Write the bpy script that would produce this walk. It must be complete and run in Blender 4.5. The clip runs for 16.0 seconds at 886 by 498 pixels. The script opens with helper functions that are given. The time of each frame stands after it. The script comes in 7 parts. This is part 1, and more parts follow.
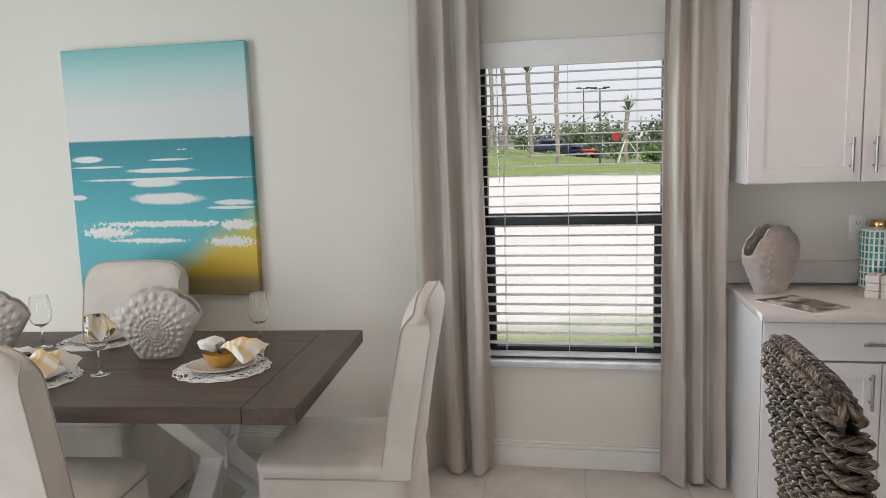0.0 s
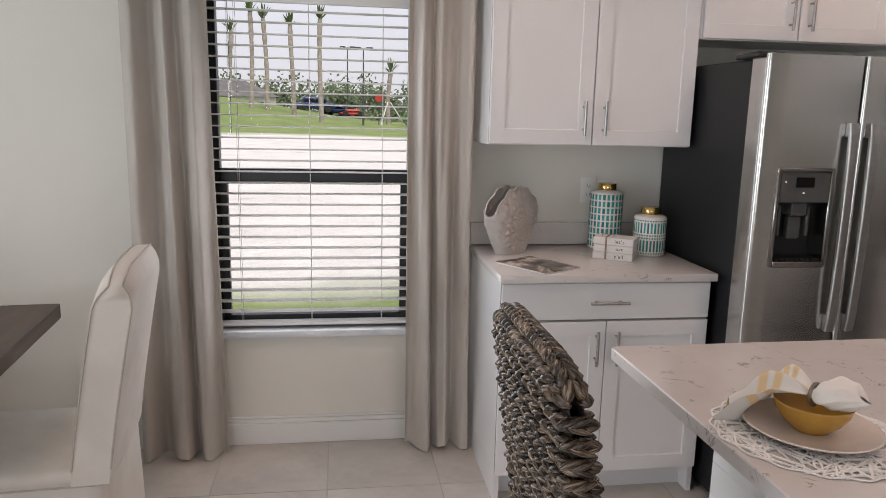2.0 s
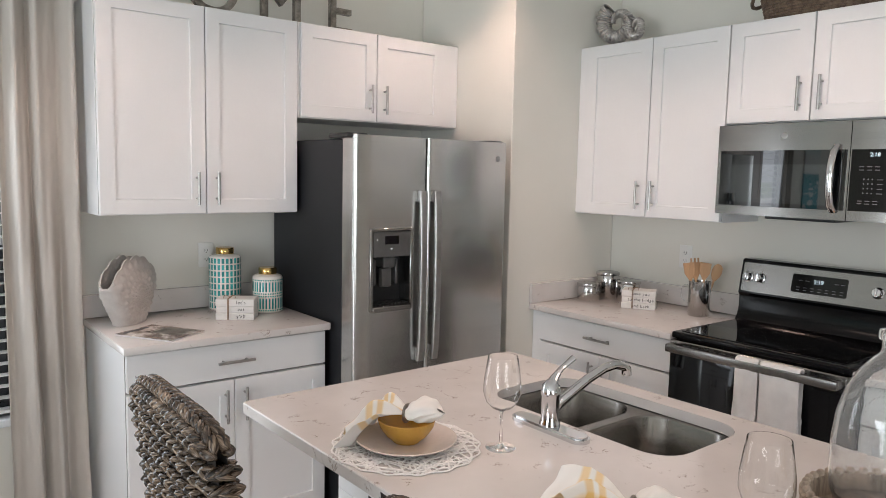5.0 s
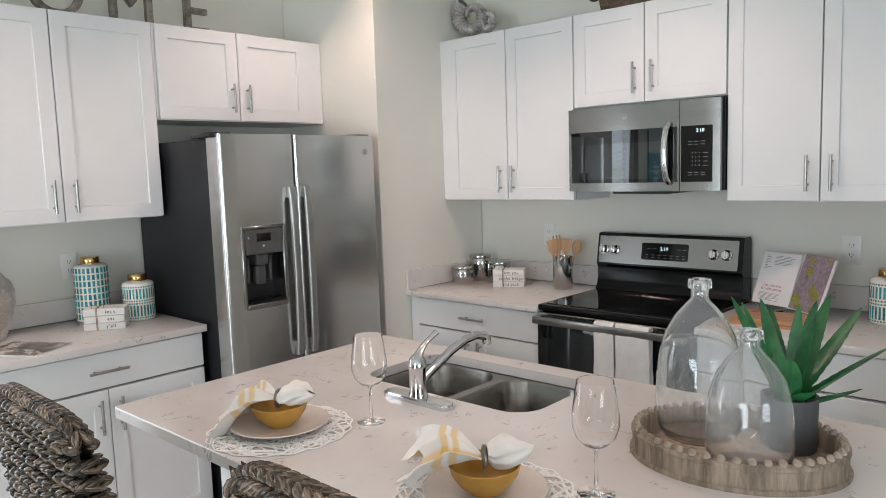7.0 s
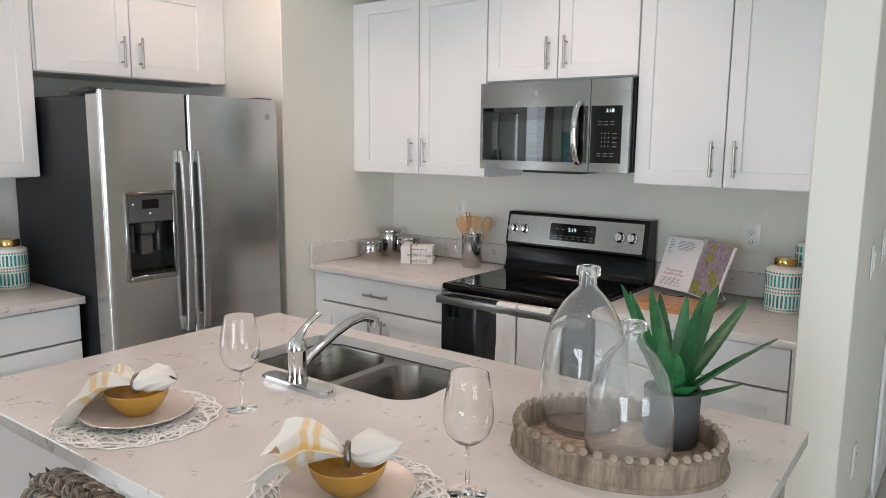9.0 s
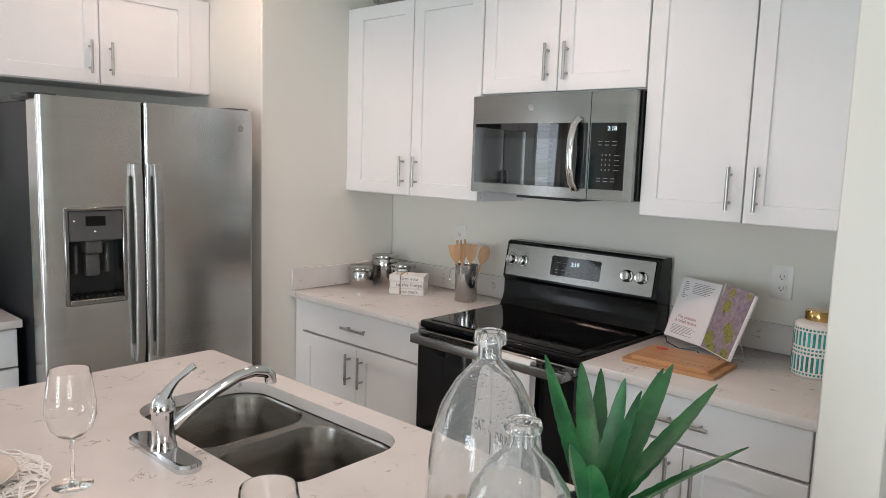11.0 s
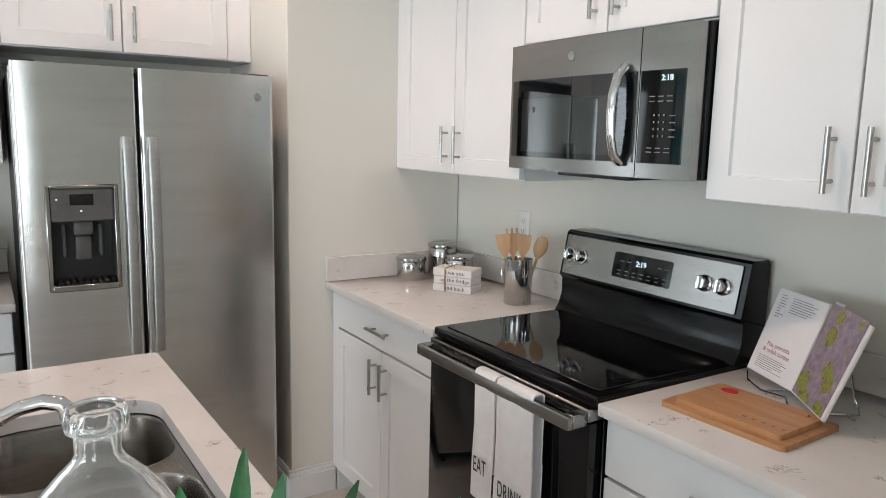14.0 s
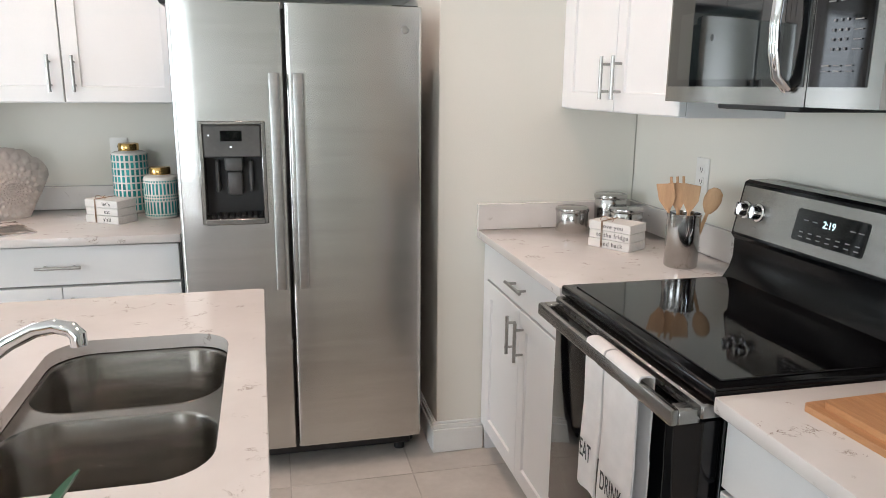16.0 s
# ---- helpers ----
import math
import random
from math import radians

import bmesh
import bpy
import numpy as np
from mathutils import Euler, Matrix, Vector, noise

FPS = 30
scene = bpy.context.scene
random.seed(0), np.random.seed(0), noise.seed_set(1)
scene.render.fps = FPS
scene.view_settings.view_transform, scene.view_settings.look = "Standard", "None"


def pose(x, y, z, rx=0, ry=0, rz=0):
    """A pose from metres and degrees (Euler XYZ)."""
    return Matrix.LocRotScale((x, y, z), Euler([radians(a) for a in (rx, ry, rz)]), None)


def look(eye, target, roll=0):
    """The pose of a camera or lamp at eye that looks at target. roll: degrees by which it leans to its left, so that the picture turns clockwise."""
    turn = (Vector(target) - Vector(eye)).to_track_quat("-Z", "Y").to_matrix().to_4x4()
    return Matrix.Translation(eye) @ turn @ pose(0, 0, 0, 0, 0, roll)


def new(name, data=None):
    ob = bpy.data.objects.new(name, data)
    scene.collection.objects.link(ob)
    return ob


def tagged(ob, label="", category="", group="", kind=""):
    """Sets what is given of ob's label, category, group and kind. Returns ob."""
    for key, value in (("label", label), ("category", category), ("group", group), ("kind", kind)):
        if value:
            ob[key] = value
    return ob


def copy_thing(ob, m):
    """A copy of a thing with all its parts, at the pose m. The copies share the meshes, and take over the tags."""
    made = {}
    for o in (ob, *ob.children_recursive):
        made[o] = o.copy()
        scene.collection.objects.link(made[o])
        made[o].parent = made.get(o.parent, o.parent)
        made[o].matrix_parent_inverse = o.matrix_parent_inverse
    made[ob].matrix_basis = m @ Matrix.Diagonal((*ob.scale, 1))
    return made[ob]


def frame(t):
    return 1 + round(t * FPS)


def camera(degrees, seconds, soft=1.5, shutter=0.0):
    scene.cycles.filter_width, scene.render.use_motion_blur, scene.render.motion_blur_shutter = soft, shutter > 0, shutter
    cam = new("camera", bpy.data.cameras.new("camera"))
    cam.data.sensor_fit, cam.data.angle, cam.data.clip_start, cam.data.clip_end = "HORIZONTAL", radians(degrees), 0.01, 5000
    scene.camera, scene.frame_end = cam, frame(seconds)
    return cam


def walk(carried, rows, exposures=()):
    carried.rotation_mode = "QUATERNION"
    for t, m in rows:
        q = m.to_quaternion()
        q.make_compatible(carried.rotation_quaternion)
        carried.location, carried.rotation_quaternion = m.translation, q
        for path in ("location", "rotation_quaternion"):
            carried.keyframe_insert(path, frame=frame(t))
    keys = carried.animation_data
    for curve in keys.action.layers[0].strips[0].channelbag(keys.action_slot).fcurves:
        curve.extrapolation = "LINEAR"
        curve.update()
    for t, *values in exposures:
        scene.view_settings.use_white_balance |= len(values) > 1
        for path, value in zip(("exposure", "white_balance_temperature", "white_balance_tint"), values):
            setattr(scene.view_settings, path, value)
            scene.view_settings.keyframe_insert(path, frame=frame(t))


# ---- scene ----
cam = camera(63.1, 16.0, soft=0.75)
PATH = [
    (0, (0.747, 0.604, 1.53), (0.388, 2.554, 1.269), -1.7),
    (0.5, (0.706, 0.664, 1.508), (0.487, 2.635, 1.245), -2.4),
    (1, (0.721, 0.728, 1.493), (0.674, 2.705, 1.198), -0.6),
    (1.5, (0.795, 0.816, 1.487), (0.904, 2.782, 1.136), 0.4),
    (2, (0.843, 0.863, 1.492), (1.127, 2.807, 1.12), 1.3),
    (2.5, (0.849, 0.881, 1.491), (1.406, 2.76, 1.094), 1.5),
    (3, (0.82, 0.879, 1.49), (1.633, 2.661, 1.083), 0.8),
    (3.5, (0.8, 0.858, 1.475), (1.803, 2.543, 1.081), 0.7),
    (4, (0.779, 0.817, 1.495), (1.867, 2.46, 1.152), 0.6),
    (4.5, (0.754, 0.737, 1.559), (1.914, 2.347, 1.308), 1.0),
    (7, (0.731, 0.534, 1.54), (2.187, 1.888, 1.321), -1.9),
    (7.5, (0.748, 0.524, 1.514), (2.249, 1.819, 1.247), -2.4),
    (8, (0.753, 0.49, 1.506), (2.295, 1.727, 1.203), -2.3),
    (8.5, (0.774, 0.488, 1.505), (2.351, 1.678, 1.193), -0.8),
    (9, (0.887, 0.532, 1.539), (2.463, 1.727, 1.242), 0.6),
    (11.5, (1.54, 0.503, 1.552), (2.959, 1.893, 1.32), 1.2),
    (12, (1.681, 0.561, 1.579), (3.034, 2.02, 1.372), 0.2),
    (12.5, (1.793, 0.589, 1.552), (3.018, 2.158, 1.356), 0.0),
    (13, (1.934, 0.555, 1.551), (3.049, 2.202, 1.341), 1.2),
    (13.5, (2.041, 0.535, 1.54), (3.104, 2.211, 1.295), 1.4),
    (14, (2.194, 0.55, 1.512), (3.259, 2.214, 1.203), 1.3),
    (14.5, (2.327, 0.597, 1.499), (3.414, 2.24, 1.151), 1.6),
    (15, (2.422, 0.621, 1.476), (3.411, 2.321, 1.111), 1.4),
    (15.5, (2.532, 0.624, 1.473), (3.242, 2.451, 1.076), 1.6),
    (16, (2.601, 0.63, 1.452), (3.05, 2.528, 1.01), 0.6),
]
EXPOSURE = [
    (0, -0.72, 6400, 13), (2.0, -0.76, 6450, 17), (3.0, -0.66, 6500, 19), (3.5, -0.26, 6400, 15), (4.0, -0.28, 6400, 15), (4.5, -0.28, 6350, 14),
    (7.0, -0.26, 6050, 9), (12.0, -0.14, 6150, 10), (14.5, 0.02, 6050, 8), (16.0, 0.24, 6100, 9),
]
walk(cam, [(t, look(eye, target, roll)) for t, eye, target, roll in PATH], EXPOSURE)

# ---- world, sun and lamps ----
world = bpy.data.worlds.new("sky")
scene.world = world
world.use_nodes = True
wn, wl = world.node_tree.nodes, world.node_tree.links
sky = wn.new("ShaderNodeTexSky")
sky.sky_type, sky.sun_disc = "NISHITA", False
sky.sun_elevation, sky.sun_rotation = radians(55), radians(200)
sky.air_density, sky.dust_density, sky.ozone_density = 1.0, 4.0, 1.0
haze = wn.new("ShaderNodeMix")
haze.data_type = "RGBA"
haze.inputs[0].default_value = 0.72
haze.inputs[7].default_value = (11.2, 11.4, 11.8, 1)
wl.new(sky.outputs[0], haze.inputs[6])
wl.new(haze.outputs[2], wn["Background"].inputs[0])
wn["Background"].inputs[1].default_value = 0.15

sun = new("sun", bpy.data.lights.new("sun", "SUN"))
sun.data.energy, sun.data.angle, sun.data.color = 4.2, radians(20), (1.0, 0.95, 0.88)
sun.matrix_world = look((0, 0, 20), (-6.0, 11.0, 0))


def daylight_panel(name, eye, target, w, h, watts, colour):
    lamp = bpy.data.lights.new(name, "AREA")
    lamp.shape, lamp.size, lamp.size_y, lamp.energy, lamp.color = "RECTANGLE", w, h, watts, colour
    ob = new(name, lamp)
    ob.matrix_world = look(eye, target)
    return ob


# sky light through the patio door and the great-room windows behind the walker
daylight_panel("patio_daylight", (-4.04, 0.5, 1.15), (0, 0.5, 1.1), 2.6, 2.1, 180, (0.88, 0.955, 1.0))
daylight_panel("great_room_daylight", (-0.7, -4.54, 1.35), (-0.7, 0, 1.3), 2.6, 1.6, 95, (0.90, 0.96, 1.0))

# sky light standing in the kitchen window's opening
daylight_panel("window_daylight", (0.74, 3.945, 1.22), (0.74, 0, 0.9), 0.74, 1.30, 11, (0.90, 0.96, 1.0))

CEIL = 2.75
CANS = [(1.35, 2.95), (2.78, 3.12), (1.05, 0.3), (2.93, 1.95), (-1.0, 2.2)]
for cx, cy in CANS:
    lamp = bpy.data.lights.new("downlight_lamp", "SPOT")
    lamp.energy, lamp.spot_size, lamp.spot_blend, lamp.shadow_soft_size, lamp.color = 33, radians(125), 0.6, 0.06, (1.0, 0.70, 0.56)
    ob = new("downlight_lamp", lamp)
    ob.matrix_world = look((cx, cy, CEIL - 0.03), (cx, cy + 0.001, 0))


# ---- materials ----
def shader(name):
    m = bpy.data.materials.new(name)
    m.use_nodes = True
    nt = m.node_tree
    return m, nt.nodes, nt.links, nt.nodes["Principled BSDF"]


def rgb(c):
    return (*c, 1) if len(c) == 3 else c


def ramp(nodes, stops):
    r = nodes.new("ShaderNodeValToRGB")
    els = r.color_ramp.elements
    while len(els) < len(stops):
        els.new(0.5)
    for e, (p, c) in zip(els, stops):
        e.position, e.color = p, rgb(c)
    return r


def noise_tex(nodes, links, vec, scale, detail=4, rough=0.55, distort=0.0):
    n = nodes.new("ShaderNodeTexNoise")
    n.inputs["Scale"].default_value, n.inputs["Detail"].default_value = scale, detail
    n.inputs["Roughness"].default_value, n.inputs["Distortion"].default_value = rough, distort
    if vec:
        links.new(vec, n.inputs["Vector"])
    return n


def surface(name, a, b, scale=3.0, rough=0.5, metal=0.0, bump=0.05, grain=80.0, stretch=(1, 1, 1), rough_var=0.08, vary=0.0, coat=0.0, spread=(0.35, 0.65), island=False, bump_dist=0.004):
    """Two tones mixed by broad stains and fine grain, with gloss variation and fine relief."""
    m, n, l, p = shader(name)
    tc = n.new("ShaderNodeTexCoord")
    mp = n.new("ShaderNodeMapping")
    mp.inputs["Scale"].default_value = stretch
    l.new(tc.outputs["Object"], mp.inputs["Vector"])
    big = noise_tex(n, l, mp.outputs[0], scale, 5)
    fine = noise_tex(n, l, mp.outputs[0], grain, 3)
    mix = n.new("ShaderNodeMath")
    mix.operation = "MULTIPLY_ADD"
    l.new(fine.outputs[0], mix.inputs[0])
    mix.inputs[1].default_value = 0.25
    l.new(big.outputs[0], mix.inputs[2])
    sub = n.new("ShaderNodeMath")
    sub.operation = "SUBTRACT"
    l.new(mix.outputs[0], sub.inputs[0])
    sub.inputs[1].default_value = 0.125
    r = ramp(n, [(spread[0], a), (spread[1], b)])
    l.new(sub.outputs[0], r.inputs[0])
    colour = r.outputs[0]
    if vary or island:
        hsv = n.new("ShaderNodeHueSaturation")
        rng = n.new("ShaderNodeMapRange")
        if island:
            g = n.new("ShaderNodeNewGeometry")
            l.new(g.outputs["Random Per Island"], rng.inputs[0])
        else:
            oi = n.new("ShaderNodeObjectInfo")
            l.new(oi.outputs["Random"], rng.inputs[0])
        rng.inputs["To Min"].default_value, rng.inputs["To Max"].default_value = 1 - vary, 1 + vary
        l.new(rng.outputs[0], hsv.inputs["Value"])
        l.new(colour, hsv.inputs["Color"])
        colour = hsv.outputs[0]
    l.new(colour, p.inputs["Base Color"])
    rr = n.new("ShaderNodeMapRange")
    rr.inputs["To Min"].default_value, rr.inputs["To Max"].default_value = max(0.02, rough - rough_var), min(1, rough + rough_var)
    l.new(big.outputs[0], rr.inputs[0])
    l.new(rr.outputs[0], p.inputs["Roughness"])
    p.inputs["Metallic"].default_value = metal
    p.inputs["Coat Weight"].default_value = coat
    p.inputs["Coat Roughness"].default_value = 0.08
    if bump:
        bp = n.new("ShaderNodeBump")
        bp.inputs["Strength"].default_value, bp.inputs["Distance"].default_value = bump, bump_dist
        l.new(fine.outputs[0], bp.inputs["Height"])
        l.new(bp.outputs[0], p.inputs["Normal"])
    return m


def glass_like(name, colour=(1, 1, 1), rough=0.0, ior=1.45):
    m, n, l, p = shader(name)
    p.inputs["Base Color"].default_value = rgb(colour)
    p.inputs["Transmission Weight"].default_value, p.inputs["Roughness"].default_value, p.inputs["IOR"].default_value = 1.0, rough, ior
    return m


def seeds(m):
    """Tiny bubbles and a slow waviness in blown glass."""
    n, l = m.node_tree.nodes, m.node_tree.links
    tc = n.new("ShaderNodeTexCoord")
    v = n.new("ShaderNodeTexVoronoi")
    v.inputs["Scale"].default_value = 95
    l.new(tc.outputs["Object"], v.inputs["Vector"])
    dot = ramp(n, [(0.0, (1, 1, 1)), (0.16, (0, 0, 0))])
    l.new(v.outputs[0], dot.inputs[0])
    bp = n.new("ShaderNodeBump")
    bp.inputs["Strength"].default_value, bp.inputs["Distance"].default_value = 0.35, 0.0012
    l.new(dot.outputs[0], bp.inputs["Height"])
    l.new(bp.outputs[0], n["Principled BSDF"].inputs["Normal"])
    haze_ = n.new("ShaderNodeBsdfDiffuse")
    haze_.inputs[0].default_value = (0.80, 0.82, 0.82, 1)
    mix = n.new("ShaderNodeMixShader")
    amount = ramp(n, [(0.0, (0.30, 0.30, 0.30)), (0.13, (0.040, 0.040, 0.040))])
    l.new(v.outputs[0], amount.inputs[0])
    l.new(amount.outputs[0], mix.inputs[0])
    l.new(n["Principled BSDF"].outputs[0], mix.inputs[1])
    l.new(haze_.outputs[0], mix.inputs[2])
    l.new(mix.outputs[0], n["Material Output"].inputs["Surface"])
    return m


def dim_gloss(m, level):
    m.node_tree.nodes["Principled BSDF"].inputs["Specular IOR Level"].default_value = level
    return m


def glowing(name, colour, strength):
    m, n, l, p = shader(name)
    p.inputs["Base Color"].default_value = rgb(colour)
    p.inputs["Emission Color"].default_value, p.inputs["Emission Strength"].default_value = rgb(colour), strength
    return m


WALL = surface("wall_paint", (0.735, 0.715, 0.650), (0.765, 0.745, 0.680), 1.5, 0.62, bump=0.22, grain=220, bump_dist=0.002)
CEILING = surface("ceiling_paint", (0.80, 0.79, 0.77), (0.83, 0.82, 0.80), 2, 0.8, bump=0.4, grain=60)
TRIM = surface("white_trim", (0.76, 0.76, 0.74), (0.80, 0.80, 0.78), 4, 0.35, bump=0.02)
CABINET = surface("white_lacquer", (0.75, 0.75, 0.75), (0.78, 0.78, 0.78), 2.5, 0.33, bump=0.03, grain=150)
# grey that paints the shade seen in the gaps between cabinet fronts
SHADOW_GAP = surface("door_gap_shade", (0.30, 0.29, 0.28), (0.36, 0.35, 0.33), 5, 0.7)
NICKEL = surface("brushed_nickel", (0.36, 0.35, 0.335), (0.46, 0.45, 0.435), 30, 0.30, 1.0, 0.04, 400)
CHROME = surface("chrome", (0.62, 0.62, 0.63), (0.70, 0.70, 0.71), 4, 0.07, 1.0, 0.0, rough_var=0.03)
STEEL = surface("stainless_steel", (0.53, 0.523, 0.505), (0.58, 0.572, 0.553), 2.0, 0.25, 1.0, 0.012, 60, stretch=(1, 1, 14), rough_var=0.03, bump_dist=0.0006)
# STEEL with the same grain, base colour darkened to offset bright reflections
STEEL_DARK = surface("stainless_steel_darkened", (0.27, 0.263, 0.252), (0.31, 0.302, 0.289), 2.0, 0.25, 1.0, 0.005, 60, stretch=(1, 1, 14), rough_var=0.02, bump_dist=0.0006)
HANDLE_STEEL = surface("satin_steel", (0.40, 0.395, 0.385), (0.45, 0.445, 0.435), 4.0, 0.38, 1.0, 0.01, 60, stretch=(1, 1, 14), bump_dist=0.0006)
SINK_STEEL = surface("sink_steel", (0.21, 0.195, 0.177), (0.28, 0.262, 0.242), 6, 0.24, 1.0, 0.06, 220, stretch=(1, 1, 8), bump_dist=0.0006)
CAN_STEEL = surface("polished_steel", (0.42, 0.41, 0.40), (0.50, 0.49, 0.475), 8, 0.16, 1.0, 0.02, 200)
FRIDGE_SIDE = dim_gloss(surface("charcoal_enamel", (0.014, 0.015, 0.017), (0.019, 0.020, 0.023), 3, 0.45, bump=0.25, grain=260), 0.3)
BLACK_GLASS = dim_gloss(surface("black_glass", (0.002, 0.002, 0.0025), (0.004, 0.004, 0.0045), 5, 0.05, bump=0.0, rough_var=0.02), 0.42)
MIRROR_GLASS = dim_gloss(surface("tinted_mirror_glass", (0.002, 0.0025, 0.003), (0.004, 0.0045, 0.005), 5, 0.03, bump=0.0, rough_var=0.01), 0.75)
BLACK_ENAMEL = dim_gloss(surface("black_enamel", (0.003, 0.003, 0.0035), (0.005, 0.005, 0.0055), 6, 0.14, bump=0.02, rough_var=0.04), 0.22)
BLACK_PLASTIC = surface("black_plastic", (0.008, 0.008, 0.0085), (0.016, 0.016, 0.0165), 8, 0.42, bump=0.1)
GREY_PLASTIC = surface("dark_grey_plastic", (0.07, 0.068, 0.066), (0.10, 0.098, 0.095), 8, 0.35, bump=0.05)
WINDOW_FRAME = surface("bronze_aluminium", (0.014, 0.015, 0.017), (0.022, 0.023, 0.026), 8, 0.4, bump=0.05)
SLAT = surface("white_slat", (0.80, 0.80, 0.79), (0.84, 0.84, 0.83), 8, 0.42, bump=0.02)
SILL = surface("marble_sill", (0.62, 0.66, 0.70), (0.78, 0.80, 0.82), 9, 0.18, bump=0.02)
GROUT = surface("grout", (0.43, 0.40, 0.36), (0.50, 0.47, 0.43), 20, 0.85, bump=0.3)
TILE = surface("stone_tile", (0.45, 0.415, 0.375), (0.60, 0.56, 0.515), 3.4, 0.36, bump=0.08, grain=30, vary=0.05, spread=(0.3, 0.7))
COVER_PRINT = surface("magazine_cover", (0.10, 0.06, 0.045), (0.62, 0.57, 0.52), 11, 0.25, bump=0.0, spread=(0.40, 0.58))
LINEN = surface("linen_curtain", (0.46, 0.425, 0.385), (0.54, 0.50, 0.455), 6, 0.9, bump=0.5, grain=420, stretch=(1, 1, 0.35), bump_dist=0.001)
SLIPCOVER = surface("cotton_slipcover", (0.62, 0.575, 0.52), (0.69, 0.645, 0.59), 7, 0.92, bump=0.45, grain=520, bump_dist=0.001)
PIPING = surface("piping", (0.42, 0.38, 0.33), (0.50, 0.46, 0.40), 30, 0.9)
DARK_OAK = surface("dark_stained_oak", (0.050, 0.034, 0.026), (0.115, 0.078, 0.058), 2.2, 0.48, bump=0.25, grain=24, stretch=(1, 9, 9), spread=(0.3, 0.7), bump_dist=0.002, vary=0.12)
WHITE_WOOD = surface("white_painted_wood", (0.70, 0.69, 0.66), (0.77, 0.76, 0.73), 6, 0.5, bump=0.08, stretch=(1, 6, 6))
CERAMIC = surface("grey_stoneware", (0.50, 0.46, 0.43), (0.58, 0.54, 0.51), 14, 0.38, bump=0.15, grain=90)
PORCELAIN = surface("porcelain", (0.76, 0.74, 0.70), (0.80, 0.78, 0.74), 6, 0.16, bump=0.0)
PLATE = surface("beige_plate", (0.66, 0.59, 0.53), (0.72, 0.65, 0.59), 10, 0.22, bump=0.03)
MUSTARD = surface("mustard_glaze", (0.50, 0.27, 0.045), (0.58, 0.33, 0.06), 14, 0.22, bump=0.05)
TEAL = surface("teal_glaze", (0.035, 0.26, 0.25), (0.06, 0.38, 0.36), 60, 0.2, island=True, vary=0.35, bump=0.0)
GOLD = surface("gold_lid", (0.55, 0.36, 0.13), (0.65, 0.45, 0.18), 10, 0.2, 1.0, 0.02)
WOVEN_WHITE = surface("white_paper_cord", (0.84, 0.83, 0.81), (0.88, 0.87, 0.85), 20, 0.8, bump=0.3, grain=300, island=True, vary=0.08)
# near-black backing: paints the shade between the woven strands
STOOL_GAP_SHADE = surface("stool_gap_shade", (0.010, 0.007, 0.005), (0.020, 0.014, 0.010), 20, 0.8)
CUSHION = surface("taupe_cushion", (0.19, 0.165, 0.14), (0.24, 0.21, 0.18), 8, 0.85, bump=0.4, grain=380, bump_dist=0.001)
STOOL_LEG = surface("stool_leg_wood", (0.045, 0.03, 0.022), (0.08, 0.055, 0.04), 6, 0.45, stretch=(6, 6, 1))
TRAY_WOOD = surface("weathered_wood", (0.13, 0.098, 0.068), (0.38, 0.31, 0.235), 9, 0.7, bump=0.5, grain=40, stretch=(6, 6, 1), spread=(0.3, 0.7))
BEAD_WOOD = surface("weathered_beads", (0.24, 0.19, 0.145), (0.42, 0.36, 0.29), 30, 0.6, bump=0.3)
POT = surface("charcoal_pot", (0.055, 0.056, 0.058), (0.075, 0.076, 0.078), 12, 0.6, bump=0.2)
SOIL = surface("soil", (0.02, 0.015, 0.01), (0.05, 0.04, 0.03), 60, 0.95, bump=1.0)
LEAF = surface("succulent_leaf", (0.010, 0.070, 0.024), (0.030, 0.150, 0.045), 16, 0.38, bump=0.2, grain=90, vary=0.2)
SPOON_WOOD = surface("beech", (0.50, 0.29, 0.15), (0.60, 0.37, 0.20), 5, 0.55, bump=0.15, stretch=(7, 7, 1))
BAMBOO = surface("bamboo_board", (0.40, 0.195, 0.085), (0.53, 0.285, 0.135), 5, 0.42, bump=0.12, stretch=(16, 1, 4), vary=0.06)
RED = surface("red_rubber", (0.45, 0.02, 0.03), (0.55, 0.03, 0.04), 10, 0.4)
PAPER = surface("book_paper", (0.76, 0.74, 0.75), (0.80, 0.78, 0.79), 5, 0.5)
WHITE_BLOCK = surface("whitewashed_block", (0.74, 0.72, 0.69), (0.80, 0.78, 0.75), 18, 0.6, bump=0.25, stretch=(1, 6, 6))
INK = surface("ink", (0.03, 0.03, 0.032), (0.05, 0.05, 0.052), 10, 0.7)
PINK_INK = surface("rose_ink", (0.45, 0.22, 0.26), (0.52, 0.28, 0.32), 10, 0.7)
GREY_INK = surface("grey_ink", (0.17, 0.168, 0.17), (0.22, 0.215, 0.22), 10, 0.7)
TWINE = surface("twine", (0.24, 0.15, 0.09), (0.34, 0.22, 0.14), 60, 0.9, bump=0.4)
TOWEL = surface("cotton_towel", (0.74, 0.715, 0.70), (0.80, 0.775, 0.76), 20, 0.95, bump=0.8, grain=700, bump_dist=0.001)
PEWTER = surface("distressed_metal", (0.16, 0.145, 0.125), (0.38, 0.35, 0.31), 22, 0.4, 0.85, 0.4, 120)
SHELL = surface("silvered_shell", (0.34, 0.31, 0.29), (0.56, 0.53, 0.50), 24, 0.3, 0.4, 0.2, 90)
WICKER = surface("brown_wicker", (0.10, 0.065, 0.045), (0.22, 0.155, 0.11), 40, 0.6, bump=0.6, grain=160)
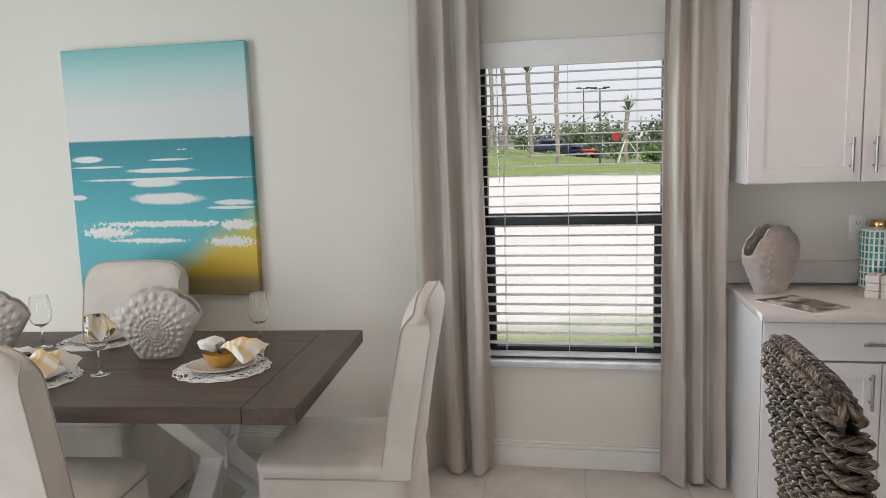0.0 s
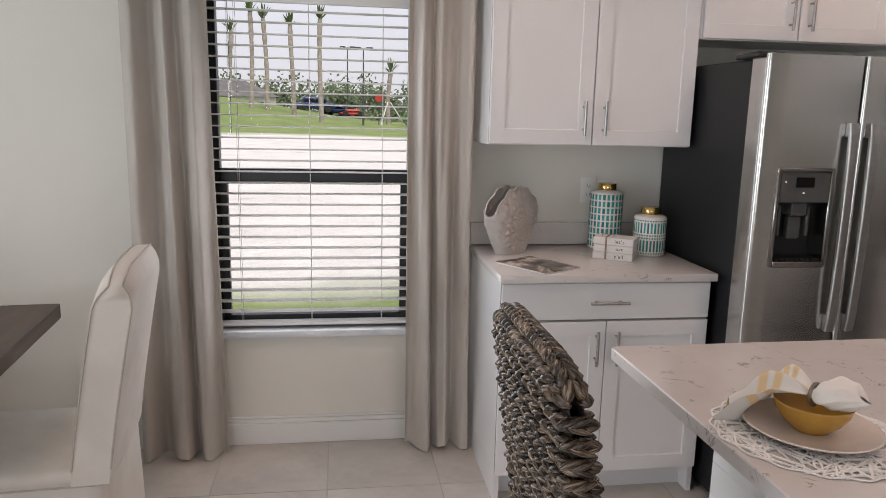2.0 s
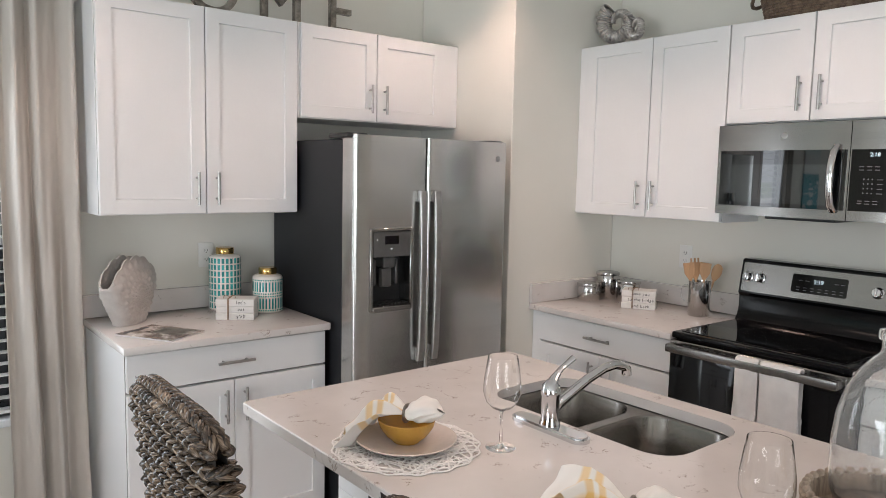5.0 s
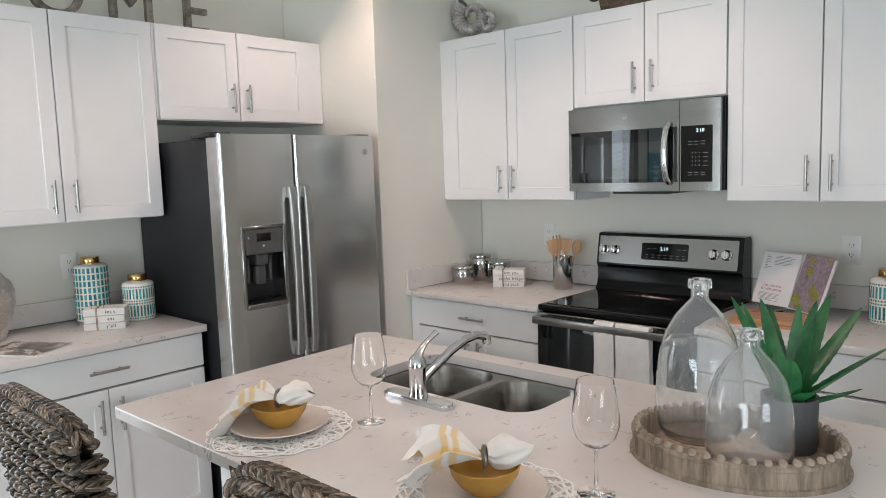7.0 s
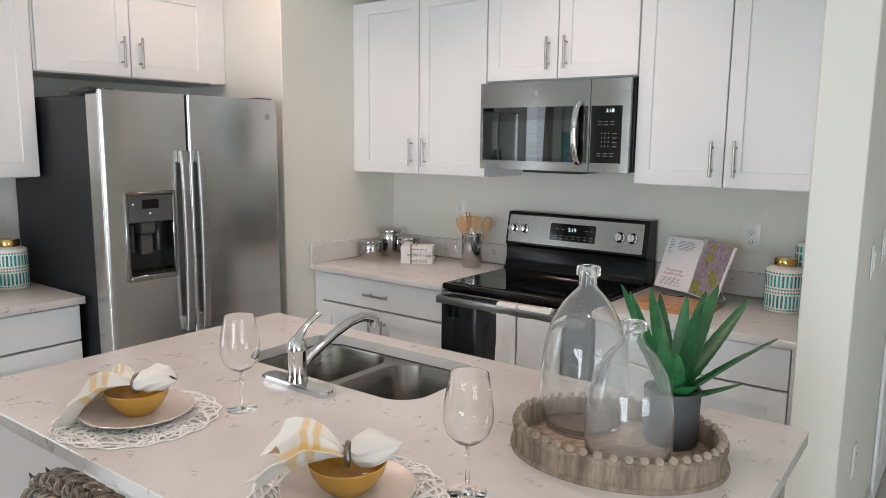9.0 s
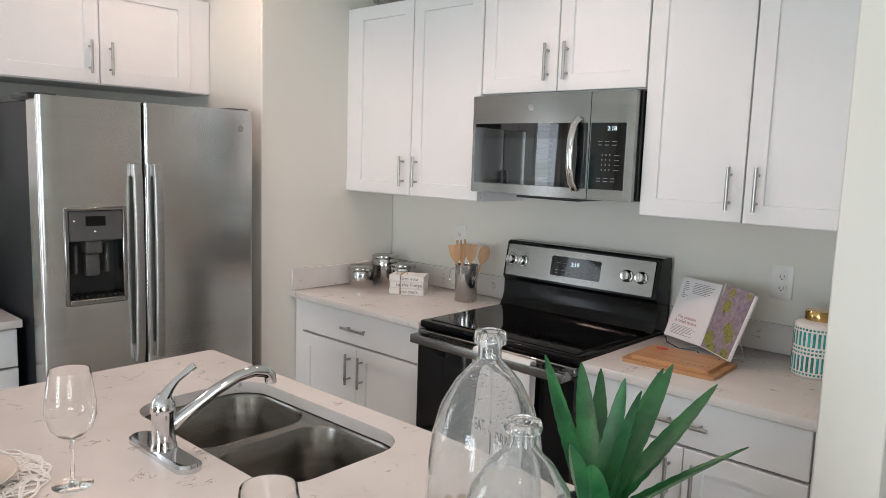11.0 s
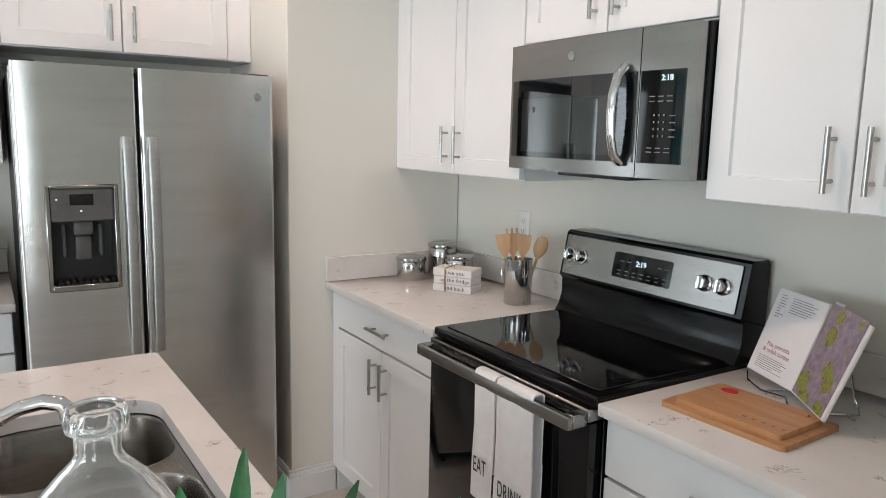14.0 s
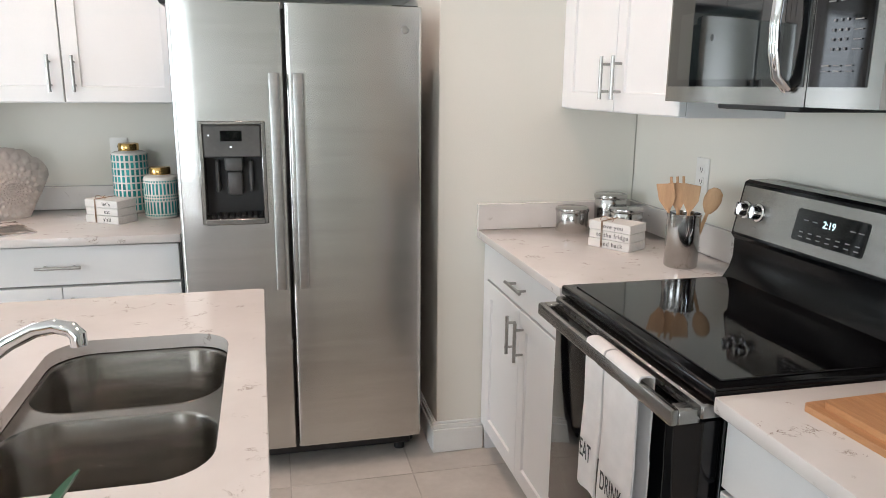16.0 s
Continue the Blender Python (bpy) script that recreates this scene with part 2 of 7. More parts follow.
OUTLET = surface("outlet_plastic", (0.76, 0.75, 0.72), (0.80, 0.79, 0.76), 10, 0.3)
CORD = surface("ladder_cord", (0.74, 0.74, 0.72), (0.8, 0.8, 0.78), 30, 0.8)
CLEAR = glass_like("clear_glass", (0.992, 0.995, 0.993), 0.0, 1.38)
SEEDED = seeds(glass_like("seeded_glass", (0.95, 0.965, 0.96), 0.0, 1.45))
PANE = glass_like("window_pane", (1, 1, 1), 0.0, 1.02)
ACRYLIC = glass_like("acrylic", (0.96, 0.97, 0.97), 0.05)
DIGITS = glowing("clock_digits", (0.75, 0.95, 1.0), 0.8)
LED = glowing("white_led", (0.9, 0.95, 1.0), 2.5)
DIFFUSER = glowing("downlight_diffuser", (1.0, 0.82, 0.66), 4.0)
RUBBER = surface("rubber", (0.012, 0.012, 0.012), (0.02, 0.02, 0.02), 10, 0.7)


def quartz():
    """Warm white engineered stone with sparse short grey-brown veins and fine specks."""
    m, n, l, p = shader("quartz_worktop")
    tc = n.new("ShaderNodeTexCoord")
    base = noise_tex(n, l, tc.outputs["Object"], 5, 5)
    tone = ramp(n, [(0.3, (0.63, 0.597, 0.573)), (0.7, (0.71, 0.677, 0.652))])
    l.new(base.outputs[0], tone.inputs[0])
    vein = noise_tex(n, l, tc.outputs["Object"], 13, 8, 0.68, 0.6)
    line = ramp(n, [(0.484, (0, 0, 0)), (0.497, (1, 1, 1)), (0.503, (1, 1, 1)), (0.516, (0, 0, 0))])
    l.new(vein.outputs[0], line.inputs[0])
    where = noise_tex(n, l, tc.outputs["Object"], 17, 2)
    mask = ramp(n, [(0.585, (0, 0, 0)), (0.67, (1, 1, 1))])
    l.new(where.outputs[0], mask.inputs[0])
    mul = n.new("ShaderNodeMath")
    mul.operation = "MULTIPLY"
    l.new(line.outputs[0], mul.inputs[0])
    l.new(mask.outputs[0], mul.inputs[1])
    soft = n.new("ShaderNodeMath")
    soft.operation = "MULTIPLY"
    l.new(mul.outputs[0], soft.inputs[0])
    soft.inputs[1].default_value = 0.92
    mix = n.new("ShaderNodeMix")
    mix.data_type = "RGBA"
    l.new(soft.outputs[0], mix.inputs[0])
    l.new(tone.outputs[0], mix.inputs[6])
    mix.inputs[7].default_value = (0.24, 0.19, 0.155, 1)
    l.new(mix.outputs[2], p.inputs["Base Color"])
    p.inputs["Roughness"].default_value = 0.11
    return m


def plaid():
    """White napkin cloth with soft yellow bands both ways."""
    m, n, l, p = shader("plaid_napkin")
    tc = n.new("ShaderNodeTexCoord")
    sep = n.new("ShaderNodeSeparateXYZ")
    l.new(tc.outputs["UV"], sep.inputs[0])
    bands = []
    for k in (0, 1):
        r = ramp(n, [(0.30, (0, 0, 0)), (0.34, (1, 1, 1)), (0.42, (1, 1, 1)), (0.45, (0, 0, 0)), (0.50, (0, 0, 0)), (0.53, (1, 1, 1)), (0.60, (1, 1, 1)), (0.64, (0, 0, 0))])
        l.new(sep.outputs[k], r.inputs[0])
        bands.append(r)
    add = n.new("ShaderNodeMath")
    add.operation = "ADD"
    l.new(bands[0].outputs[0], add.inputs[0])
    l.new(bands[1].outputs[0], add.inputs[1])
    half = n.new("ShaderNodeMath")
    half.operation = "MULTIPLY"
    half.inputs[1].default_value = 0.70
    l.new(add.outputs[0], half.inputs[0])
    mix = n.new("ShaderNodeMix")
    mix.data_type = "RGBA"
    l.new(half.outputs[0], mix.inputs[0])
    mix.inputs[6].default_value, mix.inputs[7].default_value = (0.86, 0.84, 0.80, 1), (0.80, 0.55, 0.20, 1)
    weave = noise_tex(n, l, tc.outputs["Object"], 900, 2)
    bp = n.new("ShaderNodeBump")
    bp.inputs["Strength"].default_value, bp.inputs["Distance"].default_value = 0.4, 0.001
    l.new(weave.outputs[0], bp.inputs["Height"])
    l.new(bp.outputs[0], p.inputs["Normal"])
    l.new(mix.outputs[2], p.inputs["Base Color"])
    p.inputs["Roughness"].default_value = 0.92
    return m


def seascape():
    """Canvas painting: pale sky, teal sea with foam, yellow beach at a lower corner. Local x across, z up, in metres."""
    m, n, l, p = shader("seascape_paint")
    tc = n.new("ShaderNodeTexCoord")
    sep = n.new("ShaderNodeSeparateXYZ")
    l.new(tc.outputs["Object"], sep.inputs[0])
    zz = n.new("ShaderNodeMath")
    zz.operation = "DIVIDE"
    zz.inputs[1].default_value = 1.25
    l.new(sep.outputs[2], zz.inputs[0])
    base = ramp(n, [(0.0, (0.10, 0.42, 0.46)), (0.30, (0.08, 0.42, 0.48)), (0.50, (0.035, 0.31, 0.37)), (0.632, (0.02, 0.22, 0.27)), (0.636, (0.70, 0.70, 0.68)), (0.76, (0.68, 0.70, 0.68)), (0.90, (0.42, 0.64, 0.63)), (1.0, (0.20, 0.50, 0.50))])
    l.new(zz.outputs[0], base.inputs[0])
    brush = noise_tex(n, l, tc.outputs["Object"], 7, 5, 0.65)
    dab = noise_tex(n, l, tc.outputs["Object"], 46, 5, 0.72)

    def streaks(rows, grain, gain, edge):
        """Lens-shaped strokes of white: centre, height, half width and half height on the canvas."""
        total = None
        for cx, cz, wide, tall in rows:
            at = n.new("ShaderNodeMapping")
            at.vector_type = "TEXTURE"
            at.inputs["Location"].default_value, at.inputs["Scale"].default_value = (cx, -0.04, cz), (wide, 1, tall)
            l.new(tc.outputs["Object"], at.inputs["Vector"])
            far = n.new("ShaderNodeVectorMath")
            far.operation = "LENGTH"
            l.new(at.outputs[0], far.inputs[0])
            if total is None:
                total = far.outputs["Value"]
                continue
            low = n.new("ShaderNodeMath")
            low.operation = "MINIMUM"
            l.new(total, low.inputs[0])
            l.new(far.outputs["Value"], low.inputs[1])
            total = low.outputs[0]
        rough = n.new("ShaderNodeMath")
        rough.operation = "MULTIPLY_ADD"
        l.new(grain.outputs[0], rough.inputs[0])
        rough.inputs[1].default_value = gain
        l.new(total, rough.inputs[2])
        r = ramp(n, [(0.5 + edge[0], (1, 1, 1)), (0.5 + edge[1], (0, 0, 0))])
        half = n.new("ShaderNodeMath")
        half.operation = "MULTIPLY"
        half.inputs[1].default_value = 0.4
        l.new(rough.outputs[0], half.inputs[0])
        l.new(half.outputs[0], r.inputs[0])
        return r

    swell = streaks([(-0.40, 0.70, 0.10, 0.017), (-0.34, 0.66, 0.15, 0.006), (0.0, 0.637, 0.20, 0.013), (0.05, 0.593, 0.46, 0.009), (-0.04, 0.575, 0.14, 0.024), (0.02, 0.493, 0.22, 0.032), (0.40, 0.47, 0.11, 0.015), (-0.47, 0.506, 0.05, 0.015), (0.05, 0.69, 0.13, 0.006), (0.38, 0.444, 0.13, 0.009)], brush, 1.1, (0.02, 0.14))
    m1 = n.new("ShaderNodeMix")
    m1.data_type = "RGBA"
    l.new(swell.outputs[0], m1.inputs[0])
    l.new(base.outputs[0], m1.inputs[6])
    m1.inputs[7].default_value = (0.72, 0.74, 0.73, 1)
    breaker = streaks([(0.0, 0.365, 0.50, 0.020), (-0.08, 0.28, 0.26, 0.017), (-0.32, 0.322, 0.17, 0.038), (0.37, 0.272, 0.15, 0.034), (0.41, 0.358, 0.13, 0.032)], dab, 2.6, (0.30, 0.33))
    wob = n.new("ShaderNodeMath")
    wob.operation = "MULTIPLY_ADD"
    wave = noise_tex(n, l, tc.outputs["Object"], 5, 2)
    l.new(wave.outputs[0], wob.inputs[0])
    wob.inputs[1].default_value = 0.09
    l.new(zz.outputs[0], wob.inputs[2])
    wsub = n.new("ShaderNodeMath")
    wsub.operation = "SUBTRACT"
    l.new(wob.outputs[0], wsub.inputs[0])
    wsub.inputs[1].default_value = 0.045
    # beach: grows towards the lower corner
    bneg = n.new("ShaderNodeMath")
    bneg.operation = "MULTIPLY_ADD"
    l.new(sep.outputs[0], bneg.inputs[0])
    bneg.inputs[1].default_value = -0.50
    l.new(wsub.outputs[0], bneg.inputs[2])
    br = ramp(n, [(0.0, (1, 1, 1)), (0.02, (1, 1, 1)), (0.14, (0, 0, 0))])
    l.new(bneg.outputs[0], br.inputs[0])
    sand = ramp(n, [(0.0, (0.22, 0.18, 0.09)), (0.06, (0.28, 0.21, 0.07)), (0.10, (0.56, 0.36, 0.03)), (0.2, (0.66, 0.50, 0.06)), (0.3, (0.42, 0.50, 0.12))])
    l.new(zz.outputs[0], sand.inputs[0])
    m2 = n.new("ShaderNodeMix")
    m2.data_type = "RGBA"
    l.new(br.outputs[0], m2.inputs[0])
    l.new(m1.outputs[2], m2.inputs[6])
    l.new(sand.outputs[0], m2.inputs[7])
    m3 = n.new("ShaderNodeMix")
    m3.data_type = "RGBA"
    l.new(breaker.outputs[0], m3.inputs[0])
    l.new(m2.outputs[2], m3.inputs[6])
    m3.inputs[7].default_value = (0.76, 0.76, 0.72, 1)
    l.new(m3.outputs[2], p.inputs["Base Color"])
    p.inputs["Roughness"].default_value = 0.55
    bp = n.new("ShaderNodeBump")
    bp.inputs["Strength"].default_value, bp.inputs["Distance"].default_value = 0.3, 0.002
    weave = noise_tex(n, l, tc.outputs["Object"], 300, 2)
    l.new(weave.outputs[0], bp.inputs["Height"])
    l.new(bp.outputs[0], p.inputs["Normal"])
    return m


def food_page():
    """Printed food photograph: lilac ground with green and brown toasts."""
    m, n, l, p = shader("food_photograph")
    tc = n.new("ShaderNodeTexCoord")
    v = n.new("ShaderNodeTexVoronoi")
    v.inputs["Scale"].default_value = 16
    l.new(tc.outputs["Object"], v.inputs["Vector"])
    nz = noise_tex(n, l, tc.outputs["Object"], 60, 4)
    g = ramp(n, [(0.35, (0.10, 0.13, 0.03)), (0.5, (0.30, 0.33, 0.07)), (0.62, (0.20, 0.10, 0.04)), (0.72, (0.55, 0.50, 0.30))])
    l.new(nz.outputs[0], g.inputs[0])
    r = ramp(n, [(0.36, (1, 1, 1)), (0.42, (0, 0, 0))])
    l.new(v.outputs[0], r.inputs[0])
    lil = ramp(n, [(0.3, (0.20, 0.15, 0.20)), (0.7, (0.36, 0.30, 0.36))])
    l.new(nz.outputs[0], lil.inputs[0])
    mix = n.new("ShaderNodeMix")
    mix.data_type = "RGBA"
    l.new(r.outputs[0], mix.inputs[0])
    l.new(lil.outputs[0], mix.inputs[6])
    l.new(g.outputs[0], mix.inputs[7])
    l.new(mix.outputs[2], p.inputs["Base Color"])
    p.inputs["Roughness"].default_value = 0.3
    return m


QUARTZ, PLAID, SEASCAPE, FOOD = quartz(), plaid(), seascape(), food_page()


# ---- mesh helpers ----
def rbox(bm, x0, x1, y0, y1, z0, z1, r=0.0, seg=1):
    """A box between two corners with rounded edges of radius r."""
    x0, x1, y0, y1, z0, z1 = min(x0, x1), max(x0, x1), min(y0, y1), max(y0, y1), min(z0, z1), max(z0, z1)
    m = Matrix.LocRotScale(((x0 + x1) / 2, (y0 + y1) / 2, (z0 + z1) / 2), None, (x1 - x0, y1 - y0, z1 - z0))
    vs = bmesh.ops.create_cube(bm, size=1, matrix=m)["verts"]
    if r > 0:
        r = min(r, 0.49 * min(x1 - x0, y1 - y0, z1 - z0))
        es = list({e for v in vs for e in v.link_edges})
        bmesh.ops.bevel(bm, geom=es, offset=r, segments=seg, affect="EDGES", profile=0.5)
    return bm


def box(*a, **k):
    return rbox(bmesh.new(), *a, **k)


def lathe(bm, profile, seg=32, cx=0.0, cy=0.0, sx=1.0, sy=1.0):
    """Turns a profile of (radius, z) round the z axis; radius 0 closes an end."""
    rings = []
    for r, z in profile:
        if r <= 1e-6:
            rings.append([bm.verts.new((cx, cy, z))])
        else:
            rings.append([bm.verts.new((cx + sx * r * math.cos(2 * math.pi * k / seg), cy + sy * r * math.sin(2 * math.pi * k / seg), z)) for k in range(seg)])
    for a, b in zip(rings, rings[1:]):
        for k in range(seg):
            q = [a[k % len(a)], a[(k + 1) % len(a)], b[(k + 1) % len(b)], b[k % len(b)]]
            q = list(dict.fromkeys(q))
            if len(q) > 2:
                bm.faces.new(q)
    return bm


def tube(bm, pts, radius, seg=8, flat=1.0, caps=True):
    """A round bar along points; radius may be one number or one for each point."""
    pts = [Vector(p) for p in pts]
    rad = radius if isinstance(radius, (list, tuple)) else [radius] * len(pts)
    rings, up = [], None
    for i, p in enumerate(pts):
        d = (pts[min(i + 1, len(pts) - 1)] - pts[max(i - 1, 0)]).normalized()
        if up is None:
            up = Vector((0, 0, 1)) if abs(d.z) < 0.9 else Vector((0, 1, 0))
        side = d.cross(up).normalized()
        up = side.cross(d).normalized()
        rings.append([bm.verts.new(p + rad[i] * (math.cos(2 * math.pi * k / seg) * side + flat * math.sin(2 * math.pi * k / seg) * up)) for k in range(seg)])
    for a, b in zip(rings, rings[1:]):
        for k in range(seg):
            bm.faces.new((a[k], a[(k + 1) % seg], b[(k + 1) % seg], b[k]))
    if caps:
        bm.faces.new(rings[0][::-1])
        bm.faces.new(rings[-1])
    return bm


def prism(bm, outline, z0, z1, m=None):
    """An outline of (x, y) pulled from z0 to z1, then moved by m."""
    m = m or Matrix()
    a = [bm.verts.new(m @ Vector((x, y, z0))) for x, y in outline]
    b = [bm.verts.new(m @ Vector((x, y, z1))) for x, y in outline]
    n = len(a)
    for k in range(n):
        bm.faces.new((a[k], a[(k + 1) % n], b[(k + 1) % n], b[k]))
    bm.faces.new(a[::-1])
    bm.faces.new(b)
    return bm


def rounded(x0, x1, y0, y1, r, seg=6):
    out = []
    for cx, cy, a in ((x1 - r, y1 - r, 0), (x0 + r, y1 - r, 90), (x0 + r, y0 + r, 180), (x1 - r, y0 + r, 270)):
        for k in range(seg + 1):
            t = radians(a + 90 * k / seg)
            out.append((cx + r * math.cos(t), cy + r * math.sin(t)))
    return out


def grid_sheet(bm, nu, nv, f, closed_u=False):
    """A sheet of nu x nv points given by f(u, v), u and v from 0 to 1."""
    vs = [[bm.verts.new(f(i / (nu if closed_u else nu - 1), j / (nv - 1))) for i in range(nu)] for j in range(nv)]
    uv = bm.loops.layers.uv.verify()
    for j in range(nv - 1):
        for i in range(nu if closed_u else nu - 1):
            i2 = (i + 1) % nu
            face = bm.faces.new((vs[j][i], vs[j][i2], vs[j + 1][i2], vs[j + 1][i]))
            for lp, (a, b) in zip(face.loops, ((i, j), (i + 1, j), (i + 1, j + 1), (i, j + 1))):
                lp[uv].uv = (a / (nu - 1), b / (nv - 1))
    return bm


def solid(bm, thick):
    bmesh.ops.recalc_face_normals(bm, faces=bm.faces)
    bmesh.ops.solidify(bm, geom=bm.faces[:], thickness=thick)
    return bm


def to_mesh(name, bm, material, angle=38):
    bmesh.ops.recalc_face_normals(bm, faces=bm.faces)
    me = bpy.data.meshes.new(name)
    bm.to_mesh(me)
    bm.free()
    me.polygons.foreach_set("use_smooth", [True] * len(me.polygons))
    me.set_sharp_from_angle(angle=radians(angle))
    me.materials.append(material)
    return me


def part(name, bm, material, parent=None, label="", angle=38):
    ob = new(name, to_mesh(name, bm, material, angle))
    ob.parent = parent
    return tagged(ob, label)


def thing(name, x, y, z, rz=0.0, label="", category="", group="", kind=""):
    ob = new(name)
    ob.empty_display_size = 0.1
    ob.matrix_world = pose(x, y, z, 0, 0, rz)
    return tagged(ob, label, category, group, kind)


def setting(name, bm, material, label, category):
    return tagged(part(name, bm, material, None), label, category, "", "structure")


def lettering(text, size, material, parent, m, name="lettering", thin=0.0004, spacing=1.0):
    """Raised flat letters: they lie in the plane of m, x along the line of writing, and are centred."""
    cu = bpy.data.curves.new(name, "FONT")
    cu.body, cu.size, cu.extrude, cu.align_x, cu.align_y = text, size, thin, "CENTER", "CENTER"
    cu.space_character = spacing
    tmp = bpy.data.objects.new(name, cu)
    scene.collection.objects.link(tmp)
    bpy.context.view_layer.update()
    me = bpy.data.meshes.new_from_object(tmp.evaluated_get(bpy.context.evaluated_depsgraph_get()))
    bpy.data.objects.remove(tmp)
    bpy.data.curves.remove(cu)
    me.materials.clear()
    me.materials.append(material)
    ob = new(name, me)
    ob.parent = parent
    ob.matrix_local = m
    return ob


def face_frame(x, y, z, tilt=0.0):
    """A frame for things drawn on an upright face that looks along local -y."""
    return pose(x, y, z, 90 + tilt, 0, 0)


# ---- the large structure ----
WX0, WX1, WZ0, WZ1 = 0.29, 1.19, 0.53, 2.03
bm = bmesh.new()
rbox(bm, -4.15, WX0, 4.0, 4.15, -0.1, CEIL)
rbox(bm, WX1, 4.15, 4.0, 4.15, -0.1, CEIL)
rbox(bm, WX0, WX1, 4.0, 4.15, -0.1, WZ0)
rbox(bm, WX0, WX1, 4.0, 4.15, WZ1, CEIL)
setting("wall_north", bm, WALL, "pale greige painted wall with a window opening", "wall")
setting("wall_east", box(4.0, 4.15, 0.965, 4.0, -0.1, CEIL), WALL, "pale greige painted wall behind the cooker", "wall")
setting("wall_return", box(3.20, 3.997, 3.25, 3.997, -0.1, CEIL, r=0.004), WALL, "boxed wall return beside the refrigerator", "wall")
setting("wall_stub", box(3.25, 6.6, 0.82, 0.963, -0.1, CEIL, r=0.004), WALL, "end of a painted partition wall beside the worktop", "wall")
bm = bmesh.new()
rbox(bm, -4.2, -4.05, -4.6, -0.8, -0.1, CEIL)
rbox(bm, -4.2, -4.05, 1.8, 4.0, -0.1, CEIL)
rbox(bm, -4.2, -4.05, -0.8, 1.8, 2.2, CEIL)
setting("wall_west", bm, WALL, "plain painted wall with a patio door opening", "wall")
bm = bmesh.new()
rbox(bm, -4.05, -2.0, -4.7, -4.55, -0.1, CEIL)
rbox(bm, 0.6, 6.6, -4.7, -4.55, -0.1, CEIL)
rbox(bm, -2.0, 0.6, -4.7, -4.55, -0.1, 0.55)
rbox(bm, -2.0, 0.6, -4.7, -4.55, 2.15, CEIL)
setting("wall_south", bm, WALL, "plain painted wall with a wide window opening", "wall")
setting("wall_hall", box(6.6, 6.75, -4.55, 0.96, -0.1, CEIL), WALL, "plain painted wall at the end of the hall", "wall")
bm = box(-4.2, 6.75, -4.7, 4.15, CEIL, CEIL + 0.12)
ceiling = setting("ceiling", bm, CEILING, "white knockdown-textured ceiling", "ceiling")
floor = setting("floor", box(-4.2, 6.75, -4.7, 4.15, -0.12, -0.002), GROUT, "beige stone-look floor tiles with pale grout", "floor")


def skirting(name, x0, x1, y0, y1, side):
    """Skirting with a stepped top; side is the axis and sign of the room face."""
    bm = bmesh.new()
    rbox(bm, x0, x1, y0, y1, 0.0, 0.098, 0.002)
    t = 0.006
    a = [x0, x1, y0, y1]
    a[side] += t if side % 2 == 0 else -t
    rbox(bm, *a, 0.098, 0.118, 0.003)
    a[side] += 0.004 if side % 2 == 0 else -0.004
    rbox(bm, *a, 0.118, 0.130, 0.003)
    return setting(name, bm, TRIM, "white moulded baseboard", "baseboard")


skirting("baseboard", -4.05, 1.43, 3.982, 4.0, 2)
skirting("baseboard", 3.184, 3.352 + 0.04, 3.232, 3.25, 2)
skirting("baseboard", 3.182, 3.20, 3.25, 4.0, 0)
skirting("baseboard", 3.25, 4.22, 0.802, 0.82, 2)
skirting("baseboard", 3.232, 3.25, 0.82, 0.963, 0)

# hall door casing on the partition
hall_door = thing("door_1", 4.25, 0.82, 0, 0, "white panelled hall door in a white casing", "door", kind="structure")
bm = bmesh.new()
rbox(bm, 0, 0.075, -0.018, -0.001, 0, 2.1, 0.004)
rbox(bm, 0.835, 0.91, -0.018, -0.001, 0, 2.1, 0.004)
rbox(bm, 0, 0.91, -0.019, -0.001, 2.1, 2.17, 0.004)
part("casing", bm, TRIM, hall_door)
bm = bmesh.new()
rbox(bm, 0.08, 0.83, -0.012, -0.001, 0.01, 2.095, 0.002)
for z0, z1 in ((0.15, 0.95), (1.05, 1.95)):
    rbox(bm, 0.19, 0.72, -0.018, -0.01, z0, z1, 0.006)
part("door_leaf", bm, TRIM, hall_door)

# window, reveal, sill and sashes
win = thing("window_1", 0.74, 4.0, WZ0, 0, "single-hung window with dark bronze frame and marble sill", "window", kind="structure")
hw = (WX1 - WX0) / 2
H = WZ1 - WZ0
ZM = 1.205 - WZ0
bm = bmesh.new()
for s in (-1, 1):
    rbox(bm, s * hw, s * (hw - 0.045), 0.075, 0.135, 0.02, H, 0.003)
rbox(bm, -hw, hw, 0.075, 0.135, H - 0.05, H, 0.003)
rbox(bm, -hw, hw, 0.075, 0.135, 0.0, 0.030, 0.003)
part("window_frame", bm, WINDOW_FRAME, win)
bm = bmesh.new()
for s in (-1, 1):
    rbox(bm, s * (hw - 0.045), s * (hw - 0.075), 0.07, 0.11, 0.05, ZM + 0.03, 0.003)
rbox(bm, -hw + 0.045, hw - 0.045, 0.066, 0.11, ZM - 0.035, ZM + 0.03, 0.003)
rbox(bm, -hw + 0.045, hw - 0.045, 0.07, 0.11, 0.028, 0.052, 0.003)
rbox(bm, -0.05, 0.05, 0.052, 0.068, ZM + 0.012, ZM + 0.028, 0.003)
part("lower_sash", bm, WINDOW_FRAME, win)
for z0, z1, y in ((0.05, ZM - 0.03, 0.09), (ZM + 0.03, H - 0.05, 0.115)):
    pane = part("pane", box(-hw + 0.05, hw - 0.05, y, y + 0.004, z0, z1), PANE, win)
    pane.visible_shadow = False
